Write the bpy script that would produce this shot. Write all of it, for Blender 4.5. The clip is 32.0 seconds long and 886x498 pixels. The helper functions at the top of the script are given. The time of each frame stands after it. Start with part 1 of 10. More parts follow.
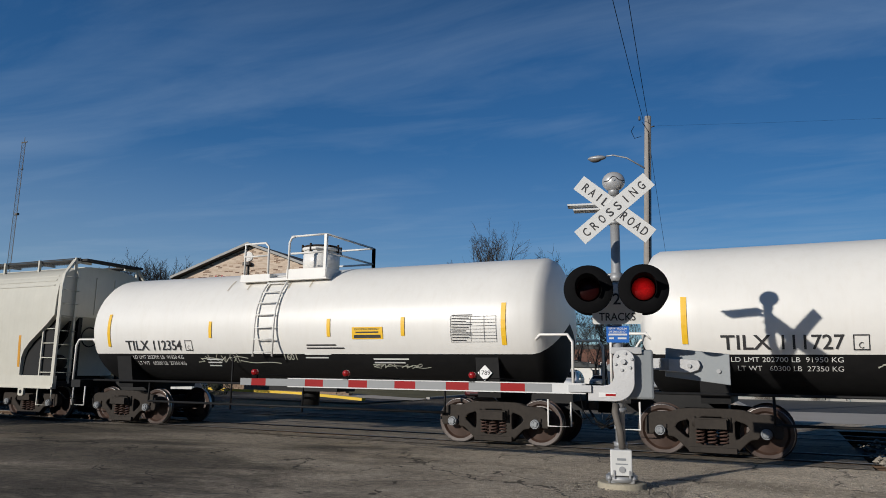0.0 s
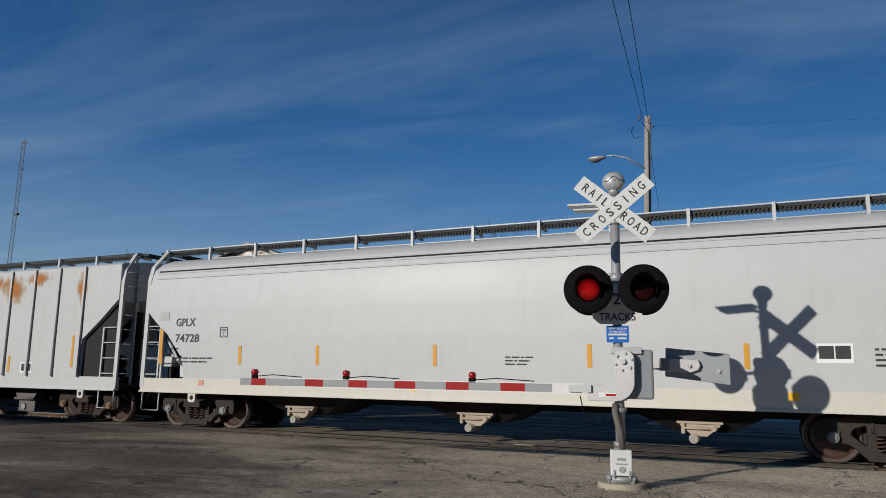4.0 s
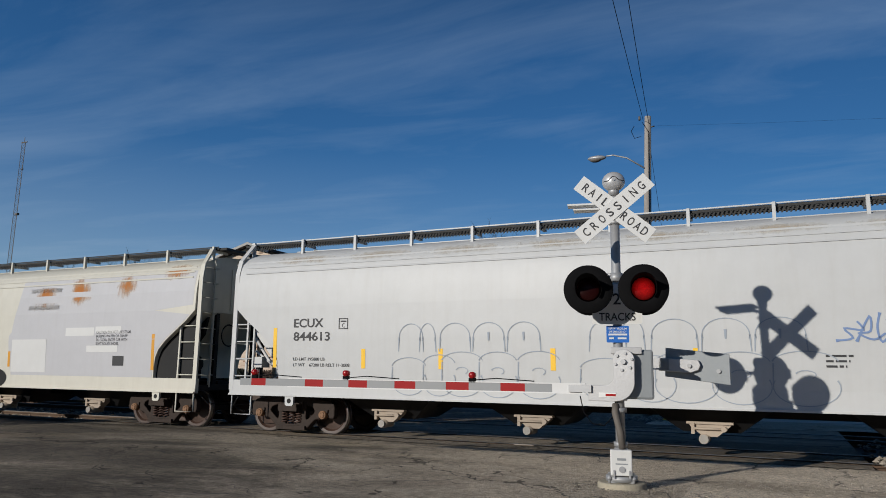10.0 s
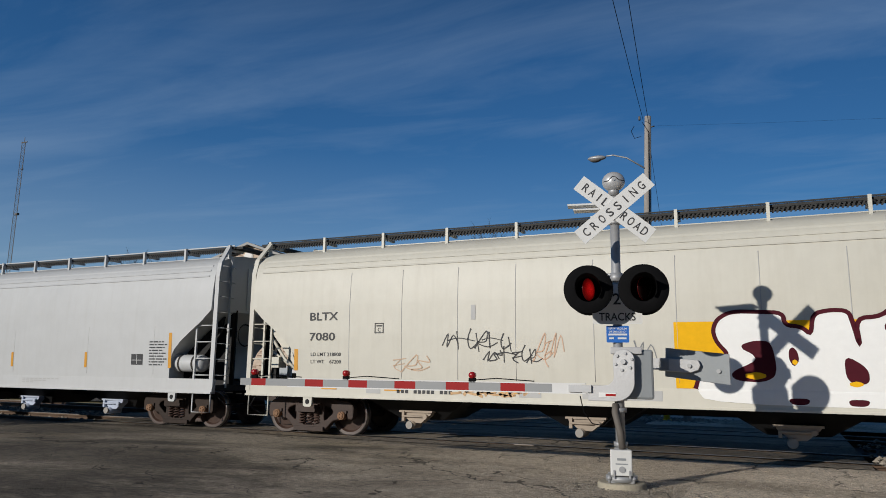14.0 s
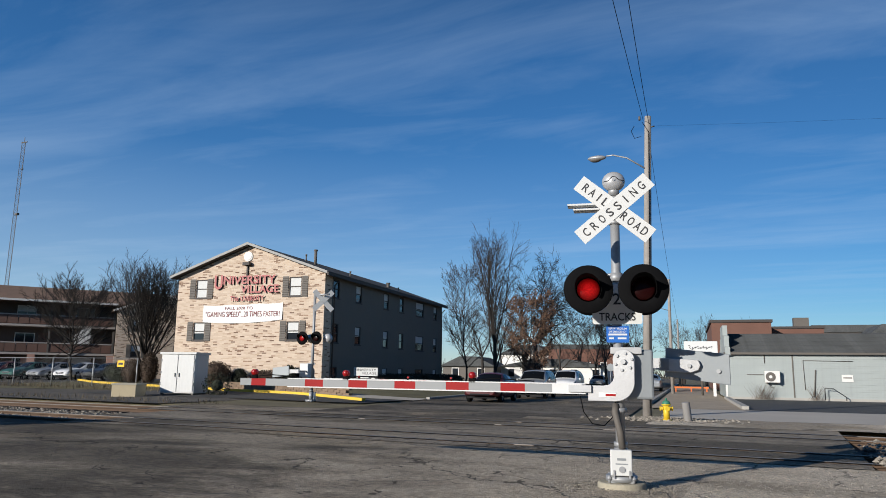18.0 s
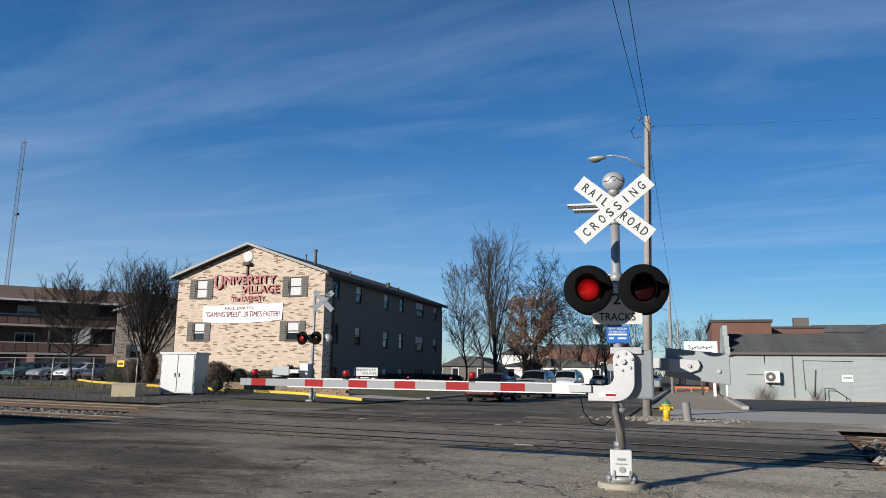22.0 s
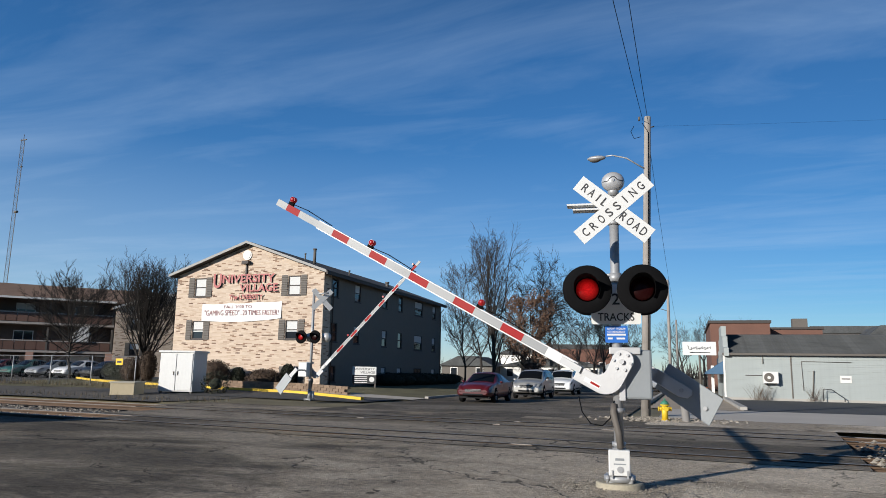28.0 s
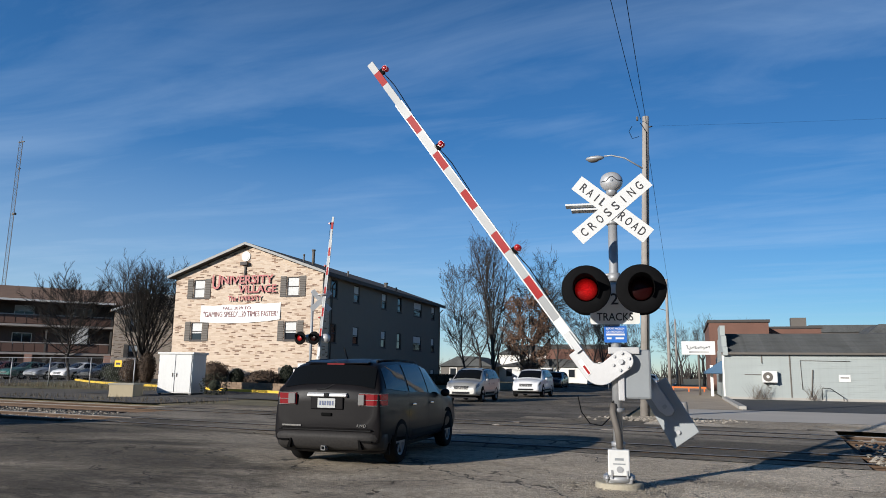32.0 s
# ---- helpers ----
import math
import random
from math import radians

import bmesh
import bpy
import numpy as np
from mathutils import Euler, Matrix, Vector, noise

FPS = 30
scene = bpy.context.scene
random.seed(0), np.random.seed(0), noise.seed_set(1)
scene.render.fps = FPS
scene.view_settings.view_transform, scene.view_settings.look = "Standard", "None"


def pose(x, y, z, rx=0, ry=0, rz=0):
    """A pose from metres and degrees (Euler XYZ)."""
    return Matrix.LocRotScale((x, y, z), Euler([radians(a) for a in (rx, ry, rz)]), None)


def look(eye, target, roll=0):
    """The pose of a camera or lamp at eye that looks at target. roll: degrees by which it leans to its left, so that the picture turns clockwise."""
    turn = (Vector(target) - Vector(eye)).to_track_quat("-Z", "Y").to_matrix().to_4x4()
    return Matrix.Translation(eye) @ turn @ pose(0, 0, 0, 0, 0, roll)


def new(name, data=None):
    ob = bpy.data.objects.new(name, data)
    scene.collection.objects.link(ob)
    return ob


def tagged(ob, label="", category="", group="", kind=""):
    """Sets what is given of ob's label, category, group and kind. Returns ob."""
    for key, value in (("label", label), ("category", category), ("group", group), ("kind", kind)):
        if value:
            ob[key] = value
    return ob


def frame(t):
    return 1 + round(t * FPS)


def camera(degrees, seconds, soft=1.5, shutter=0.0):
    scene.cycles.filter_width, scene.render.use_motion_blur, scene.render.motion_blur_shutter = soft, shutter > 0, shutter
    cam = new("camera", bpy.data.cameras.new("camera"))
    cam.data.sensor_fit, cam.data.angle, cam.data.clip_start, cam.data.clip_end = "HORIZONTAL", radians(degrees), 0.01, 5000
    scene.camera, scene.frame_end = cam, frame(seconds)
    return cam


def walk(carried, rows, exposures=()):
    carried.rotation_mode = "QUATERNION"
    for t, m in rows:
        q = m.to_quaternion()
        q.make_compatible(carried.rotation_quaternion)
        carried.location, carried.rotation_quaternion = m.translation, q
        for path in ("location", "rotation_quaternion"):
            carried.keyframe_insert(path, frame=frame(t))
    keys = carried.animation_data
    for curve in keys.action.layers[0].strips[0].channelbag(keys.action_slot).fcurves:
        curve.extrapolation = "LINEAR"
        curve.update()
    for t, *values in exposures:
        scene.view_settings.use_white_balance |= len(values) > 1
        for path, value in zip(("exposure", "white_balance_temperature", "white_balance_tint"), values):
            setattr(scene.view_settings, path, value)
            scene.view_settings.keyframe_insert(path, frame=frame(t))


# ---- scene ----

from mathutils.geometry import tessellate_polygon

# ---- camera ----
EYE, HEADING, TILT, LEAN = Vector((0, 0, 1.416)), 115.29, 9.841, 0.80


def aim(yaw=0.0, tilt=0.0, lean=0.0):
    """The camera's pose, turned by a few hundredths of a degree from its rest."""
    h, p = radians(HEADING + yaw), radians(TILT + tilt)
    way = Vector((math.cos(h) * math.cos(p), math.sin(h) * math.cos(p), math.sin(p)))
    return look(EYE, EYE + way * 10, LEAN + lean)


cam = camera(63.36, 32.0, soft=0.9)
SWAY = [(0, 0, 0, 0), (25.6, 0, 0, 0), (26.5, -0.1, -0.05, 0.1), (27.5, -0.177, -0.085, 0.277), (28, -0.067, -0.043, 0.232), (28.5, 0.109, 0.077, -0.329),
        (29, 0.164, 0.045, -0.17), (29.5, 0.083, 0.023, -0.148), (30, -0.231, -0.033, 0.193), (30.5, -0.048, 0.008, -0.087),
        (31, -0.128, -0.002, -0.062), (31.5, -0.2, -0.004, 0.055), (32, -0.17, 0.0, 0.003)]
walk(cam, [(t, aim(a, b, c)) for t, a, b, c in SWAY],
     exposures=[(0, -0.48), (3, -0.54), (6, -0.43), (9, -0.47), (12, -0.46), (13, -0.54), (14.5, -0.5), (17.0, -0.03), (20, 0.08), (24, 0.11), (30, 0.11), (31, 0.18), (32, 0.16)])

# ---- sky and sun ----
SUN_AZ, SUN_EL = 65.6, 16.3          # the way the light travels over the ground, and its height
world = bpy.data.worlds.new("sky")
scene.world = world
world.use_nodes = True
wn, wl = world.node_tree.nodes, world.node_tree.links
wn.clear()
sky = wn.new("ShaderNodeTexSky")
sky.sky_type, sky.sun_disc = "NISHITA", False
sky.sun_elevation = radians(SUN_EL)
sky.sun_rotation = radians(90 - (SUN_AZ + 180))
sky.altitude, sky.air_density, sky.dust_density, sky.ozone_density = 300, 1.0, 0.0, 6.0
tc = wn.new("ShaderNodeTexCoord")
# thin streaks of cirrus, flattened on a high layer
sep = wn.new("ShaderNodeSeparateXYZ")
wl.new(tc.outputs["Generated"], sep.inputs[0])
lift = wn.new("ShaderNodeMath"); lift.operation = "MAXIMUM"; lift.inputs[1].default_value = 0.06
wl.new(sep.outputs["Z"], lift.inputs[0])
div = wn.new("ShaderNodeVectorMath"); div.operation = "DIVIDE"
comb = wn.new("ShaderNodeCombineXYZ")
for i in range(3):
    wl.new(lift.outputs[0], comb.inputs[i])
wl.new(tc.outputs["Generated"], div.inputs[0]); wl.new(comb.outputs[0], div.inputs[1])
wmap = wn.new("ShaderNodeMapping"); wmap.inputs["Rotation"].default_value = (0, 0, radians(-20)); wmap.inputs["Scale"].default_value = (0.3, 0.8, 1)
wl.new(div.outputs[0], wmap.inputs[0])
cn = wn.new("ShaderNodeTexNoise"); cn.inputs["Scale"].default_value = 1.0; cn.inputs["Detail"].default_value = 9; cn.inputs["Roughness"].default_value = 0.55; cn.inputs["Distortion"].default_value = 0.5
wl.new(wmap.outputs[0], cn.inputs["Vector"])
# broad veils, combed by finer filaments
cf = wn.new("ShaderNodeTexNoise"); cf.inputs["Scale"].default_value = 2.6; cf.inputs["Detail"].default_value = 11; cf.inputs["Roughness"].default_value = 0.62; cf.inputs["Distortion"].default_value = 1.1
wl.new(wmap.outputs[0], cf.inputs["Vector"])
veil = wn.new("ShaderNodeMath"); veil.operation = "MULTIPLY_ADD"; veil.inputs[1].default_value = 0.42
wl.new(cf.outputs["Fac"], veil.inputs[0]); wl.new(cn.outputs["Fac"], veil.inputs[2])
cr = wn.new("ShaderNodeMapRange"); cr.inputs["From Min"].default_value = 0.7; cr.inputs["From Max"].default_value = 1.15; cr.inputs["To Max"].default_value = 0.34
wl.new(veil.outputs[0], cr.inputs["Value"])
fade = wn.new("ShaderNodeMapRange"); fade.inputs["From Min"].default_value = 0.0; fade.inputs["From Max"].default_value = 0.12
wl.new(sep.outputs["Z"], fade.inputs["Value"])
thin = wn.new("ShaderNodeMapRange"); thin.inputs["From Min"].default_value, thin.inputs["From Max"].default_value = 0.42, 0.8; thin.inputs["To Min"].default_value, thin.inputs["To Max"].default_value = 1.0, 0.15
wl.new(sep.outputs["Z"], thin.inputs["Value"])
cm = wn.new("ShaderNodeMath"); cm.operation = "MULTIPLY"
cm2 = wn.new("ShaderNodeMath"); cm2.operation = "MULTIPLY"
wl.new(cr.outputs[0], cm2.inputs[0]); wl.new(thin.outputs[0], cm2.inputs[1])
wl.new(cm2.outputs[0], cm.inputs[0]); wl.new(fade.outputs[0], cm.inputs[1])
cmix = wn.new("ShaderNodeMix"); cmix.data_type = "RGBA"
cmix.inputs["B"].default_value = (3.9, 5.2, 6.9, 1)
hue = wn.new("ShaderNodeHueSaturation"); hue.inputs["Saturation"].default_value = 1.1
# clearer, deeper air towards the east
deep = wn.new("ShaderNodeMapRange"); deep.inputs["From Min"].default_value, deep.inputs["From Max"].default_value = -0.75, 0.15; deep.inputs["To Min"].default_value, deep.inputs["To Max"].default_value = 1.04, 0.74
# and darker overhead
over = wn.new("ShaderNodeMapRange"); over.inputs["From Min"].default_value, over.inputs["From Max"].default_value = 0.42, 0.9; over.inputs["To Min"].default_value, over.inputs["To Max"].default_value = 1.0, 0.35
wl.new(sep.outputs["Z"], over.inputs["Value"])
tone = wn.new("ShaderNodeMath"); tone.operation = "MULTIPLY"
wl.new(sep.outputs["X"], deep.inputs["Value"]); wl.new(deep.outputs[0], tone.inputs[0]); wl.new(over.outputs[0], tone.inputs[1]); wl.new(tone.outputs[0], hue.inputs["Value"])
wl.new(sky.outputs[0], hue.inputs["Color"])
wl.new(hue.outputs[0], cmix.inputs["A"]); wl.new(cm.outputs[0], cmix.inputs["Factor"])
# pale haze low over the horizon
low = wn.new("ShaderNodeMapRange"); low.inputs["From Min"].default_value, low.inputs["From Max"].default_value = 0.0, 0.3; low.inputs["To Min"].default_value, low.inputs["To Max"].default_value = 0.46, 0.0
wl.new(sep.outputs["Z"], low.inputs["Value"])
# thicker towards the sun's side
side = wn.new("ShaderNodeMapRange"); side.inputs["From Min"].default_value, side.inputs["From Max"].default_value = -0.8, 0.1; side.inputs["To Min"].default_value, side.inputs["To Max"].default_value = 1.0, 0.0
wl.new(sep.outputs["X"], side.inputs["Value"])
lowm = wn.new("ShaderNodeMath"); lowm.operation = "MULTIPLY"
wl.new(low.outputs[0], lowm.inputs[0]); wl.new(side.outputs[0], lowm.inputs[1])
hmix = wn.new("ShaderNodeMix"); hmix.data_type = "RGBA"; hmix.inputs["B"].default_value = (4.6, 5.5, 6.4, 1)
wl.new(cmix.outputs["Result"], hmix.inputs["A"]); wl.new(lowm.outputs[0], hmix.inputs["Factor"])
bg = wn.new("ShaderNodeBackground"); bg.inputs["Strength"].default_value = 0.12
wl.new(hmix.outputs["Result"], bg.inputs["Color"])
wo = wn.new("ShaderNodeOutputWorld"); wl.new(bg.outputs[0], wo.inputs[0])

sd = bpy.data.lights.new("sun", "SUN")
sd.energy, sd.angle, sd.color = 5.0, radians(0.53), (1.0, 0.95, 0.875)
sun = new("sun", sd)
sv = Vector((math.cos(radians(SUN_AZ)) * math.cos(radians(SUN_EL)), math.sin(radians(SUN_AZ)) * math.cos(radians(SUN_EL)), -math.sin(radians(SUN_EL))))
sun.matrix_world = look(-sv * 80, (0, 0, 0))

# ---- materials ----
def shade(name, col, rough=0.6, metal=0.0, var=0.12, grain=8.0, big=0.7, bump=0.0, streak=0.0, spec=0.5, dirt=(0.09, 0.075, 0.06), dirty=0.0, coat=0.0, glow=None, each=0.0):
    """A painted, mineral or metal surface: a base colour with grain and large stains, run-down streaks, dirt and fine relief."""
    m = bpy.data.materials.new(name)
    m.use_nodes = True
    n, l = m.node_tree.nodes, m.node_tree.links
    p = n["Principled BSDF"]
    p.inputs["Roughness"].default_value, p.inputs["Metallic"].default_value = rough, metal
    p.inputs["Specular IOR Level"].default_value = spec
    p.inputs["Coat Weight"].default_value = coat
    p.inputs["Coat Roughness"].default_value = 0.06
    co = n.new("ShaderNodeTexCoord")
    f = n.new("ShaderNodeTexNoise"); f.inputs["Scale"].default_value = grain; f.inputs["Detail"].default_value = 6; f.inputs["Roughness"].default_value = 0.65
    b = n.new("ShaderNodeTexNoise"); b.inputs["Scale"].default_value = big; b.inputs["Detail"].default_value = 4
    l.new(co.outputs["Object"], f.inputs["Vector"]); l.new(co.outputs["Object"], b.inputs["Vector"])
    add = n.new("ShaderNodeMath"); add.operation = "ADD"
    l.new(f.outputs["Fac"], add.inputs[0]); l.new(b.outputs["Fac"], add.inputs[1])
    mr = n.new("ShaderNodeMapRange"); mr.inputs["From Min"].default_value, mr.inputs["From Max"].default_value = 0.6, 1.4
    mr.inputs["To Min"].default_value, mr.inputs["To Max"].default_value = 1 - var, 1 + var
    l.new(add.outputs[0], mr.inputs["Value"])
    mul = n.new("ShaderNodeVectorMath"); mul.operation = "SCALE"; mul.inputs[0].default_value = col[:3]
    l.new(mr.outputs[0], mul.inputs["Scale"])
    last = mul.outputs[0]
    if each:
        oi = n.new("ShaderNodeObjectInfo")
        er = n.new("ShaderNodeMapRange"); er.inputs["To Min"].default_value, er.inputs["To Max"].default_value = 1 - each, 1 + each
        l.new(oi.outputs["Random"], er.inputs["Value"])
        em = n.new("ShaderNodeVectorMath"); em.operation = "SCALE"
        l.new(last, em.inputs[0]); l.new(er.outputs[0], em.inputs["Scale"])
        last = em.outputs[0]
    if streak or dirty:
        mp = n.new("ShaderNodeMapping"); mp.inputs["Scale"].default_value = (5, 5, 0.35)
        l.new(co.outputs["Object"], mp.inputs[0])
        s = n.new("ShaderNodeTexNoise"); s.inputs["Scale"].default_value = 1.5; s.inputs["Detail"].default_value = 5; s.inputs["Roughness"].default_value = 0.6
        l.new(mp.outputs[0], s.inputs["Vector"])
        sr = n.new("ShaderNodeMapRange"); sr.inputs["From Min"].default_value, sr.inputs["From Max"].default_value = 0.48, 0.78; sr.inputs["To Max"].default_value = streak
        l.new(s.outputs["Fac"], sr.inputs["Value"])
        dr = n.new("ShaderNodeMapRange"); dr.inputs["From Min"].default_value, dr.inputs["From Max"].default_value = 0.35, 0.75; dr.inputs["To Max"].default_value = dirty
        l.new(f.outputs["Fac"], dr.inputs["Value"])
        sa = n.new("ShaderNodeMath"); sa.operation = "ADD"; sa.use_clamp = True
        l.new(sr.outputs[0], sa.inputs[0]); l.new(dr.outputs[0], sa.inputs[1])
        mx = n.new("ShaderNodeMix"); mx.data_type = "RGBA"; mx.inputs["B"].default_value = (*dirt, 1)
        l.new(sa.outputs[0], mx.inputs["Factor"]); l.new(last, mx.inputs["A"])
        last = mx.outputs["Result"]
    l.new(last, p.inputs["Base Color"])
    if bump:
        bp = n.new("ShaderNodeBump"); bp.inputs["Strength"].default_value = bump; bp.inputs["Distance"].default_value = 0.02
        l.new(f.outputs["Fac"], bp.inputs["Height"]); l.new(bp.outputs[0], p.inputs["Normal"])
    rr = n.new("ShaderNodeMapRange"); rr.inputs["To Min"].default_value, rr.inputs["To Max"].default_value = max(0.02, rough - 0.1), min(1, rough + 0.1)
    l.new(b.outputs["Fac"], rr.inputs["Value"]); l.new(rr.outputs[0], p.inputs["Roughness"])
    if glow:
        p.inputs["Emission Color"].default_value = (*glow[:3], 1); p.inputs["Emission Strength"].default_value = glow[3]
    return m


def glass(name, tint=(0.03, 0.035, 0.04)):
    """Dark window glass: a glossy, nearly black pane."""
    m = bpy.data.materials.new(name)
    m.use_nodes = True
    p = m.node_tree.nodes["Principled BSDF"]
    p.inputs["Base Color"].default_value = (*tint, 1)
    p.inputs["Roughness"].default_value, p.inputs["Specular IOR Level"].default_value = 0.04, 0.6
    return m


# ---- mesh building ----
class Geo:
    """A list of corners and faces that one part is made of."""

    def __init__(self):
        self.v, self.f, self.s = [], [], []

    def add(self, verts, faces, smooth=False):
        o = len(self.v)
        self.v += [tuple(p) for p in verts]
        self.f += [tuple(i + o for i in q) for q in faces]
        self.s += [smooth] * len(faces)
        return self

    def box(self, x0, x1, y0, y1, z0, z1):
        return self.add([(x, y, z) for z in (z0, z1) for y in (y0, y1) for x in (x0, x1)],
                        [(0, 2, 3, 1), (4, 5, 7, 6), (0, 1, 5, 4), (2, 6, 7, 3), (0, 4, 6, 2), (1, 3, 7, 5)])

    def bar(self, p, q, w, h=None):
        """A straight square bar from p to q."""
        return self.cyl(p, q, w * 0.7071, None, 4, smooth=False, h=(h or w) * 0.7071, turn=math.pi / 4)

    def cyl(self, p, q, r, r2=None, n=12, caps=True, smooth=True, h=None, turn=0.0):
        p, q = Vector(p), Vector(q)
        d = (q - p).normalized()
        a = Vector((0, 0, 1)) if abs(d.z) < 0.9 else Vector((0, 1, 0))
        u = a.cross(d).normalized()
        w = d.cross(u)
        r2 = r if r2 is None else r2
        k = 1 if h is None else h / r
        vs = [c + (u * math.cos(turn + 2 * math.pi * i / n) + w * k * math.sin(turn + 2 * math.pi * i / n)) * rr for c, rr in ((p, r), (q, r2)) for i in range(n)]
        self.add(vs, [(i, (i + 1) % n, n + (i + 1) % n, n + i) for i in range(n)], smooth)
        if caps:
            o = len(self.v) - 2 * n
            self.f += [tuple(o + i for i in reversed(range(n))), tuple(o + n + i for i in range(n))]
            self.s += [False, False]
        return self

    def tube(self, pts, r, n=6, taper=None):
        """A round tube along points, one skin from end to end."""
        pts = [Vector(p) for p in pts]
        last = len(pts) - 1
        d = (pts[1] - pts[0]).normalized()
        a = Vector((0, 0, 1)) if abs(d.z) < 0.9 else Vector((0, 1, 0))
        u = a.cross(d).normalized()
        rings = []
        for i, p in enumerate(pts):
            d = ((pts[min(last, i + 1)] - p).normalized() + (p - pts[max(0, i - 1)]).normalized()).normalized()
            u = (u - d * u.dot(d)).normalized()
            w = d.cross(u)
            q = r if taper is None else r + (taper - r) * i / last
            rings.append([p + (u * math.cos(2 * math.pi * k / n) + w * math.sin(2 * math.pi * k / n)) * q for k in range(n)])
        return self.rings(rings)

    def rings(self, rings, caps=True, smooth=True, closed=True):
        """A skin over rings of equally many corners."""
        n, o = len(rings[0]), len(self.v)
        for r in rings:
            self.v += [tuple(p) for p in r]
        m = n if closed else n - 1
        for k in range(len(rings) - 1):
            for i in range(m):
                self.f.append((o + k * n + i, o + k * n + (i + 1) % n, o + (k + 1) * n + (i + 1) % n, o + (k + 1) * n + i))
                self.s.append(smooth)
        if caps:
            self.f += [tuple(o + i for i in reversed(range(n))), tuple(o + (len(rings) - 1) * n + i for i in range(n))]
            self.s += [False, False]
        return self

    def prism(self, pts, a, b, axis="y"):
        """A flat outline, pushed from a to b along an axis; pts are the two other coordinates, in order."""
        def at(p, c):
            return {"x": (c, p[0], p[1]), "y": (p[0], c, p[1]), "z": (p[0], p[1], c)}[axis]
        n = len(pts)
        return self.add([at(p, a) for p in pts] + [at(p, b) for p in pts],
                        [tuple(range(n)), tuple(reversed(range(n, 2 * n)))] + [(i, n + i, n + (i + 1) % n, (i + 1) % n) for i in range(n)])

    def ball(self, c, r, n=16, m=8, top=1.0, bottom=-1.0):
        """A round form of half-axes r, whole or cut between two heights."""
        c, r = Vector(c), Vector(r) if not isinstance(r, (int, float)) else Vector((r, r, r))
        a0, a1 = math.asin(bottom), math.asin(top)
        rs = []
        for k in range(m + 1):
            a = a0 + (a1 - a0) * k / m
            q = max(math.cos(a), 0.002)
            rs.append([(c.x + r.x * q * math.cos(2 * math.pi * i / n), c.y + r.y * q * math.sin(2 * math.pi * i / n), c.z + r.z * math.sin(a)) for i in range(n)])
        return self.rings(rs)

    def moved(self, m):
        self.v = [tuple(m @ Vector(p)) for p in self.v]
        return self

    def join(self, g):
        return self.add(g.v, g.f, False) if not any(g.s) else self._join(g)

    def _join(self, g):
        o = len(self.v)
        self.v += g.v
        self.f += [tuple(i + o for i in q) for q in g.f]
        self.s += g.s
        return self

    def mesh(self, name, clean=True):
        me = bpy.data.meshes.new(name)
        me.from_pydata(self.v, [], self.f)
        me.polygons.foreach_set("use_smooth", self.s)
        if clean and len(self.f) < 60000:
            bm = bmesh.new(); bm.from_mesh(me)
            bmesh.ops.recalc_face_normals(bm, faces=bm.faces)
            bm.to_mesh(me); bm.free()
        me.update()
        return me


RECOLOURED = {}


def part(name, g, material, parent=None, label="", bevel=0.0, at=None, clean=True):
    """One mesh object, under a thing or a part of it."""
    me = g if isinstance(g, bpy.types.Mesh) else g.mesh(name, clean)
    if not me.materials:
        me.materials.append(material)
    elif material is not None and me.materials[0] != material:
        key = (me.name, material.name)
        if key not in RECOLOURED:
            RECOLOURED[key] = me.copy()
            RECOLOURED[key].materials[0] = material
        me = RECOLOURED[key]
    ob = new(name, me)
    ob.parent = parent
    if at is not None:
        ob.matrix_basis = at
    if bevel:
        b = ob.modifiers.new("bevel", "BEVEL")
        b.width, b.segments, b.limit_method, b.angle_limit = bevel, 2, "ANGLE", radians(35)
    if label:
        ob["label"] = label
    return ob


def thing(name, m, label, category, group="", kind=""):
    ob = new(name)
    ob.matrix_basis = m
    return tagged(ob, label, category, group, kind)


LETTERS = {}


def letters(body, high, wide=None, fat=0.0):
    """Flat lettering in the plane x, z, its lower left corner at the origin: corners and faces."""
    key = (body, fat)
    if key not in LETTERS:
        cu = bpy.data.curves.new("letters", "FONT")
        cu.body, cu.offset, cu.fill_mode, cu.resolution_u = body, fat, "FRONT", 3
        ob = bpy.data.objects.new("letters", cu)
        me = bpy.data.meshes.new_from_object(ob)
        vs = [(v.co.x, v.co.y) for v in me.vertices]
        fs = [tuple(p.vertices) for p in me.polygons]
        bpy.data.objects.remove(ob); bpy.data.curves.remove(cu); bpy.data.meshes.remove(me)
        LETTERS[key] = (vs, fs)
    vs, fs = LETTERS[key]
    x0, x1 = min(v[0] for v in vs), max(v[0] for v in vs)
    y0, y1 = min(v[1] for v in vs), max(v[1] for v in vs)
    kz = high / (y1 - y0)
    kx = kz * 0.9 if wide is None else wide / (x1 - x0)
    return [((v[0] - x0) * kx, (v[1] - y0) * kz) for v in vs], fs


def writing(g, body, x, z, high, wide=None, put=None, fat=0.0):
    vs, fs = letters(body, high, wide, fat)
    put = put or (lambda a, b: (a, 0.0, b))
    return g.add([put(x + a, z + b) for a, b in vs], fs)


def strip(g, x0, x1, z0, z1, put, nx=1, nz=3):
    """A painted patch laid on a curved side."""
    vs = [put(x0 + (x1 - x0) * i / nx, z0 + (z1 - z0) * k / nz) for k in range(nz + 1) for i in range(nx + 1)]
    return g.add(vs, [(k * (nx + 1) + i, k * (nx + 1) + i + 1, (k + 1) * (nx + 1) + i + 1, (k + 1) * (nx + 1) + i) for k in range(nz) for i in range(nx)])


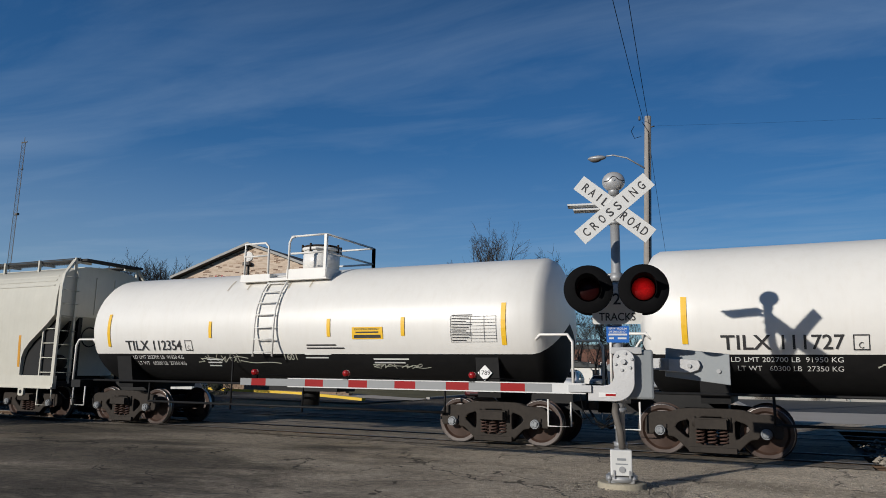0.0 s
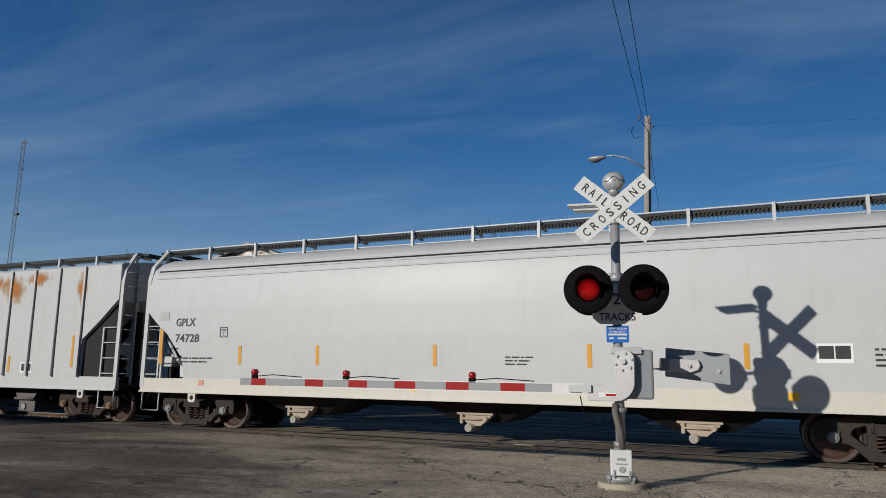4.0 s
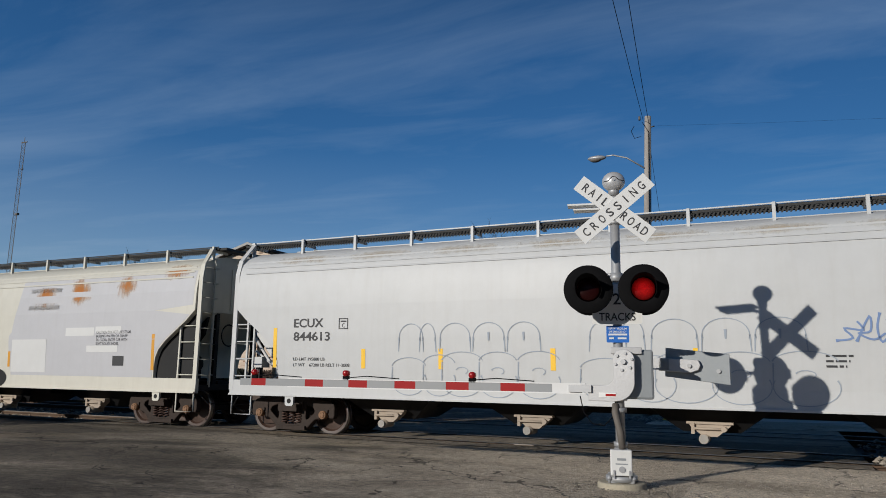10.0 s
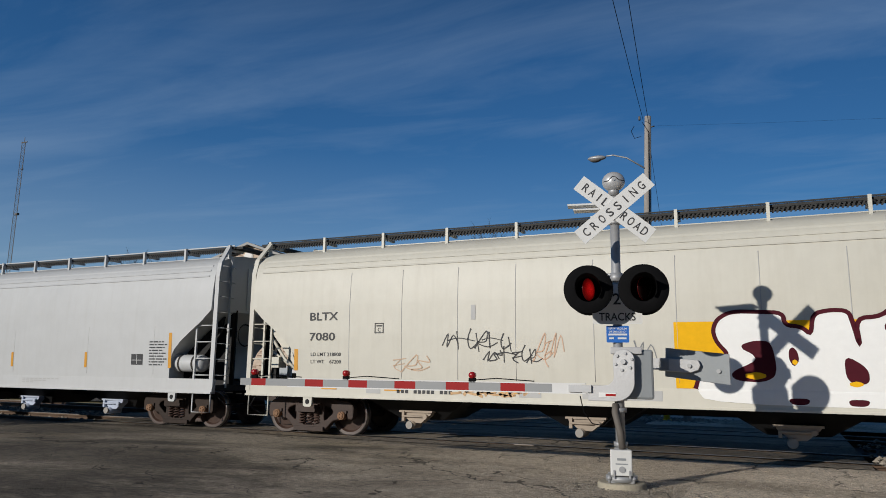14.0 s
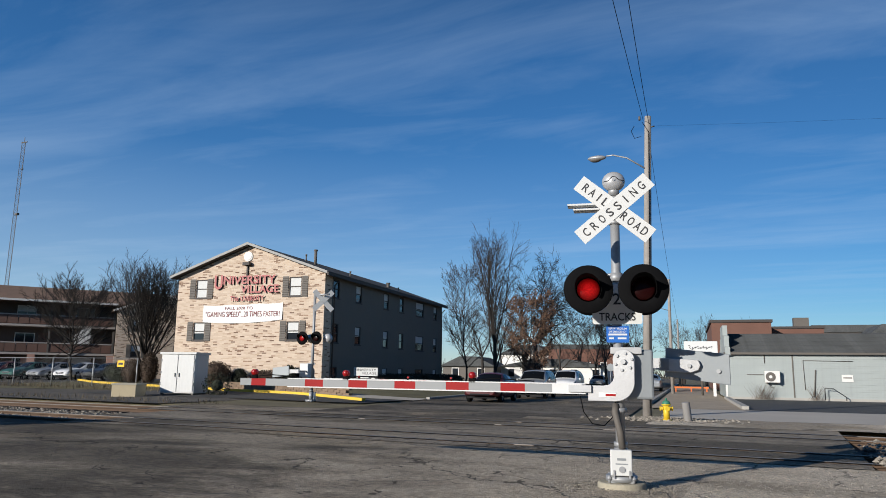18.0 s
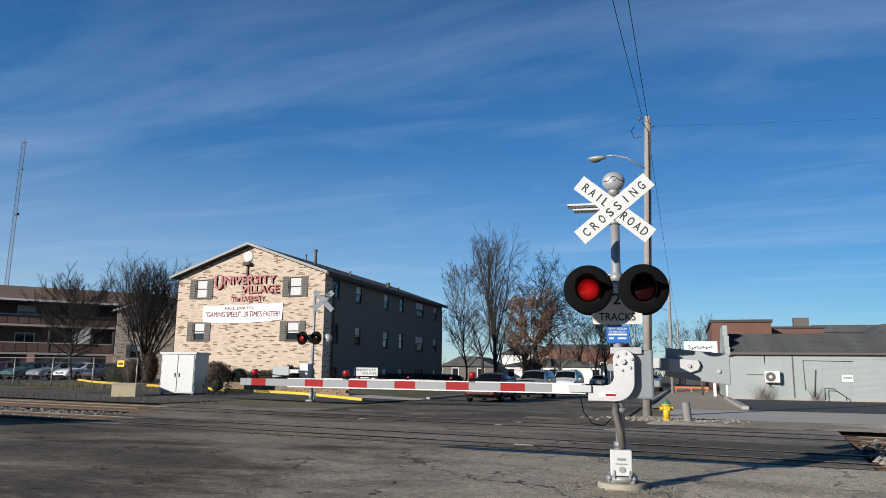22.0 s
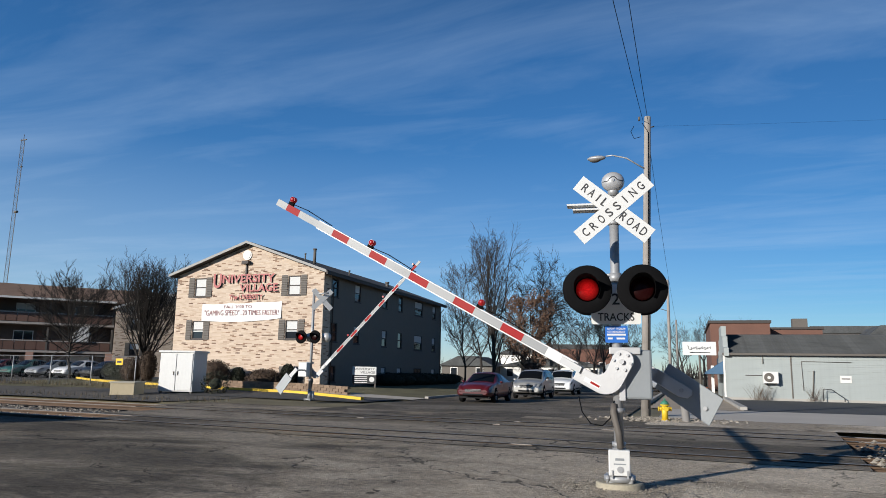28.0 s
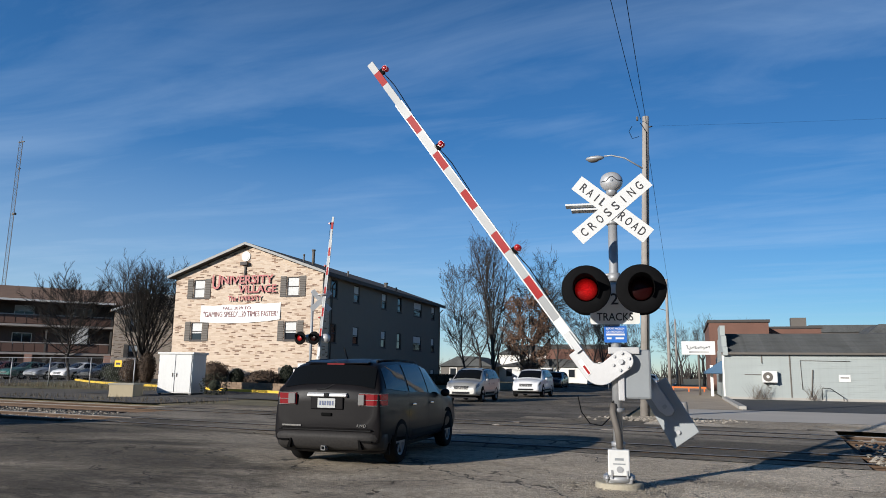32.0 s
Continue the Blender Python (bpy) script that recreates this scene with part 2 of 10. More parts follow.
def smooth_step(t):
    t = min(1.0, max(0.0, t))
    return t * t * (3 - 2 * t)


STREET = Vector((-0.114, 0.9935, 0))      # the way the street runs
ACROSS = Vector((0.9935, 0.114, 0))
STREET_TURN = 6.53                        # degrees from the y axis to the street


def rise(x, y):
    """The ground's height: level at the tracks, a little higher on the building's side."""
    return 0.42 * smooth_step((y - 26) / 14) * smooth_step((-15.5 - x) / 10)


def old_asphalt(name, tones, stretch=(1, 1, 1), spill=False):
    """Worn asphalt: broad dark and pale patches, blotches, dust, stone grain, hairline cracks and a coarse relief."""
    m = bpy.data.materials.new(name)
    m.use_nodes = True
    n, l = m.node_tree.nodes, m.node_tree.links
    p = n["Principled BSDF"]
    p.inputs["Roughness"].default_value, p.inputs["Specular IOR Level"].default_value = 0.92, 0.25
    co = n.new("ShaderNodeTexCoord")
    mp = n.new("ShaderNodeMapping"); mp.inputs["Scale"].default_value = stretch
    l.new(co.outputs["Object"], mp.inputs[0])

    def cloud(scale, detail, rough=0.6, warp=0.0, src=mp):
        t = n.new("ShaderNodeTexNoise")
        t.inputs["Scale"].default_value, t.inputs["Detail"].default_value, t.inputs["Roughness"].default_value, t.inputs["Distortion"].default_value = scale, detail, rough, warp
        l.new(src.outputs[0] if src is mp else src.outputs["Object"], t.inputs["Vector"])
        return t.outputs["Fac"]

    def mathop(op, a, b):
        t = n.new("ShaderNodeMath"); t.operation = op
        for i, v in enumerate((a, b)):
            if isinstance(v, (int, float)):
                t.inputs[i].default_value = v
            else:
                l.new(v, t.inputs[i])
        return t.outputs[0]

    broad, mid, fine, blot = cloud(0.22, 4, 0.55, 0.6), cloud(1.3, 6, 0.7, 0.4), cloud(60, 3, 0.7, 0, co), cloud(9, 5, 0.75, 0.3)
    tone = mathop("ADD", mathop("MULTIPLY", broad, 0.8), mathop("MULTIPLY", mid, 0.2))
    ramp = n.new("ShaderNodeValToRGB")
    e = ramp.color_ramp.elements
    e[0].position, e[0].color = 0.43, (*tones[0], 1)
    e[1].position, e[1].color = 0.585, (*tones[2], 1)
    k = ramp.color_ramp.elements.new(0.5); k.color = (*tones[1], 1)
    l.new(tone, ramp.inputs[0])
    stone = n.new("ShaderNodeTexVoronoi"); stone.inputs["Scale"].default_value = 85
    l.new(co.outputs["Object"], stone.inputs["Vector"])
    grit = n.new("ShaderNodeMapRange"); grit.inputs["To Min"].default_value, grit.inputs["To Max"].default_value = 0.5, 1.55
    l.new(stone.outputs["Color"], grit.inputs["Value"])
    speck = n.new("ShaderNodeMapRange"); speck.inputs["From Min"].default_value, speck.inputs["From Max"].default_value = 0.3, 0.7; speck.inputs["To Min"].default_value, speck.inputs["To Max"].default_value = 0.7, 1.3
    l.new(fine, speck.inputs["Value"])
    k1 = mathop("MULTIPLY", grit.outputs[0], speck.outputs[0])
    bm = n.new("ShaderNodeMapRange"); bm.inputs["From Min"].default_value, bm.inputs["From Max"].default_value = 0.32, 0.68; bm.inputs["To Min"].default_value, bm.inputs["To Max"].default_value = 0.62, 1.36
    l.new(blot, bm.inputs["Value"])
    k1 = mathop("MULTIPLY", k1, bm.outputs[0])
    # a net of cracks that opens in some stretches and closes in others
    wv = n.new("ShaderNodeVectorMath"); wv.operation = "MULTIPLY_ADD"; wv.inputs[1].default_value = (0.9, 0.9, 0)
    wn2 = n.new("ShaderNodeTexNoise"); wn2.inputs["Scale"].default_value, wn2.inputs["Detail"].default_value = 2.2, 6
    l.new(co.outputs["Object"], wn2.inputs["Vector"]); l.new(wn2.outputs["Color"], wv.inputs[0]); l.new(co.outputs["Object"], wv.inputs[2])
    ck = n.new("ShaderNodeTexVoronoi"); ck.feature = "DISTANCE_TO_EDGE"; ck.inputs["Scale"].default_value = 0.75
    l.new(wv.outputs[0], ck.inputs["Vector"])
    gap = n.new("ShaderNodeMapRange"); gap.inputs["From Min"].default_value, gap.inputs["From Max"].default_value = 0.46, 0.62; gap.inputs["To Min"].default_value, gap.inputs["To Max"].default_value = 0.0, 0.02
    l.new(cloud(0.55, 4, 0.6, 0.5), gap.inputs["Value"])
    cl = mathop("LESS_THAN", ck.outputs["Distance"], gap.outputs[0])
    k1 = mathop("MULTIPLY", k1, mathop("SUBTRACT", 1.0, mathop("MULTIPLY", cl, 0.7)))
    dust = cloud(0.17, 7, 0.62, 1.2)
    dm = n.new("ShaderNodeMapRange"); dm.inputs["From Min"].default_value, dm.inputs["From Max"].default_value = 0.53, 0.66; dm.inputs["To Max"].default_value = 0.6
    l.new(dust, dm.inputs["Value"])
    dx = n.new("ShaderNodeMix"); dx.data_type = "RGBA"; dx.inputs["B"].default_value = (0.36, 0.285, 0.19, 1)
    l.new(dm.outputs[0], dx.inputs["Factor"]); l.new(ramp.outputs[0], dx.inputs["A"])
    sc = n.new("ShaderNodeVectorMath"); sc.operation = "SCALE"
    last = dx.outputs["Result"]
    if spill:
        # pale gravel spread over it from the shoulder
        sx = n.new("ShaderNodeSeparateXYZ"); l.new(co.outputs["Object"], sx.inputs[0])
        edge = mathop("ADD", sx.outputs["X"], mathop("MULTIPLY", mid, 9.0))
        em = n.new("ShaderNodeMapRange"); em.inputs["From Min"].default_value, em.inputs["From Max"].default_value = -3.5, 2.0; em.inputs["To Max"].default_value = 0.85
        l.new(edge, em.inputs["Value"])
        ex = n.new("ShaderNodeMix"); ex.data_type = "RGBA"; ex.inputs["B"].default_value = (0.5, 0.42, 0.322, 1)
        l.new(em.outputs[0], ex.inputs["Factor"]); l.new(last, ex.inputs["A"])
        last = ex.outputs["Result"]
    l.new(last, sc.inputs[0]); l.new(k1, sc.inputs["Scale"])
    l.new(sc.outputs[0], p.inputs["Base Color"])
    high = mathop("ADD", mathop("MULTIPLY", mid, 2.2), mathop("ADD", mathop("MULTIPLY", fine, 0.6), mathop("MULTIPLY", stone.outputs["Distance"], -0.25)))
    bp = n.new("ShaderNodeBump"); bp.inputs["Strength"].default_value, bp.inputs["Distance"].default_value = 0.6, 0.03
    l.new(high, bp.inputs["Height"]); l.new(bp.outputs[0], p.inputs["Normal"])
    return m


ASPHALT = old_asphalt("asphalt", ((0.09, 0.075, 0.056), (0.165, 0.137, 0.101), (0.31, 0.26, 0.195)), (0.75, 1.15, 1), True)
STREETTAR = old_asphalt("street_asphalt", ((0.085, 0.072, 0.056), (0.12, 0.102, 0.08), (0.19, 0.162, 0.128)))
CROSSTAR = old_asphalt("crossing_asphalt", ((0.11, 0.093, 0.071), (0.185, 0.157, 0.12), (0.31, 0.261, 0.202)), (0.5, 1.6, 1))
GRAVEL = old_asphalt("gravel", ((0.35, 0.292, 0.22), (0.5, 0.42, 0.322), (0.62, 0.53, 0.415)))
BALLAST = shade("ballast", (0.11, 0.1, 0.09), 0.95, var=0.6, grain=22, big=0.9, bump=1.0)
DRYGRASS = shade("dry_grass", (0.16, 0.135, 0.075), 0.95, var=0.4, grain=30, big=0.35, bump=0.8)
CONCRETE = shade("concrete", (0.42, 0.4, 0.36), 0.9, var=0.18, grain=12, big=0.6, bump=0.25, dirty=0.25)
BASEMIX = shade("mast_concrete", (0.36, 0.32, 0.24), 0.95, var=0.3, grain=30, bump=0.6)
RAILSIDE = shade("rail_rust", (0.088, 0.053, 0.032), 0.85, var=0.3, grain=20)
RAILTOP = shade("rail_top", (0.24, 0.215, 0.19), 0.45, 0.3, var=0.15, grain=10)
YELLOWPAINT = shade("yellow_kerb_paint", (0.75, 0.5, 0.05), 0.8, var=0.2, grain=9, dirty=0.2)
SLEEPER = shade("sleeper_wood", (0.07, 0.055, 0.045), 0.95, var=0.3, grain=14, bump=0.5, each=0.25)
TAR = shade("tar_seam", (0.02, 0.02, 0.02), 0.8, var=0.3, grain=30)
FLANGE = shade("flangeway_dark", (0.03, 0.028, 0.025), 0.9, var=0.3, grain=30)

RAILS = (14.31, 15.75, 19.49, 20.93)
TRACKS = (15.03, 20.21)
ROAD_L, ROAD_R = -13.2, -2.1


def street(a, b, z=0.0):
    p = ACROSS * a + STREET * b
    return Vector((p.x, p.y, z))


def sheet(name, xs, ys, material, lift=0.0, frame_street=False, label="", kind="structure", rough=0.0, category=""):
    """A sheet of ground that follows the rise."""
    g = Geo()
    vs = []
    for y in ys:
        for x in xs:
            p = street(x, y) if frame_street else Vector((x, y, 0))
            z = rise(p.x, p.y) + lift - (0.5 if name == "ground" and 13 < p.y < 23 else 0) + (rough * noise.noise(Vector((p.x * 0.35, p.y * 0.35, 3.0))) if rough else 0)
            vs.append((p.x, p.y, z))
    n = len(xs)
    g.add(vs, [(j * n + i, j * n + i + 1, (j + 1) * n + i + 1, (j + 1) * n + i) for j in range(len(ys) - 1) for i in range(n - 1)], True)
    ob = part(name, g, material, clean=False)
    return tagged(ob, label or name.replace("_", " "), category or "ground", kind=kind)


def steps(a, b, s):
    n = max(1, round(abs(b - a) / s))
    return [a + (b - a) * i / n for i in range(n + 1)]


# the whole ground, out to the horizon
sheet("ground", [-3000, -800, -250] + steps(-120, 60, 4) + [150, 800, 3000], [-3000, -500, -80] + steps(-30, 12.3, 3) + [12.9, 13.3, 22.6, 23.2] + steps(24, 90, 3) + [160, 500, 3000], DRYGRASS, -0.03, label="flat open ground of dry winter grass", category="ground")
# the near apron of old asphalt, the street and the crossing
sheet("road", steps(-34, -1.2, 0.8), steps(-30, 13.55, 0.8), ASPHALT, 0.0, label="old cracked grey asphalt before the railway crossing", rough=0.02, category="road")
sheet("gravel_shoulder", steps(-1.2, 30, 0.8), steps(-30, 13.55, 0.8), GRAVEL, 0.0, label="loose grey gravel shoulder beside the road", rough=0.02, category="gravel")
sheet("street_road", steps(ROAD_L, ROAD_R, 1.0), steps(23.6, 320, 4), STREETTAR, 0.012, True, label="grey asphalt street running away from the crossing", category="road")
# crossing surfaces between and beside the rails
for i, (y0, y1) in enumerate(((13.55, 14.2), (14.45, 15.61), (15.86, 19.38), (19.63, 20.79), (21.04, 24.2))):
    sheet("crossing_surface", steps((-17.6, -17.6, -19.4, -21.6, -22.4)[i], 1.2, 1.0), [y0, (y0 + y1) / 2, y1], CROSSTAR, 0.014 if i % 2 else 0.01, label="asphalt crossing surface between the rails", rough=0.012, category="road")
    tagged(part("crossing_slab", Geo().box((-17.55, -17.55, -19.35, -21.55, -22.35)[i], 1.15, y0 + 0.01, y1 - 0.01, -0.45, -0.012), CROSSTAR), "asphalt edge of the crossing surface", "road", kind="structure")
for x0, x1 in ((-160, -17.4), (1.1, 160)):
    for yc in TRACKS:
        g = Geo()
        prof = [(-2.6, -0.3), (-1.5, -0.16), (-0.8, -0.11), (0, -0.09), (0.8, -0.09), (1.5, -0.12), (2.6, -0.2)]
        xs = steps(x0, x1, 0.7)
        vs = [(x, yc + py, pz - 0.03 + 0.035 * noise.noise(Vector((x * 2.1, py * 3, yc)))) for x in xs for py, pz in prof]
        n = len(prof)
        g.add(vs, [(k * n + i, k * n + i + 1, (k + 1) * n + i + 1, (k + 1) * n + i) for k in range(len(xs) - 1) for i in range(n - 1)], True)
        tagged(part("ballast_bed", g, BALLAST, clean=False), "dark grey crushed stone ballast under the track", "ballast", kind="structure")

# rails: a T section each, and its sleepers off the crossing
for y in RAILS:
    rail = thing("rail", pose(0, y, 0), "worn steel rail with a rusty web and bright head", "rail", "rails of the two tracks")
    g = Geo().prism([(-0.075, -0.16), (0.075, -0.16), (0.075, -0.145), (0.012, -0.12), (0.012, -0.045), (0.036, -0.03), (0.036, 0.012), (-0.036, 0.012), (-0.036, -0.03), (-0.012, -0.045), (-0.012, -0.12), (-0.075, -0.145)], -160, 170, "x")
    part("web", g, RAILSIDE, rail)
    g = Geo().prism([(-0.036, 0.012), (0.036, 0.012), (0.036, 0.022), (0.028, 0.03), (-0.028, 0.03), (-0.036, 0.022)], -160, 170, "x")
    part("head", g, RAILTOP, rail)
sl = thing("track_sleepers", pose(0, 0, 0), "dark weathered wooden sleepers half sunk in ballast", "sleeper", kind="structure")
tie = Geo().box(-0.11, 0.11, -1.3, 1.3, -0.16, 0.0).mesh("sleeper")
for yc in TRACKS:
    for x in steps(-60, -17.9 if yc < 16 else -21.9, 0.55) + steps(1.6, 16, 0.55):
        part("sleeper", tie, SLEEPER, sl, at=pose(x + random.uniform(-0.03, 0.03), yc, -0.115, 0, 0, random.uniform(-1, 1)))
# a plain low wall out of view, added to cast the shade over the near track
lw = thing("shade_wall", pose(0, 9.3, 0), "unseen low brown wall added to shade the near track", "wall", kind="structure")
part("wall_body", Geo().box(-34, -18.95, -0.12, 0.12, -0.1, 1.54), SLEEPER, lw)
for k in range(28):
    part("coping", Geo().box(-34 + k * 0.5376, -34 + k * 0.5376 + 0.53, -0.16, 0.16, 1.54, 1.6 + 0.07 * abs(math.sin(k * 2.3))), SLEEPER, lw)
# dark broken flangeway along each rail on the crossing
frnd = random.Random(5)
for y in RAILS:
    for dy in (-0.07, 0.07):
        g = Geo()
        x = -17.4 if y < 16 else -21.4
        while x < 1.0:
            run = frnd.uniform(0.4, 2.6)
            n = max(2, int(run / 0.12))
            lo = [(x + run * i / n, y + dy - frnd.uniform(0.015, 0.05), 0.0275) for i in range(n + 1)]
            hi = [(x + run * i / n, y + dy + frnd.uniform(0.015, 0.05), 0.0275) for i in range(n + 1)]
            g.add(lo + hi, [(i, i + 1, n + 2 + i, n + 1 + i) for i in range(n)])
            x += run + (frnd.uniform(0.1, 0.7) if frnd.random() < 0.12 else 0.0)
        tagged(part("flangeway", g, FLANGE), "dark broken flangeway groove beside the rail", "groove", kind="structure")


# ---- brick apartment house ----
def brick_material():
    m = bpy.data.materials.new("mottled_brick")
    m.use_nodes = True
    n, l = m.node_tree.nodes, m.node_tree.links
    p = n["Principled BSDF"]; p.inputs["Roughness"].default_value = 0.9
    co = n.new("ShaderNodeTexCoord")
    sp = n.new("ShaderNodeSeparateXYZ"); l.new(co.outputs["Object"], sp.inputs[0])
    ad = n.new("ShaderNodeMath"); l.new(sp.outputs["X"], ad.inputs[0]); l.new(sp.outputs["Y"], ad.inputs[1])
    cb = n.new("ShaderNodeCombineXYZ"); l.new(ad.outputs[0], cb.inputs[0]); l.new(sp.outputs["Z"], cb.inputs[1])
    bt = n.new("ShaderNodeTexBrick")
    bt.inputs["Scale"].default_value = 1.0; bt.inputs["Brick Width"].default_value = 0.34; bt.inputs["Row Height"].default_value = 0.088
    bt.inputs["Mortar Size"].default_value = 0.008; bt.inputs["Color1"].default_value = (0, 0, 0, 1); bt.inputs["Color2"].default_value = (1, 1, 1, 1); bt.inputs["Mortar"].default_value = (0.42, 0.42, 0.42, 1)
    bt.inputs["Bias"].default_value = 0.0
    l.new(cb.outputs[0], bt.inputs["Vector"])
    ramp = n.new("ShaderNodeValToRGB"); e = ramp.color_ramp.elements
    e[0].position, e[0].color = 0.0, (0.5, 0.38, 0.285, 1)
    e[1].position, e[1].color = 0.95, (0.16, 0.095, 0.065, 1)
    for pos, c in ((0.3, (0.57, 0.45, 0.345, 1)), (0.6, (0.63, 0.515, 0.405, 1)), (0.78, (0.53, 0.405, 0.3, 1)), (0.87, (0.31, 0.2, 0.135, 1))):
        k = ramp.color_ramp.elements.new(pos); k.color = c
    l.new(bt.outputs["Color"], ramp.inputs[0]); l.new(ramp.outputs[0], p.inputs["Base Color"])
    bp = n.new("ShaderNodeBump"); bp.inputs["Strength"].default_value = 0.5; bp.inputs["Distance"].default_value = 0.01; bp.invert = True
    l.new(bt.outputs["Fac"], bp.inputs["Height"]); l.new(bp.outputs[0], p.inputs["Normal"])
    return m


BRICK = brick_material()
REDBRICK = shade("red_brick", (0.16, 0.08, 0.058), 0.9, var=0.25, grain=14, big=0.5)
TAUPE = shade("taupe_siding", (0.17, 0.148, 0.125), 0.8, var=0.08, grain=5, big=0.3, streak=0.08)
TRIMWHITE = shade("white_trim", (0.72, 0.7, 0.66), 0.6, var=0.06)
DARKBROWN = shade("dark_brown_trim", (0.055, 0.045, 0.04), 0.7, var=0.15)
SHUTTER = shade("grey_brown_shutter", (0.12, 0.105, 0.09), 0.7, var=0.15)
SHINGLE = shade("dark_shingle", (0.07, 0.062, 0.058), 0.95, var=0.4, grain=10, bump=0.5)
BROWNROOF = shade("brown_shingle", (0.2, 0.125, 0.085), 0.95, var=0.25, grain=8, bump=0.4)
PANE = glass("window_pane", (0.02, 0.024, 0.03))
BLIND = shade("pale_blind", (0.62, 0.62, 0.6), 0.8, var=0.12)
REDSIGN = shade("red_sign", (0.33, 0.03, 0.03), 0.5, var=0.1)
BLACK = shade("black_paint", (0.018, 0.018, 0.018), 0.5, var=0.2)
WHITE = shade("white_paint", (0.78, 0.78, 0.76), 0.5, var=0.05)
BARGE = shade("grey_barge_board", (0.34, 0.33, 0.31), 0.7, var=0.08)
BANNER = shade("white_banner", (0.8, 0.79, 0.76), 0.7, var=0.05)
BANNERTEXT = shade("banner_text", (0.22, 0.06, 0.06), 0.7, var=0.1)


def wall_with_holes(g, length, height, thick, holes, top=None):
    """A wall in x, z at y 0 .. thick with rectangular openings x0, x1, z0, z1; top(x) cuts it to a gable."""
    xs = sorted({0.0, length, *[h[0] for h in holes], *[h[1] for h in holes]} | ({length / 2} if top else set()))
    for x0, x1 in zip(xs, xs[1:]):
        mid = (x0 + x1) / 2
        hs = sorted((h[2], h[3]) for h in holes if h[0] <= mid <= h[1])
        z = 0.0
        for h0, h1 in hs:
            if h0 > z:
                g.box(x0, x1, 0, thick, z, h0)
            z = h1
        t0, t1 = (top(x0), top(x1)) if top else (height, height)
        g.prism([(x0, z), (x1, z), (x1, t1), (x0, t0)], 0, thick, "y")
    return g


def window_unit(parent, x, z, w, h, put, shutters=True, blind=0.4, name="window", trim=None):
    """A sash window in an opening; put turns wall coordinates x, depth, z into a pose for its parts."""
    trim = trim or DARKBROWN
    f = Geo()
    t = 0.06
    f.box(-w / 2, w / 2, 0.03, 0.12, 0, t).box(-w / 2, w / 2, 0.03, 0.12, h - t, h).box(-w / 2, -w / 2 + t, 0.03, 0.12, t, h - t).box(w / 2 - t, w / 2, 0.03, 0.12, t, h - t)
    f.box(-w / 2 + t, w / 2 - t, 0.04, 0.1, h / 2 - 0.03, h / 2 + 0.03)
    win = part(name, f, trim, parent, at=put(x, z))
    part("pane", Geo().box(-w / 2 + t, w / 2 - t, 0.085, 0.095, t, h / 2 - 0.03), PANE, win)
    part("pane", Geo().box(-w / 2 + t, w / 2 - t, 0.085, 0.095, h / 2 + 0.03, h - t), PANE, win)
    if blind:
        part("blind", Geo().box(-w / 2 + t, w / 2 - t, 0.072, 0.078, h - t - blind * h, h - t), BLIND, win)
    part("sill", Geo().box(-w / 2 - 0.06, w / 2 + 0.06, -0.04, 0.1, -0.07, 0), trim, win)
    if shutters:
        for s in (-1, 1):
            x0 = s * (w / 2 + 0.04) + (0 if s > 0 else -0.42)
            prof = [(0.0, -0.05), (0.0, h + 0.05), (-0.03, h + 0.05)]
            for k in range(10, -1, -1):
                prof += [(-0.03, k * h / 11 + h / 11 - 0.01), (-0.05, k * h / 11 + 0.02)]
            prof += [(-0.03, -0.05)]
            g = Geo().prism(prof, x0, x0 + 0.42, "x")
            part("shutter", g, SHUTTER, win)
    return win


HA0, HB0, HW, HL, HZ = -32.6, 40.25, 11.1, 22.8, 0.3
house = thing("apartment_house", pose(*street(HA0, HB0, HZ), 0, 0, STREET_TURN), "three-storey apartment house with mottled brick gable and taupe siding", "house")
EAVE, RIDGE = 7.3, 9.25


def gable(x):
    return EAVE + (RIDGE - EAVE) * (1 - abs(x - HW / 2) / (HW / 2))


front_holes = [(1.43, 2.33, 5.86, 7.1), (8.55, 9.45, 5.86, 7.1), (1.43, 2.33, 3.05, 4.25), (8.5, 9.4, 3.05, 4.25), (8.7, 9.6, 0.15, 1.3)]
part("front_wall", wall_with_holes(Geo(), HW, EAVE, 0.25, front_holes, gable), BRICK, house)
for x0, x1, z0, z1 in front_holes:
    window_unit(house, (x0 + x1) / 2, z0, x1 - x0, z1 - z0, lambda x, z: pose(x, 0, z), True, 0.93 if z0 > 5 else 0.55 if z0 > 2 else 0)
side_holes = []
for z0, h in ((5.86, 1.2), (2.98, 1.23), (0.4, 1.06)):
    for c, w in ((1.4, 0.9), (4.8, 0.9), (9.65, 0.9), (12.8, 0.9), (16.95, 1.9), (20.9, 0.9)):
        if not (z0 < 1 and c == 4.8):
            side_holes.append((c - w / 2, c + w / 2, z0, z0 + h))
g = wall_with_holes(Geo(), HL, EAVE, 0.2, side_holes).moved(pose(HW, 0.26, 0, 0, 0, 90))
part("side_wall", g, TAUPE, house)
for i, (x0, x1, z0, z1) in enumerate(side_holes):
    window_unit(house, (x0 + x1) / 2, z0, x1 - x0, z1 - z0, lambda x, z: pose(HW, 0.26 + x, z, 0, 0, 90), False, 0.5 if i % 3 else 0.0)
part("brick_return", Geo().box(HW + 0.004, HW + 0.03, 0.0, 1.0, 0, EAVE), BRICK, house)
part("side_wall", Geo().box(0, 0.2, 0.26, HL, 0, EAVE), TAUPE, house)
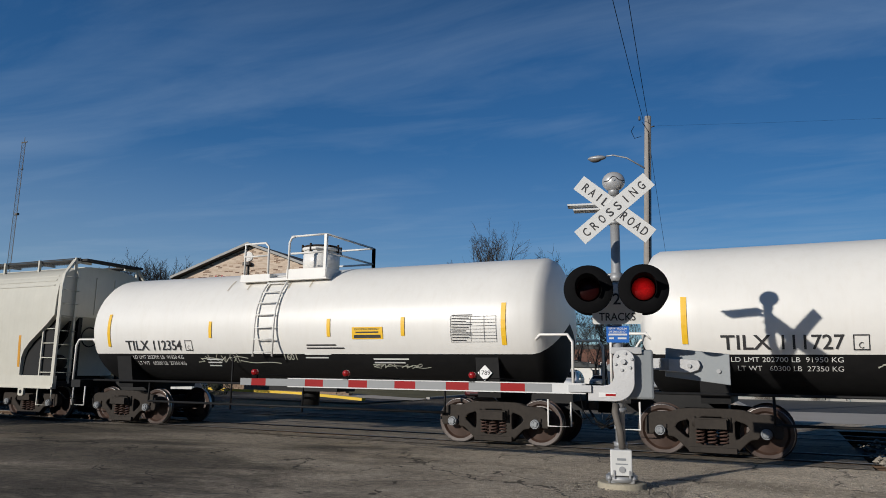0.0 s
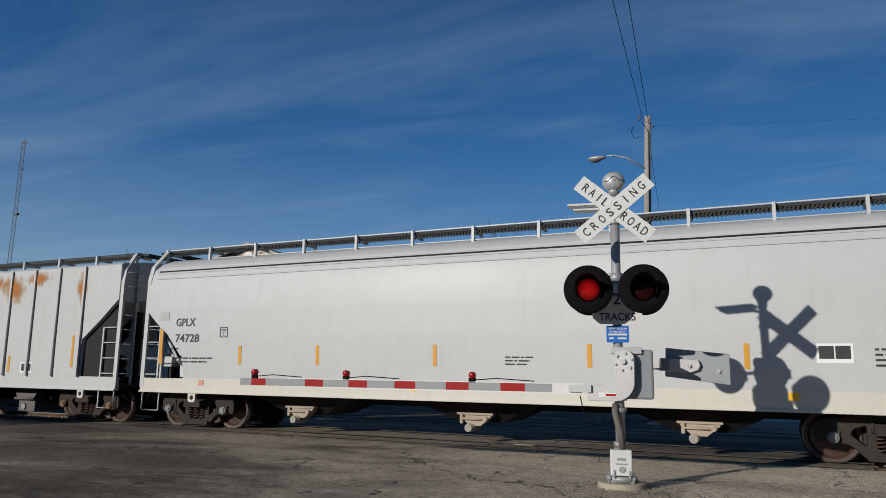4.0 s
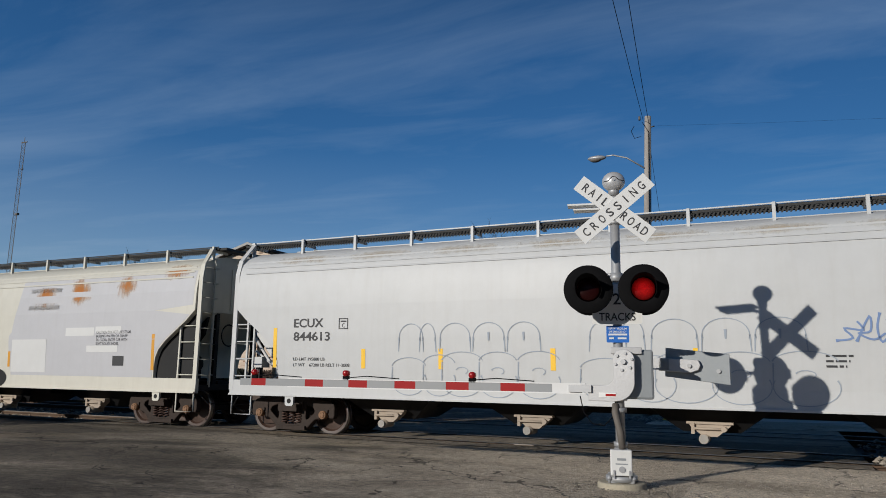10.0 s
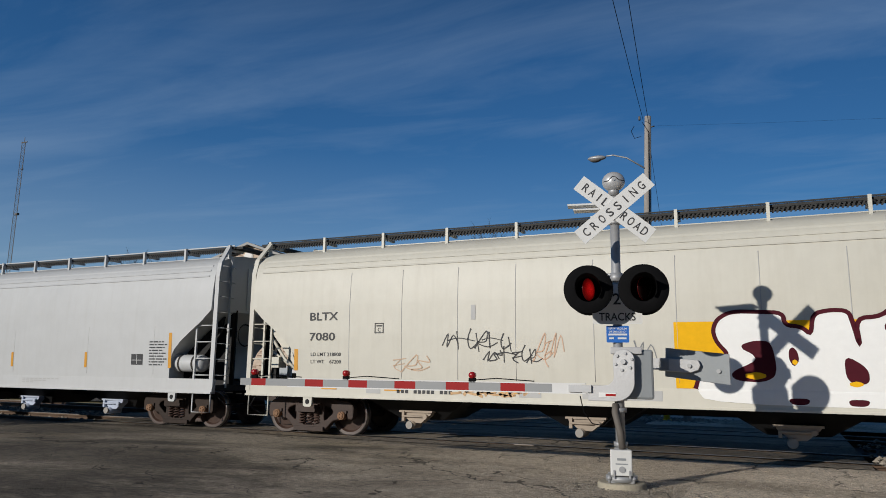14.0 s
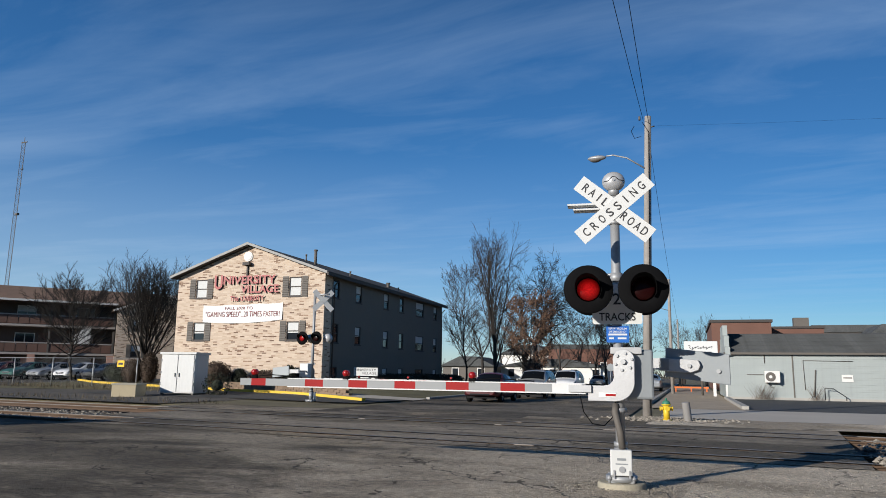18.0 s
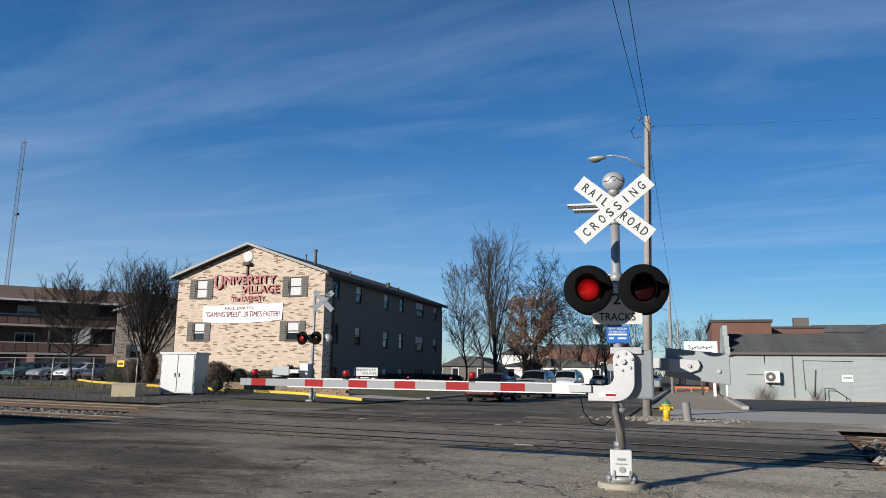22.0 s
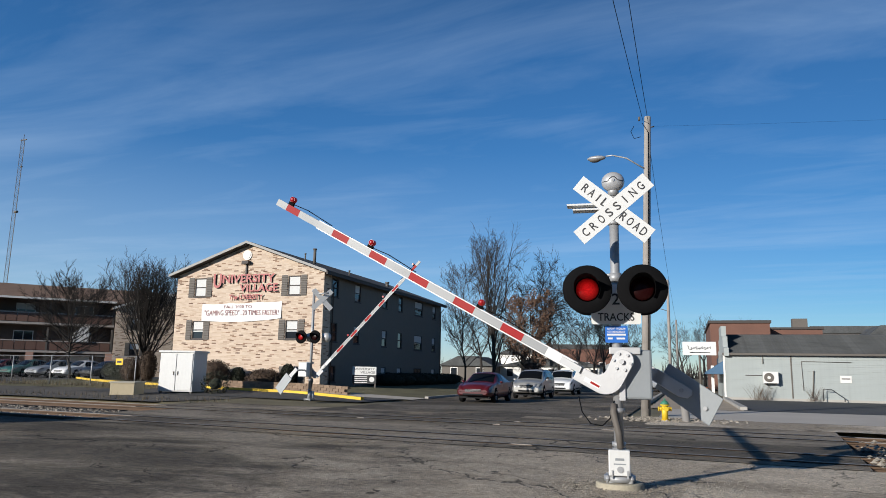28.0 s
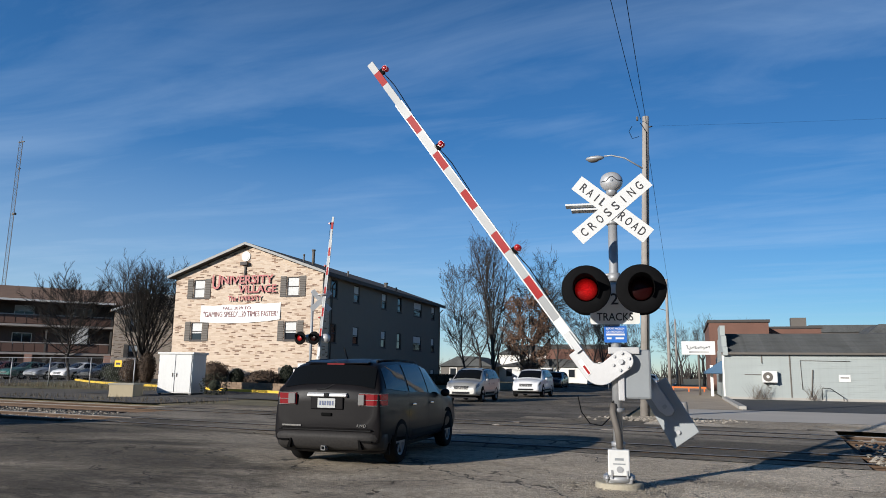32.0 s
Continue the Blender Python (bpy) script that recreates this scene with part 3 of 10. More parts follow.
part("back_wall", wall_with_holes(Geo(), HW - 0.42, EAVE, 0.2, []).moved(pose(0.21, HL - 0.0, 0)), TAUPE, house)
for s in (0, 1):
    x0, x1 = (-0.4, HW / 2) if s == 0 else (HW / 2, HW + 0.4)
    k = (RIDGE - EAVE) / (HW / 2)
    zf = lambda x: RIDGE + 0.05 - abs(x - HW / 2) * k
    g = Geo().prism([(x0, zf(x0)), (x1, zf(x1)), (x1, zf(x1) + 0.14), (x0, zf(x0) + 0.14)], -0.45, HL + 0.5, "y")
    part("roof", g, SHINGLE, house)
    g = Geo().prism([(x0, zf(x0) - 0.02), (x1, zf(x1) - 0.02), (x1, zf(x1) + 0.145), (x0, zf(x0) + 0.145)], -0.5, -0.45, "y")
    part("barge_board", g, BARGE, house)
part("fascia", Geo().box(HW + 0.4, HW + 0.5, -0.5, HL + 0.5, EAVE - 0.22, EAVE - 0.02), DARKBROWN, house)
part("downpipe", Geo().tube([(HW + 0.12, 1.15, 0.1), (HW + 0.12, 1.15, 6.6), (HW + 0.4, 1.15, 6.9)], 0.045, 8), DARKBROWN, house)
part("downpipe", Geo().tube([(HW + 0.12, HL - 0.1, 0.1), (HW + 0.12, HL - 0.1, 6.6), (HW + 0.4, HL - 0.1, 6.9)], 0.045, 8), DARKBROWN, house)
for x, y, h, r in ((8.6, 3.2, 1.1, 0.1), (7.3, 4.2, 0.55, 0.05), (10.4, 5.0, 0.4, 0.05), (9.8, 13.2, 0.4, 0.13), (10.3, 14.2, 0.3, 0.05)):
    z = RIDGE - abs(x - HW / 2) * 0.34
    part("roof_vent", Geo().cyl((x, y, z), (x, y, z + h), r, None, 12).cyl((x, y, z + h), (x, y, z + h + 0.1), r * 1.35, None, 12), SHUTTER, house)
part("attic_vent", Geo().cyl((5.4, -0.06, 8.55), (5.4, 0.0, 8.55), 0.33, None, 24).cyl((5.4, -0.08, 8.55), (5.4, -0.05, 8.55), 0.24, None, 24), TRIMWHITE, house, "round white louvred attic vent")
part("flood_light", Geo().box(5.15, 5.65, -0.3, 0, 7.95, 8.15).box(5.35, 5.45, -0.1, 0, 6.9, 7.95), DARKBROWN, house)
g = Geo(); writing(g, "U", 2.95, 6.4, 0.95, 0.62, None, 0.02); writing(g, "NIVERSITY", 3.65, 6.72, 0.56, 3.95, None, 0.02); writing(g, "VILLAGE", 5.0, 6.12, 0.52, 2.85, None, 0.02)
writing(g, "The UVERSITY", 4.25, 5.62, 0.33, 2.55, None, 0.02)
g.v = [(x, -0.12, z) for x, y, z in g.v]
part("sign_letters", g, REDSIGN, house, "raised red sign letters on brick")
# the letters' cast shadow, a dark brown copy set right and down
g2 = Geo(); g2.v = [(x + 0.07, -0.02, z - 0.06) for x, y, z in g.v]; g2.f, g2.s = g.f, g.s
part("letter_backing", g2, DARKBROWN, house)
ban = thing("banner", pose(*street(HA0, HB0, HZ), 0, 0, STREET_TURN), "white vinyl banner with dark red lettering hung on brick", "banner")
g = Geo()
nb = 24
vs = []
for k in range(2):
    for j in range(5):
        for i in range(nb + 1):
            u, w = i / nb, j / 4
            vs.append((2.18 + u * 6.0, -0.06 - 0.02 * k - 0.03 * math.sin(u * 21 + w * 3), 4.25 + w * 1.12 + 0.12 * math.sin(u * math.pi) * (w - 1.2) + u * 0.12 - 0.06 * abs(math.sin(u * 9)) * w))
n = nb + 1
g.add(vs[:5 * n], [(j * n + i, j * n + i + 1, (j + 1) * n + i + 1, (j + 1) * n + i) for j in range(4) for i in range(nb)], True)
part("cloth", g, BANNER, ban)
def on_cloth(a, b):
    u, w = (a - 2.18) / 6.0, (b - 4.25) / 1.12
    return a, -0.082 - 0.03 * math.sin(u * 21 + w * 3), b


g = Geo(); writing(g, '"GAMING SPEED"...20 TIMES FASTER!', 2.4, 4.58, 0.36, 5.6, on_cloth); writing(g, "FALL 2020 TO", 3.9, 5.05, 0.19, 2.1, on_cloth)
part("lettering", g, BANNERTEXT, ban)

# ---- long apartment wing with balconies, behind the car park ----
wing = thing("balcony_apartments", pose(-76.2, 42.5, 0.4, 0, 0, 54), "long three-storey brown-roofed apartments with open balconies", "house")
WINGWALL = shade("brown_stucco", (0.125, 0.092, 0.075), 0.9, var=0.2, grain=6, big=0.4)
WINGRAIL = shade("red_brown_rail_board", (0.15, 0.083, 0.062), 0.8, var=0.15, each=0.15)
WINGSLAB = shade("pale_slab_edge", (0.42, 0.37, 0.33), 0.8, var=0.12)
part("back_wall", Geo().box(-40, 26.5, 2.0, 9, 0, 7.9), WINGWALL, wing)
rail_board = Geo().box(0, 0.93, -0.11, -0.08, 0, 0.86).mesh("rail_board")
for z in (0.0, 2.6, 5.5):
    part("balcony_slab", Geo().box(-40, 17, -0.2, 2.0, z - 0.22, z), WINGSLAB, wing)
    for k in range(10):
        x = -39 + k * 6.2
        part("balcony_post", Geo().box(x, x + 0.18, -0.15, 0.0, z, z + 2.4), SHUTTER, wing)
    if z > 0:
        part("balcony_rail", Geo().box(-40, 16.9, -0.14, -0.04, z + 0.94, z + 1.05), WINGSLAB, wing)
        for k in range(22):
            part("rail_board", rail_board, WINGRAIL, wing, at=pose(-5.2 + k, 0, z + 0.06))
        part("rail_boards", Geo().box(-40, -5.3, -0.11, -0.08, z + 0.06, z + 0.92), WINGRAIL, wing)
for k, x in enumerate((-6.4, -1.9, 2.4, 7.6, 13.2)):
    for z in (0.1, 2.7, 5.6):
        if (k * 7 + int(z)) % 4 == 3:
            part("balcony_door", Geo().box(x + 2.1, x + 3.1, 1.94, 2.0, z, z + 2.05), WINGRAIL, wing)
        win = part("window", Geo().box(x - 0.08, x + 1.78, 1.92, 2.0, z + 0.75, z + 1.98), TRIMWHITE, wing)
        for q in (0.0, 0.89):
            part("pane", Geo().box(x + q, x + q + 0.81, 1.905, 1.92, z + 0.83, z + 1.9), PANE, win)
            if (k + int(z)) % 2 == 0:
                part("blind", Geo().box(x + q, x + q + 0.81, 1.895, 1.905, z + 1.3, z + 1.9), BLIND, win)
part("fascia", Geo().box(-41, 17, -1.24, -1.2, 7.82, 8.02), TRIMWHITE, wing)
for x in (-2.4, 8.9, 16.4):
    part("brick_pier", Geo().box(x, x + 0.7, -0.3, 0.1, 0.0, 2.4), shade("pink_stucco", (0.5, 0.29, 0.22), 0.9), wing)
part("roof", Geo().prism([(-1.2, 8.0), (5, 9.9), (11, 8.0), (11, 7.85), (-1.2, 7.85)], -41, 27, "x"), BROWNROOF, wing)
part("arched_panel", Geo().prism([(12.9, 3.6), (14.6, 3.6), (14.6, 5.3)] + [(14.6 - 1.7 * math.sin(k * 0.26), 3.6 + 1.7 * math.cos(k * 0.26)) for k in range(1, 6)], -0.3, -0.22, "y"), TRIMWHITE, wing, "white quarter-round stair panel")
part("stair_door", Geo().box(8.3, 9.3, 1.7, 1.99, 0.0, 2.1), shade("pinkish_door", (0.42, 0.23, 0.18), 0.7), wing)
part("stair_rail", Geo().bar((9.8, -0.5, 1.0), (12.9, -0.5, 3.3), 0.1).bar((9.8, -0.5, 0.1), (12.9, -0.5, 2.4), 0.16), SHUTTER, wing)
part("gable_wall", wall_with_holes(Geo(), 9.5, 7.3, 0.25, [(1.6, 2.6, 5.1, 6.4), (6.4, 7.4, 5.1, 6.4), (1.6, 2.6, 2.3, 3.6), (6.4, 7.4, 2.3, 3.6)], lambda x: 7.3 + 1.9 * (1 - abs(x - 4.75) / 4.75)).moved(pose(17, -1.6, 0)), BRICK, wing)
for x in (2.1, 6.9):
    for z in (2.3, 5.1):
        window_unit(wing, 17 + x, z, 1.0, 1.3, lambda a, b: pose(a, -1.6, b), True, 0.5)
for s in (-1, 1):
    c, e = 21.75, 21.75 + s * 5.2
    part("barge_board", Geo().prism([(c, 9.37), (e, 7.32), (e, 7.1), (c, 9.15)], -2.06, -2.0, "y"), TRIMWHITE, wing)
    part("gable_roof", Geo().prism([(c, 9.35), (e, 7.3), (e, 7.15), (c, 9.2)], -2.0, 6, "y"), BROWNROOF, wing)

# ---- pale clapboard shop with a dark roof ----
SIDING = shade("pale_green_siding", (0.345, 0.375, 0.362), 0.7, var=0.06, grain=4, streak=0.1)
SLATE = shade("grey_shingle", (0.075, 0.078, 0.078), 0.95, var=0.6, grain=7, bump=0.5)
shop = thing("clapboard_shop", pose(*street(2.4, 52.4, 0.08), 0, 0, STREET_TURN), "low shop with pale grey-green clapboard walls and dark shingle roof", "shop")
part("wall", Geo().box(0, 40, 0, 0.2, 0, 2.9), SIDING, shop)
part("wall", Geo().box(0, 0.2, 0.2, 12, 0, 2.9), SIDING, shop)
board = Geo().prism([(0.0, 0.0), (-0.03, 0.0), (-0.008, 0.145), (0, 0.145)], 0.06, 40, "x").mesh("clapboard")
for k in range(19):
    part("clapboard", board, SIDING, shop, at=pose(0, 0, 0.08 + k * 0.148))
part("foundation", Geo().box(-0.03, 40, -0.05, 0, -0.1, 0.09), CONCRETE, shop)
part("corner_board", Geo().box(-0.05, 0.07, -0.05, 0.2, 0, 2.9), TRIMWHITE, shop)
for x in (4.05,):
    part("wall_joint", Geo().box(x, x + 0.08, -0.045, -0.02, 0.1, 2.85), SHUTTER, shop)
part("door_rail", Geo().tube([(5.8, -0.5, 0.0), (5.8, -0.5, 0.75), (6.3, -0.5, 0.72), (7.0, -0.5, 0.2), (7.0, -0.5, 0.0)], 0.03, 6), BLACK, shop, "bent black steel handrail")
part("gutter", Geo().box(-0.1, 40, -0.32, -0.18, 2.86, 3.0), SHUTTER, shop)
part("roof", Geo().prism([(-0.3, 2.98), (4.6, 4.5), (9.5, 2.98)], 0.35, 40, "x"), SLATE, shop)
course = Geo().box(0.35, 40, 0, 0.03, 0, 0.035).mesh("shingle_course")
for r in range(24):
    part("shingle_course", course, SLATE, shop, at=pose(0, -0.3 + r * 0.2, 2.98 + r * 0.2 * 0.31))
part("gable_parapet", Geo().prism([(-0.35, 2.8), (-0.35, 3.35), (0.7, 3.42), (0.7, 4.15), (2.1, 4.25), (2.1, 4.95), (3.4, 5.0), (5.8, 4.95), (5.8, 4.2), (7.2, 4.1), (7.2, 3.4), (9.5, 3.3), (9.5, 2.8)], 0.0, 0.32, "x"), SIDING, shop)
part("awning", Geo().prism([(0.1, 2.55), (-1.1, 1.75), (-1.1, 1.6), (0.1, 1.6)], 1.2, 7, "y").moved(pose(0, 0, 0)), shade("blue_awning", (0.06, 0.13, 0.22), 0.8), shop)
part("shop_post", Geo().box(-0.75, -0.55, 3.2, 3.4, 0, 2.2), TRIMWHITE, shop)
part("conduit", Geo().tube([(2.4, -0.06, 2.85), (2.4, -0.06, 2.3)], 0.03, 6).tube([(1.3, -0.06, 1.55), (2.3, -0.06, 1.55)], 0.025, 6), SHUTTER, shop)
part("conduit", Geo().tube([(4.75, -0.06, 0.6), (4.7, -0.06, 2.5), (7.6, -0.06, 2.45)], 0.02, 6), SHUTTER, shop)
part("conduit", Geo().tube([(5.24, -0.09, 0.15), (5.4, -0.09, 1.9)], 0.035, 6), SHUTTER, shop)
part("notice", Geo().box(6.9, 7.55, -0.06, -0.03, 1.15, 1.6), TRIMWHITE, shop, "small white wall notice")
part("notice_bar", Geo().box(6.98, 7.47, -0.066, -0.061, 1.38, 1.45), SHUTTER, shop)
ac = thing("air_conditioner", pose(*street(2.4, 52.4, 0.08), 0, 0, STREET_TURN), "white outdoor air conditioning unit with round fan grille on wall", "air conditioner")
part("casing", Geo().box(2.35, 3.25, -0.5, -0.14, 1.05, 1.8), TRIMWHITE, ac, bevel=0.02)
part("fan_grille", Geo().cyl((2.68, -0.53, 1.42), (2.68, -0.5, 1.42), 0.3, None, 24), SHUTTER, ac)
part("fan_hub", Geo().cyl((2.68, -0.55, 1.42), (2.68, -0.53, 1.42), 0.1, None, 16), TRIMWHITE, ac)
part("bracket", Geo().box(2.45, 2.5, -0.5, -0.03, 0.98, 1.05).box(3.1, 3.15, -0.5, -0.03, 0.98, 1.05), SHUTTER, ac)
part("hose", Geo().tube([(2.6, -0.06, 1.0), (2.7, -0.06, 0.75), (2.9, -0.06, 0.7)], 0.02, 6), SHUTTER, ac)

# ---- freight train ----
SPEED, TRACK_Y = 10.3, 15.03
IRON = shade("dusty_cast_iron", (0.036, 0.026, 0.021), 0.7, var=0.35, grain=12, big=2, bump=0.3, dirty=0.25, dirt=(0.055, 0.036, 0.027), spec=0.2)
GREYIRON = shade("grey_cast_iron", (0.042, 0.036, 0.031), 0.8, var=0.3, grain=12, big=2, bump=0.3, dirty=0.3, dirt=(0.05, 0.04, 0.032), spec=0.15)
RUSTIRON = shade("rusty_iron", (0.045, 0.027, 0.02), 0.7, var=0.35, grain=10, big=2, bump=0.3)
WHEELSTEEL = shade("wheel_steel", (0.058, 0.033, 0.024), 0.4, var=0.45, grain=5, big=3, dirty=0.4, dirt=(0.03, 0.02, 0.016))
CAPRUST = shade("orange_bearing_cap", (0.2, 0.105, 0.052), 0.7, var=0.25, grain=14)
CAPSTEEL = shade("dull_steel_cap", (0.2, 0.21, 0.22), 0.5, 0.3, var=0.2, grain=14)
SPRINGRUST = shade("rusty_spring", (0.07, 0.036, 0.026), 0.8, var=0.25, grain=20)
TREAD = shade("worn_tread", (0.4, 0.38, 0.36), 0.35, 1.0, var=0.1)
CARBLACK = shade("car_black", (0.007, 0.007, 0.0075), 0.65, var=0.3, grain=6, dirty=0.06, dirt=(0.05, 0.043, 0.036), spec=0.3)
CREAM = shade("cream_car_paint", (0.555, 0.535, 0.46), 0.5, var=0.07, grain=3, big=0.35, streak=0.12, dirt=(0.3, 0.25, 0.17))
PALEGREY = shade("pale_grey_car_paint", (0.485, 0.492, 0.488), 0.5, var=0.06, grain=3, big=0.35, streak=0.12, dirt=(0.33, 0.3, 0.25))
MIDGREY = shade("light_grey_car_paint", (0.49, 0.495, 0.487), 0.55, var=0.06, grain=3, big=0.35, streak=0.18, dirt=(0.3, 0.27, 0.23))
TANKWHITE = shade("tank_white_paint", (0.78, 0.76, 0.715), 0.4, var=0.04, grain=2.5, big=0.4, streak=0.1, dirt=(0.5, 0.42, 0.3))
PATCHGREY = shade("grey_primer_patch", (0.42, 0.42, 0.41), 0.6, var=0.06, grain=3)
ORANGE = shade("reflective_orange", (0.608, 0.281, 0.016), 0.5, var=0.08)
YELLOW = shade("sign_yellow", (0.85, 0.5, 0.015), 0.5, var=0.05)
INK = shade("black_stencil", (0.03, 0.03, 0.032), 0.6, var=0.2)
WHITEINK = shade("white_stencil", (0.7, 0.7, 0.68), 0.6, var=0.1)
RUST = shade("rust_stain", (0.54, 0.35, 0.19), 0.9, var=0.5, grain=9, big=2.5)
TAN = shade("dusty_tan_metal", (0.4, 0.33, 0.26), 0.8, var=0.3, grain=8, dirty=0.3)
REDOUT = shade("red_outlet", (0.32, 0.085, 0.055), 0.7, var=0.3, dirty=0.3)
BOXGREY = shade("grey_outlet_steel", (0.13, 0.12, 0.11), 0.75, var=0.3, grain=8, dirty=0.35, dirt=(0.07, 0.06, 0.05))
MESHWALK = shade("grating_grey", (0.03, 0.03, 0.029), 0.8, 0.0, var=0.3)
PALECAP = shade("pale_cap", (0.3, 0.28, 0.25), 0.7, var=0.2)


def casting(outlines, thick, edge):
    """A cast plate in the plane x, z: the first outline is its rim, the others its windows; round edges."""
    cu = bpy.data.curves.new("casting", "CURVE")
    cu.dimensions, cu.fill_mode, cu.extrude, cu.bevel_depth, cu.bevel_resolution = "2D", "BOTH", thick / 2 - edge, edge, 1
    for pts in outlines:
        n = len(pts)
        pts = [(pts[k - 1][0] * w + p[0] * (1 - w), pts[k - 1][1] * w + p[1] * (1 - w)) if w < 0.5 else (p[0] * w + pts[(k + 1) % n][0] * (1 - w), p[1] * w + pts[(k + 1) % n][1] * (1 - w)) for k, p in enumerate(pts) for w in (0.18, 0.82)]
        sp = cu.splines.new("POLY")
        sp.points.add(len(pts) - 1)
        for q, p in zip(sp.points, pts):
            q.co = (p[0], p[1], 0, 1)
        sp.use_cyclic_u = True
    ob = bpy.data.objects.new("casting", cu)
    me = bpy.data.meshes.new_from_object(ob)
    g = Geo().add([(v.co.x, -v.co.z, v.co.y) for v in me.vertices], [tuple(p.vertices) for p in me.polygons])
    bpy.data.objects.remove(ob); bpy.data.curves.remove(cu); bpy.data.meshes.remove(me)
    return g


def side_frame():
    """A cast truck side frame with its windows, journal pedestals and spring seat."""
    right = [(0.5, 0.84), (0.72, 0.76), (1.02, 0.76), (1.14, 0.66), (1.14, 0.4), (1.02, 0.4), (1.0, 0.52), (0.78, 0.52), (0.76, 0.38), (0.62, 0.36), (0.36, 0.1)]
    rim = right + [(-x, z) for x, z in reversed(right)]
    left = [(-0.36, 0.7), (-0.6, 0.62), (-0.66, 0.5), (-0.42, 0.3), (-0.36, 0.34)]
    g = casting([rim, left, [(-x, z) for x, z in reversed(left)], [(-0.27, 0.2), (0.27, 0.2), (0.27, 0.74), (-0.27, 0.74)]], 0.17, 0.025)
    g.box(-0.4, 0.4, -0.14, 0.14, 0.1, 0.19)
    for s in (-1, 1):
        g.box(s * 0.89 - 0.11, s * 0.89 + 0.11, -0.12, 0.08, 0.5, 0.57)
        g.cyl((s * 0.3, -0.1, 0.55), (s * 0.3, -0.1, 0.72), 0.03, None, 8)
    return g


def build_truck():
    """Templates for the meshes of one truck."""
    m = {}
    m["frame"] = side_frame().mesh("side_frame")
    pts = [(0.075 * math.cos(k * 0.9), 0.075 * math.sin(k * 0.9), 0.235 + k * 0.0088) for k in range(32)]
    m["springs"] = Geo().tube(pts, 0.017, 5).mesh("coil_spring")
    m["bolster"] = Geo().box(-0.28, 0.28, -1.2, 1.2, 0.5, 0.7).box(-0.26, 0.26, -1.28, -1.13, 0.52, 0.68).box(-0.26, 0.26, 1.13, 1.28, 0.52, 0.68).mesh("bolster")
    g = Geo().cyl((0, -0.12, 0), (0, 0.0, 0), 0.088, 0.1, 20).cyl((0, -0.135, 0), (0, -0.12, 0), 0.06, 0.075, 16)
    for k in range(3):
        a = k * 2.094
        g.cyl((0.04 * math.cos(a), -0.15, 0.04 * math.sin(a)), (0.04 * math.cos(a), -0.135, 0.04 * math.sin(a)), 0.014, None, 6)
    m["cap"] = g.mesh("bearing_cap")
    prof = [(0.0, -0.05), (0.12, -0.05), (0.14, -0.035), (0.34, -0.01), (0.38, -0.055), (0.455, -0.06), (0.457, 0.04), (0.483, 0.05), (0.483, 0.075), (0.36, 0.07), (0.34, 0.03), (0.14, 0.06), (0.0, 0.06)]
    n = 28
    g = Geo()
    g.rings([[(r * math.cos(2 * math.pi * i / n) if r else 0.001 * math.cos(2 * math.pi * i / n), y, (r or 0.001) * math.sin(2 * math.pi * i / n)) for i in range(n)] for r, y in prof], smooth=False)
    m["wheel"] = g.mesh("wheel")
    g = Geo().rings([[(r * math.cos(2 * math.pi * i / n), y, r * math.sin(2 * math.pi * i / n)) for i in range(n)] for r, y in ((0.443, -0.0625), (0.459, -0.058), (0.459, 0.035))], caps=False)
    m["tread"] = g.mesh("tread")
    m["axle"] = Geo().cyl((0, -0.7, 0), (0, 0.7, 0), 0.08, None, 12).mesh("axle")
    m["shoe"] = Geo().prism([(0.47 * math.cos(a), 0.47 * math.sin(a)) for a in (-0.35, 0, 0.35)] + [(0.53 * math.cos(a), 0.53 * math.sin(a)) for a in (0.35, 0, -0.35)], -0.04, 0.04, "y").mesh("brake_shoe")
    return m


TRUCK = build_truck()
WHEELSETS = []


def add_truck(car, x, iron, cap):
    t = part("truck", TRUCK["bolster"], iron, car, at=pose(x, 0, 0))
    for s in (-1, 1):
        f = part("side_frame", TRUCK["frame"], iron, t, at=pose(0, s * 1.0, 0, 0, 0, 0 if s < 0 else 180))
        for sx in (-0.2, 0.0, 0.2):
            part("coil_spring", TRUCK["springs"], SPRINGRUST, t, at=pose(sx, s * 1.06, 0))
        for a in (-0.889, 0.889):
            part("bearing_cap", TRUCK["cap"], cap, t, at=pose(a, s * 1.06, 0.457, 0, 0, 0 if s < 0 else 180))
            part("brake_shoe", TRUCK["shoe"], iron, t, at=pose(a, s * 0.73, 0.457, 0, 0 if a < 0 else 180, 0))
    for a in (-0.889, 0.889):
        w = part("wheelset", TRUCK["axle"], IRON, car, at=pose(x + a, 0, 0.457))
        WHEELSETS.append((w, x + a))
        for s in (-1, 1):
            wh = part("wheel", TRUCK["wheel"], WHEELSTEEL, w, at=pose(0, s * 0.72, 0, 0, 0, 0 if s < 0 else 180))
            part("tread", TRUCK["tread"], TREAD, w, at=pose(0, s * 0.72, 0, 0, 0, 0 if s < 0 else 180))
    return t


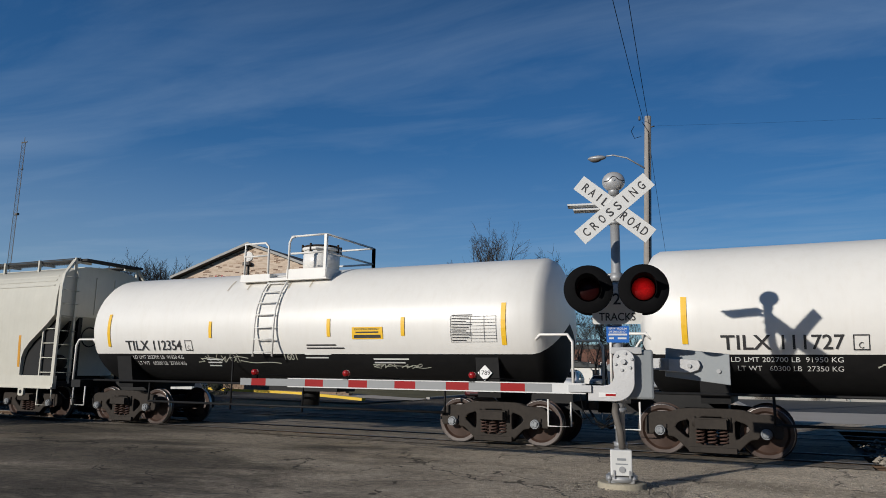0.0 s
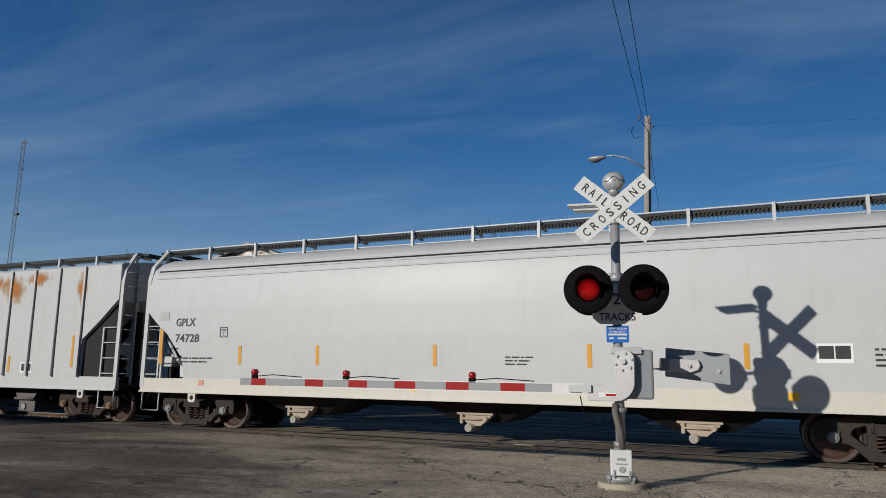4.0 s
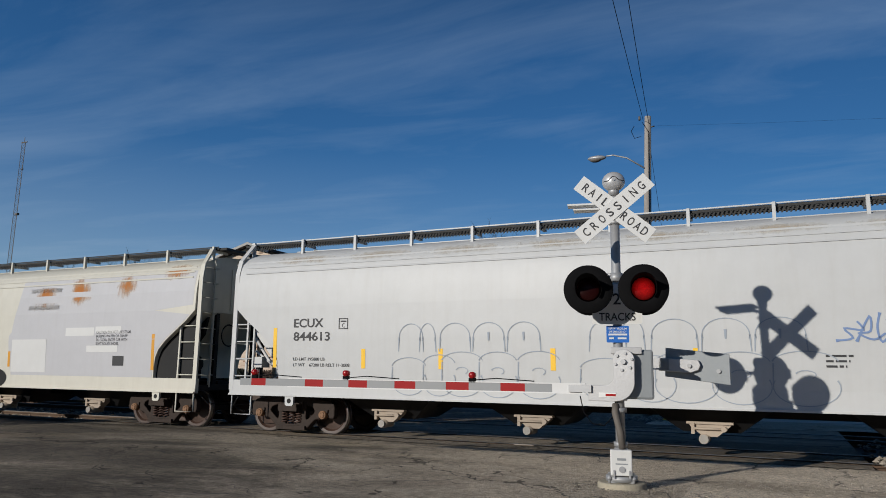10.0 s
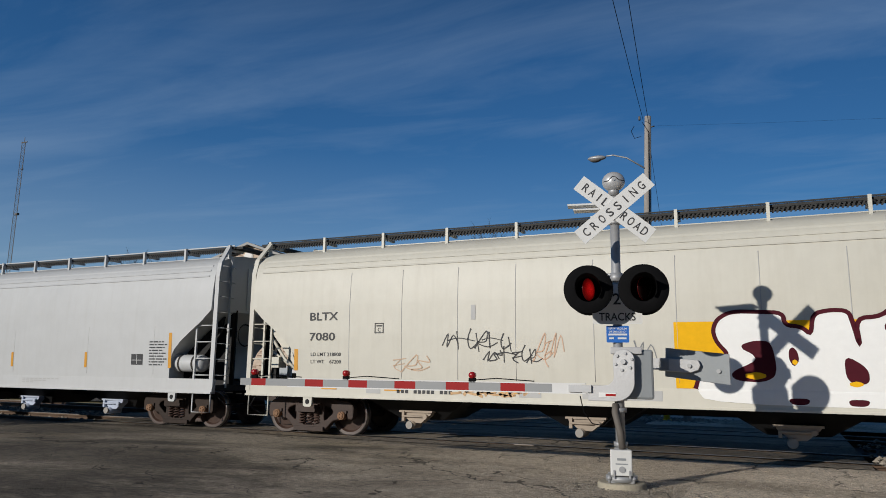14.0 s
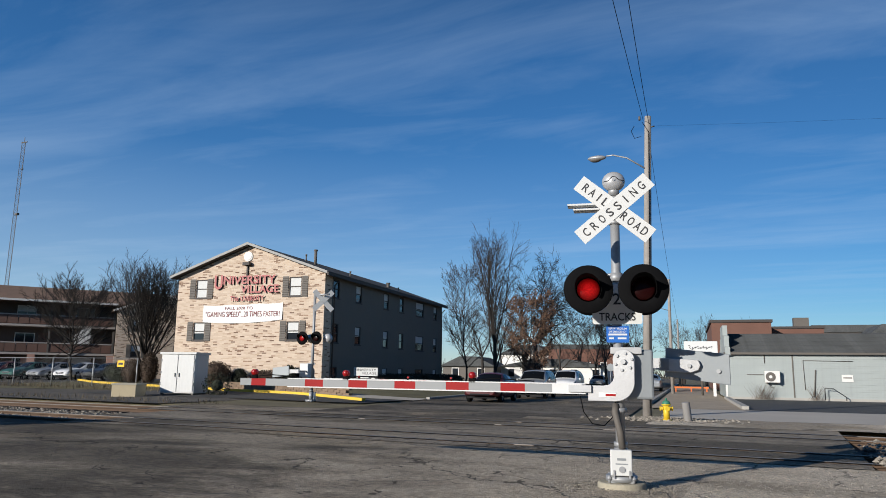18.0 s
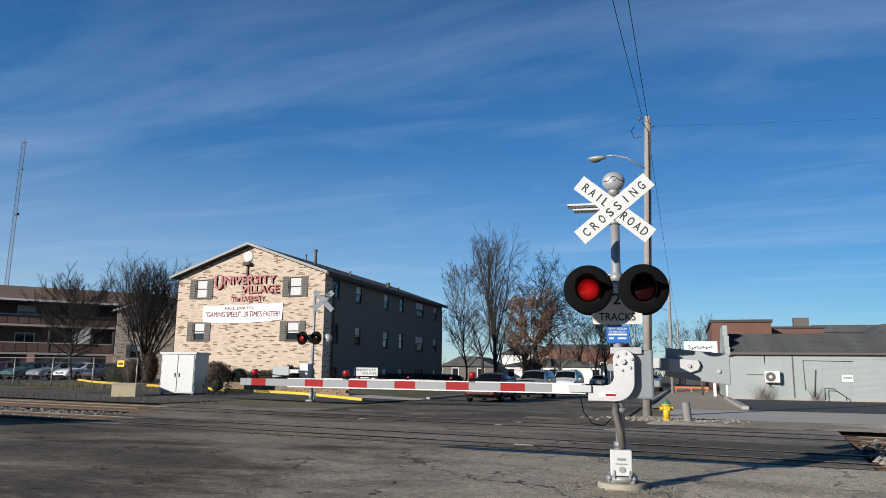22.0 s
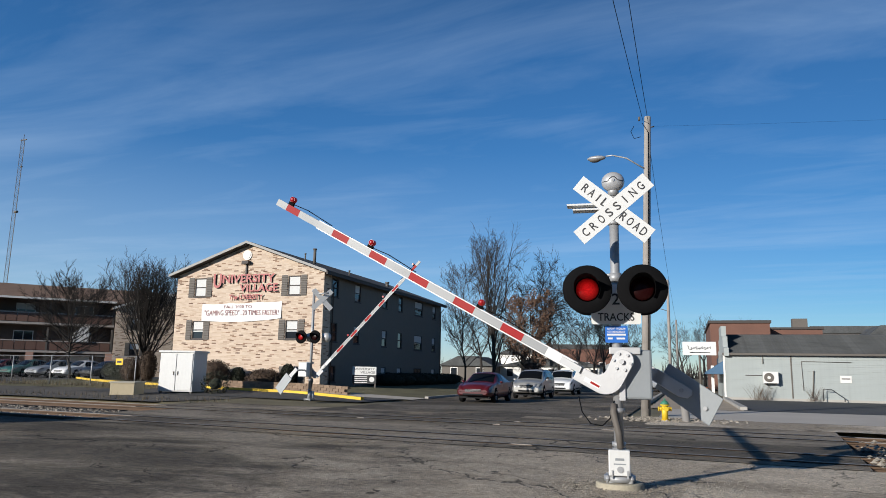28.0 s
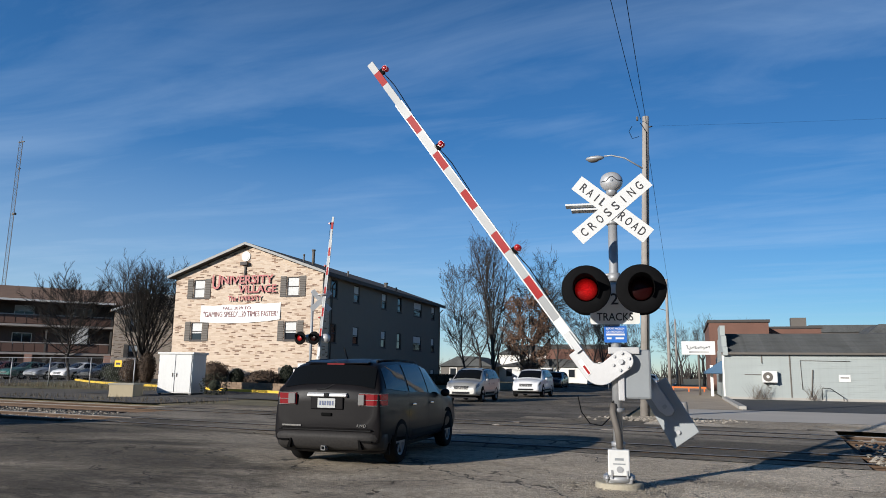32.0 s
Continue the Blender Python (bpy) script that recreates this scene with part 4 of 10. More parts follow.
def add_couplers(car, half):
    for s in (-1, 1):
        g = Geo().box(min(s * (half - 0.9), s * (half + 0.25)), max(s * (half - 0.9), s * (half + 0.25)), -0.1, 0.1, 0.72, 0.9)
        g.box(min(s * (half + 0.2), s * (half + 0.52)), max(s * (half + 0.2), s * (half + 0.52)), -0.17, 0.14, 0.68, 0.98)
        part("coupler", g, RUSTIRON, car)
        part("air_hose", Geo().tube([(s * (half + 0.05), -0.3, 0.75), (s * (half + 0.2), -0.28, 0.5), (s * (half + 0.45), -0.2, 0.38), (s * (half + 0.55), -0.1, 0.42)], 0.025, 6), CARBLACK, car)
        g = Geo().tube([(s * (half - 0.1), -1.3, 0.85), (s * (half + 0.15), -1.2, 0.6), (s * (half + 0.15), -0.3, 0.62)], 0.015, 5)
        part("uncoupling_lever", g, CARBLACK, car)


PROFILES = {
    "round": [(1.2, 1.535), (1.6, 1.56), (2.2, 1.59), (2.9, 1.6), (3.4, 1.58), (3.75, 1.53), (3.95, 1.46), (4.12, 1.3), (4.25, 1.02), (4.34, 0.6), (4.37, 0.0)],
    "flat": [(1.2, 1.545), (1.6, 1.553), (2.2, 1.56), (2.9, 1.565), (3.4, 1.57), (3.75, 1.57), (3.95, 1.57), (4.16, 1.57), (4.22, 1.5), (4.33, 0.7), (4.38, 0.0)],
}


def side_at(profile, z):
    p = PROFILES[profile]
    for (z0, y0), (z1, y1) in zip(p, p[1:]):
        if z <= z1:
            t = max(0.0, (z - z0) / (z1 - z0))
            return y0 + (y1 - y0) * t
    return 0.0


CUTS = {"round": [(0.12, 2.88), (0.4, 2.62), (0.75, 2.36), (1.05, 2.13), (1.26, 1.92), (1.36, 1.72), (1.4, 1.46), (1.41, 1.2)],
        "flat": [(0.1, 3.25), (0.7, 2.72), (1.36, 2.2), (1.4, 1.7), (1.41, 1.2)]}


def hopper_car(s_left, s_right, paint, profile, label, hoppers=4, ribs=0, outlet=None, truck_iron=None, cap=None, sill=None, post=None, catwalk=True, board=None, reservoir=None):
    """A covered hopper car; s_left and s_right are where its sides end along the track at the start."""
    half = (s_right - s_left) / 2
    car = thing("hopper_car", pose((s_left + s_right) / 2, TRACK_Y, 0), label, "hopper car", "cars of the freight train")
    car["s"] = (s_left + s_right) / 2
    prof, cut = PROFILES[profile], CUTS[profile]
    sill, post = sill or paint, post or paint
    # the body: one skin over cross sections whose lower edge follows the cut at either end
    stations = [(-half + d, z) for d, z in cut] + [(half - d, z) for d, z in reversed(cut)]
    mid = [(-half + cut[-1][0] + (2 * half - 2 * cut[-1][0]) * k / 10, 1.2) for k in range(1, 10)]
    stations = stations[:len(cut)] + mid + stations[len(cut):]
    rings = []
    zs = sorted({z for z, _ in prof} | {z for _, z in cut} | {1.4, 1.9, 2.5, 3.15, 3.58, 3.85, 4.04, 4.19})
    for x, zb in stations:
        right = [(x, -side_at(profile, max(z, zb)), max(z, zb)) for z in zs]
        rings.append(right + [(x, -y, z) for _, y, z in reversed(right[:-1])])
    body = part("body", Geo().rings(rings, caps=True, smooth=True), paint, car)
    body.data.set_sharp_from_angle(angle=radians(38))
    # side sills and centre sill
    for s in (-1, 1):
        y0, y1 = sorted((s * 1.42, s * 1.54))
        part("side_sill", Geo().box(-half, half, y0, y1, 0.88, 1.21).box(-half, half, min(y0, y0 - 0.04 if s < 0 else y0), max(y1, y1 + 0.04 if s > 0 else y1), 0.86, 0.9), sill, car)
    part("centre_sill", Geo().box(-half + 0.1, half - 0.1, -0.25, 0.25, 0.68, 0.98), CARBLACK, car)
    for s in (-1, 1):
        x0, x1 = sorted((s * (half - 0.03), s * (half - 0.28)))
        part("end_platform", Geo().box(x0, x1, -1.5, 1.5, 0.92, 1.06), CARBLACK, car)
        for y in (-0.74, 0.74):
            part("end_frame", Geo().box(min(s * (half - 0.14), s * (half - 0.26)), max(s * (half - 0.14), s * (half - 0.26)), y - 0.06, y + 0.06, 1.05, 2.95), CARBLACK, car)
        # sloping bolster web behind the cut; coloured black at the leading end for its shade
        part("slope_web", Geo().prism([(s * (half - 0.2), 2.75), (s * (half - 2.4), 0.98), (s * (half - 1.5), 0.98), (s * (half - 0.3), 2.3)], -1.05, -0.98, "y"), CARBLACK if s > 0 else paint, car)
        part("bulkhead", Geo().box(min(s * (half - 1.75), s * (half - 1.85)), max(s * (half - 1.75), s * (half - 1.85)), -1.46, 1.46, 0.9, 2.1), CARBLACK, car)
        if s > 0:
            # a black sheet just inside the side stands in for the leading bay's deep shade
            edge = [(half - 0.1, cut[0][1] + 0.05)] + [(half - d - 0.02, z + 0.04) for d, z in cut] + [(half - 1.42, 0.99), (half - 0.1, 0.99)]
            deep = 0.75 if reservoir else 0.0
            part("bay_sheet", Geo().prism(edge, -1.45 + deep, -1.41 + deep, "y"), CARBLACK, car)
        else:
            part("brace_pipe", Geo().tube([(-half + 0.5, -1.3, 2.45), (-half + 1.1, -1.35, 2.05), (-half + 1.38, -1.4, 1.3)], 0.03, 6), CARBLACK, car)
            part("brake_rigging", Geo().tube([(-half + 0.25, -1.0, 2.2), (-half + 0.7, -1.05, 1.7), (-half + 1.3, -1.1, 1.3)], 0.035, 6).tube([(-half + 0.2, -0.9, 1.9), (-half + 0.9, -1.0, 1.5)], 0.03, 6).box(-half + 0.25, -half + 0.55, -1.1, -0.8, 1.5, 1.75), post, car)
        # corner posts, ladders at the side and on the end
        for side in (-1, 1):
            x = s * (half - 0.06)
            y = side * 1.5
            xa, xb = sorted((s * (half + 0.02), s * (half - 0.1)))
            part("corner_post", Geo().rings([[(xa - dx * s, y + side * (0.045 - q), z), (xb - dx * s, y + side * (0.045 - q), z), (xb - dx * s, y - side * (0.01 + q), z), (xa - dx * s, y - side * (0.01 + q), z)] for z, dx, q in ((0.98, 0, 0), (3.7, 0.0, 0.0), (4.05, 0.02, 0.07), (4.5, 0.1, 0.42))], smooth=False), post, car)
            xi = s * (half - 0.62)
            lad = Geo().bar((xi, y, 1.2), (xi, y, 2.5), 0.045)
            for k in range(4):
                z = 1.3 + k * 0.4
                lad.cyl((xi, y, z), (x, y, z), 0.016, None, 6)
            part("ladder", lad, post, car)
            stp = Geo().tube([(xi, y, 0.95), (xi, y, 0.42), (x, y, 0.42), (x, y, 0.95)], 0.02, 6)
            part("step", stp, post, car)
            if side < 0:
                for k in range(8):
                    z = 1.3 + k * 0.38
                    part("end_rung", Geo().tube([(x, y - side * 0.06, z), (s * (half + 0.07), y - side * 0.06, z), (s * (half + 0.07), y - side * 0.46, z), (s * (half - 0.1), y - side * 0.46, z)], 0.014, 5), post, car)
                part("ladder_stile", Geo().bar((s * (half - 0.04), y - side * 0.46, 1.0), (s * (half - 0.04), y - side * 0.46, 4.2), 0.05), post, car)
        for y in (-0.95, -0.32, 0.32, 0.95):
            part("end_rib", Geo().box(min(s * (half - 0.14), s * (half - 0.04)), max(s * (half - 0.14), s * (half - 0.09)), y - 0.04, y + 0.04, 2.95, 4.05), paint, car)
    # brake gear on the leading end
    depth = 1.26 if reservoir else 0.92
    tank = part("air_reservoir", Geo().rings([[(half - q, -depth + r * math.cos(a), 1.58 + r * math.sin(a)) for a in [2 * math.pi * k / 20 for k in range(20)]] for q, r in ((1.5, 0.03), (1.48, 0.12), (1.42, 0.19), (1.34, 0.215), (0.62, 0.215), (0.54, 0.19), (0.48, 0.12), (0.46, 0.03))]), reservoir or GREYIRON, car)
    for q in (1.2, 0.76):
        part("tank_strap", Geo().rings([[(half - q + d, -depth + 0.224 * math.cos(a), 1.58 + 0.224 * math.sin(a)) for a in [2 * math.pi * k / 20 for k in range(20)]] for d in (-0.025, 0.025)], caps=False), GREYIRON, tank)
    part("tank_bracket", Geo().box(half - 1.4, half - 0.82, -0.8, -0.5, 1.1, 1.42), CARBLACK, car)
    part("brake_wheel", Geo().rings([[(half + 0.12 + 0.02 * math.cos(b), -0.6 + (0.27 + 0.02 * math.sin(b)) * math.cos(a), 2.3 + (0.27 + 0.02 * math.sin(b)) * math.sin(a)) for b in (0, 1.57, 3.14, 4.71)] for a in [2 * math.pi * k / 20 for k in range(21)]], caps=False), CARBLACK, car)
    # hoppers and outlets
    out = outlet or TAN
    part("centre_sill", Geo().box(-half + 0.4, half - 0.4, -0.32, 0.32, 0.72, 1.15), CARBLACK, car)
    for k in range(hoppers):
        x = (k - (hoppers - 1) / 2) * (2 * half - 4.6) / hoppers
        w = (2 * half - 4.6) / hoppers / 2 - 0.12
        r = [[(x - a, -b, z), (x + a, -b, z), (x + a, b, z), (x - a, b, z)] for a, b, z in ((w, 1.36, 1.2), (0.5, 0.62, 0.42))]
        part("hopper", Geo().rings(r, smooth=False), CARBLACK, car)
        g = Geo().prism([(x - 0.36, 0.58), (x + 0.36, 0.58), (x + 0.34, 0.54), (x + 0.12, 0.36), (x - 0.12, 0.36), (x - 0.34, 0.54)], -0.92, -0.72, "y").box(x - 0.4, x + 0.4, -0.96, -0.68, 0.58, 0.62)
        g.cyl((x - 0.3, -0.97, 0.5), (x + 0.3, -0.97, 0.5), 0.022, None, 8).cyl((x + 0.24, -1.0, 0.5), (x + 0.24, -0.9, 0.5), 0.05, None, 10).box(x - 0.32, x - 0.26, -0.98, -0.9, 0.4, 0.6)
        if outlet is BOXGREY:
            g = Geo().prism([(x - 0.52, 0.86), (x + 0.52, 0.86), (x + 0.36, 0.55), (x - 0.36, 0.55)], -1.08, 1.08, "y").prism([(x - 0.34, 0.55), (x + 0.34, 0.55), (x + 0.34, 0.2), (x - 0.34, 0.2)], -1.02, 1.02, "y").cyl((x - 0.42, -1.1, 0.55), (x + 0.42, -1.1, 0.55), 0.04, None, 8)
        g.cyl((x - 0.1, -1.02, 0.32), (x - 0.1, -0.6, 0.32), 0.09, None, 16)
        o = part("outlet_gate", g, out, car)
        part("outlet_cap", Geo().cyl((x - 0.1, -1.06, 0.32), (x - 0.1, -1.02, 0.32), 0.08, None, 16), PALECAP, o)
    # roof: running boards on brackets, hatch trough
    if catwalk:
        for s in (-1, 1):
            g = Geo()
            n = int(2 * half / 0.09)
            for k in range(n):
                x = -half + 0.05 + k * (2 * half - 0.1) / n
                g.box(x, x + 0.03, min(s * 0.62, s * 1.02), max(s * 0.62, s * 1.02), 4.49, 4.515)
            for y in (0.62, 0.82, 1.02):
                g.box(-half, half, s * y - 0.012, s * y + 0.012, 4.47, 4.52)
            part("running_board", g, MESHWALK, car)
            ya, yb = sorted((s * 1.03, s * 1.06))
            part("board_edge", Geo().box(-half, half, ya, yb, 4.525, 4.55), board or post, car)
            ya, yb = sorted((s * 1.0, s * 1.02))
            hatch, nh = Geo(), int(2 * half / 0.075)
            for k in range(nh):
                x = -half + 0.1 + k * (2 * half - 0.3) / nh
                hatch.add([(x, ya, 4.36), (x + 0.035, ya, 4.36), (x + 0.105, ya, 4.515), (x + 0.07, ya, 4.515)], [(0, 1, 2, 3)])
            part("toe_mesh", hatch, MESHWALK, car, clean=False)
            nb = 12
            for k in range(nb + 1):
                x = -half + 0.12 + k * (2 * half - 0.24) / nb
                gg = Geo().box(x - 0.03, x + 0.03, min(s * 1.05, s * 1.12), max(s * 1.05, s * 1.12), 4.2, 4.55).box(x - 0.03, x + 0.03, min(s * 0.6, s * 1.05), max(s * 0.6, s * 1.05), 4.4, 4.46)
                part("bracket", gg, post, car)
        for s in (-1, 1):
            x0, x1 = sorted((s * (half - 0.1), s * (half + 0.22)))
            part("end_walkway", Geo().box(x0, x1, -1.0, 1.0, 4.46, 4.52), MESHWALK, car)
        part("hatch_trough", Geo().box(-half + 0.8, half - 0.8, -0.26, 0.26, 4.36, 4.43), paint, car)
    for s in (-1, 1):
        add_truck(car, s * (half - 1.5), truck_iron or IRON, cap or IRON)
        xj = s * (half - 1.5) + 0.25
        pad = part("jacking_pad", Geo().prism([(xj - 0.12, 0.87), (xj + 0.12, 0.87), (xj + 0.11, 0.68), (xj + 0.07, 0.65), (xj - 0.07, 0.65), (xj - 0.11, 0.68)], -1.56, -1.5, "y"), sill, car)
        part("pad_hole", Geo().cyl((xj, -1.564, 0.76), (xj, -1.55, 0.76), 0.055, None, 14), CARBLACK, pad)
    add_couplers(car, half)
    if ribs:
        g0 = Geo().box(-0.045, 0.045, -1.63, -1.545, 1.2, 4.18).mesh("side_rib")
        for k in range(ribs):
            x = -half + 1.9 + k * (2 * half - 3.8) / (ribs - 1)
            part("side_rib", g0, paint, car, at=pose(x, 0, 0))
            part("side_rib", g0, paint, car, at=pose(x, 0, 0, 0, 0, 180))
    elif profile == "round":
        for z in (3.72, 3.86, 3.98):
            y = side_at("round", z)
            part("roof_seam", Geo().prism([(-y + 0.03, z - 0.022), (-y - 0.022, z - 0.022), (-y - 0.006, z + 0.02), (-y + 0.03, z + 0.02)], -half + 0.3, half - 0.3, "x"), paint, car)
    return car


def on_side(profile, off=0.006):
    return lambda x, z: (x, -(side_at(profile, z) if z > 1.215 else 1.541) - off, z)


def decal(car, name, g, material, label=""):
    return part(name, g, material, car, label, clean=False)


def marks(car, half, profile, lines, x, small=(), ink=None):
    """Stencilled lettering: lines of (text, z, height, width)."""
    put = on_side(profile, 0.008)
    g = Geo()
    for text, z, h, w in lines:
        if "M" in text and h > 0.15:
            for k in (-1, 0, 1):
                writing(g, text, x + 0.009 * k, z, h, w, on_side(profile, 0.0095 + 0.0015 * k))
        else:
            writing(g, text, x, z, h, w, put, 0.016 if h > 0.15 else 0.006)
    decal(car, "reporting_mark", g, ink or INK)
    if small:
        g = Geo()
        for dx, z, w, h, rows in small:
            for k in range(rows):
                zz = z + k * h * 1.7
                end, q = x + dx + w * (0.75 + 0.25 * ((k * 37) % 5) / 4), x + dx
                while q < end:
                    n = 0.06 + 0.05 * ((k * 7 + int(q * 31)) % 4)
                    strip(g, q, min(end, q + n), zz, zz + h * 0.7, put, 1, 1)
                    q += n + 0.03
        decal(car, "small_stencils", g, ink or INK)


def strips(car, profile, xs, z0, z1, w=0.09, name="reflector_strip", mat=None):
    put = on_side(profile, 0.006)
    for x in xs:
        decal(car, name, strip(Geo(), x - w / 2, x + w / 2, z0, z1, put), mat or ORANGE)


def plate_c(car, profile, x, z, s=0.3):
    put = on_side(profile, 0.008)
    g = Geo()
    for a, b, c, d in ((0, s, 0, 0.02), (0, s, s - 0.02, s), (0, 0.02, 0, s), (s - 0.02, s, 0, s)):
        strip(g, x + a, x + b, z + c, z + d, put, 1, 1)
    writing(g, "C", x + s * 0.36, z + s * 0.15, s * 0.38, s * 0.3, put)
    strip(g, x + s * 0.2, x + s * 0.8, z + s * 0.66, z + s * 0.78, put, 1, 1)
    decal(car, "plate_stencil", g, INK)


def rust_wash(name, core, rim, amount=1.0):
    """A stain that thins out from the middle of its upper edge and breaks into runs; clear elsewhere."""
    m = bpy.data.materials.new(name)
    m.use_nodes = True
    n, l = m.node_tree.nodes, m.node_tree.links
    p = n["Principled BSDF"]; p.inputs["Roughness"].default_value = 0.9
    co = n.new("ShaderNodeTexCoord")
    sp = n.new("ShaderNodeSeparateXYZ"); l.new(co.outputs["Generated"], sp.inputs[0])

    def op(kind, a, b=0.0, clamp=False):
        t = n.new("ShaderNodeMath"); t.operation, t.use_clamp = kind, clamp
        for i, v in enumerate((a, b)):
            if isinstance(v, (int, float)):
                t.inputs[i].default_value = v
            else:
                l.new(v, t.inputs[i])
        return t.outputs[0]

    def cloud(scale, stretch):
        mp = n.new("ShaderNodeMapping"); mp.inputs["Scale"].default_value = stretch
        l.new(co.outputs["Object"], mp.inputs[0])
        t = n.new("ShaderNodeTexNoise"); t.inputs["Scale"].default_value, t.inputs["Detail"].default_value, t.inputs["Roughness"].default_value = scale, 4, 0.55
        l.new(mp.outputs[0], t.inputs["Vector"])
        return t.outputs["Fac"]

    blot, runs = cloud(3.0, (1, 1, 1)), cloud(4.0, (3, 3, 0.35))
    across = op("SUBTRACT", 1.0, op("ABSOLUTE", op("SUBTRACT", op("MULTIPLY", sp.outputs["X"], 2.0), 1.0)))
    down = op("SUBTRACT", 1.0, op("ABSOLUTE", op("SUBTRACT", op("MULTIPLY", sp.outputs["Z"], 2.0), 1.15)))
    fade = op("MULTIPLY", op("MULTIPLY", across, down, True), 1.2, True)
    v = op("ADD", op("ADD", op("MULTIPLY", blot, 0.9), op("MULTIPLY", runs, 0.6)), op("MULTIPLY", fade, 0.75))
    f = op("MULTIPLY", op("MULTIPLY", op("SUBTRACT", v, 0.98), 2.0, True), op("MULTIPLY", fade, 4.0, True), True)
    f = op("MULTIPLY", f, amount, True)
    mx = n.new("ShaderNodeMix"); mx.data_type = "RGBA"; mx.inputs["A"].default_value, mx.inputs["B"].default_value = (*rim, 1), (*core, 1)
    l.new(f, mx.inputs["Factor"]); l.new(mx.outputs["Result"], p.inputs["Base Color"])
    l.new(f, p.inputs["Alpha"])
    return m


RUSTWASH = rust_wash("rust_wash", (0.4, 0.14, 0.03), (0.58, 0.36, 0.16), 0.95)


def rust_patch(car, profile, x, z, w, h, seed, mat=None):
    """A stain of rust that runs down from a seam."""
    put = on_side(profile, 0.004 + 0.0015 * (seed % 5))
    top = min(4.15, z + 0.15)
    decal(car, "rust_stain", strip(Geo(), x - w * 0.85, x + w * 0.85, top - max(0.3, h * 1.5), top, put, 2, 5), mat or RUSTWASH)


def ribbon(g, pts, w, put):
    """A painted line of even width along points x, z: one mitred strip."""
    pts = [p for k, p in enumerate(pts) if k == 0 or math.hypot(p[0] - pts[k - 1][0], p[1] - pts[k - 1][1]) > 1e-4]
    if len(pts) < 2:
        return
    rim = []
    for k, p in enumerate(pts):
        a, b = pts[max(0, k - 1)], pts[min(len(pts) - 1, k + 1)]
        d1, d2 = Vector((p[0] - a[0], p[1] - a[1])), Vector((b[0] - p[0], b[1] - p[1]))
        d1, d2 = (d1 or d2).normalized(), (d2 or d1).normalized()
        m = d1 + d2
        m = m.normalized() if m.length > 0.35 else d1
        q = w / 2 / max(0.6, abs(m.dot(d1)))
        rim += [put(p[0] - m.y * q, p[1] + m.x * q), put(p[0] + m.y * q, p[1] - m.x * q)]
    g.add(rim, [(2 * k, 2 * k + 1, 2 * k + 3, 2 * k + 2) for k in range(len(pts) - 1)])


def rounded(pts, closed=True, times=2):
    """The same outline with its corners cut round."""
    for _ in range(times):
        out = []
        n = len(pts)
        for k in range(n if closed else n - 1):
            p, q = pts[k], pts[(k + 1) % n]
            out += [(p[0] * 0.78 + q[0] * 0.22, p[1] * 0.78 + q[1] * 0.22), (p[0] * 0.22 + q[0] * 0.78, p[1] * 0.22 + q[1] * 0.78)]
        pts = out if closed else [pts[0]] + out + [pts[-1]]
    return pts


def bubble(cx, cz, rx, rz, a0=0.0, a1=6.283, n=18, wob=0.0):
    return [(cx + rx * math.cos(a0 + (a1 - a0) * i / n) * (1 + wob * math.sin(3 * i)), cz + rz * math.sin(a0 + (a1 - a0) * i / n) * (1 + wob * math.cos(2 * i))) for i in range(n + 1)]


def blob(g, pts, put):
    cx, cz = sum(p[0] for p in pts) / len(pts), sum(p[1] for p in pts) / len(pts)
    n = len(pts)
    g.add([put(*p) for p in pts] + [put(cx, cz)], [(i, (i + 1) % n, n) for i in range(n)])
    return g


CARS = []
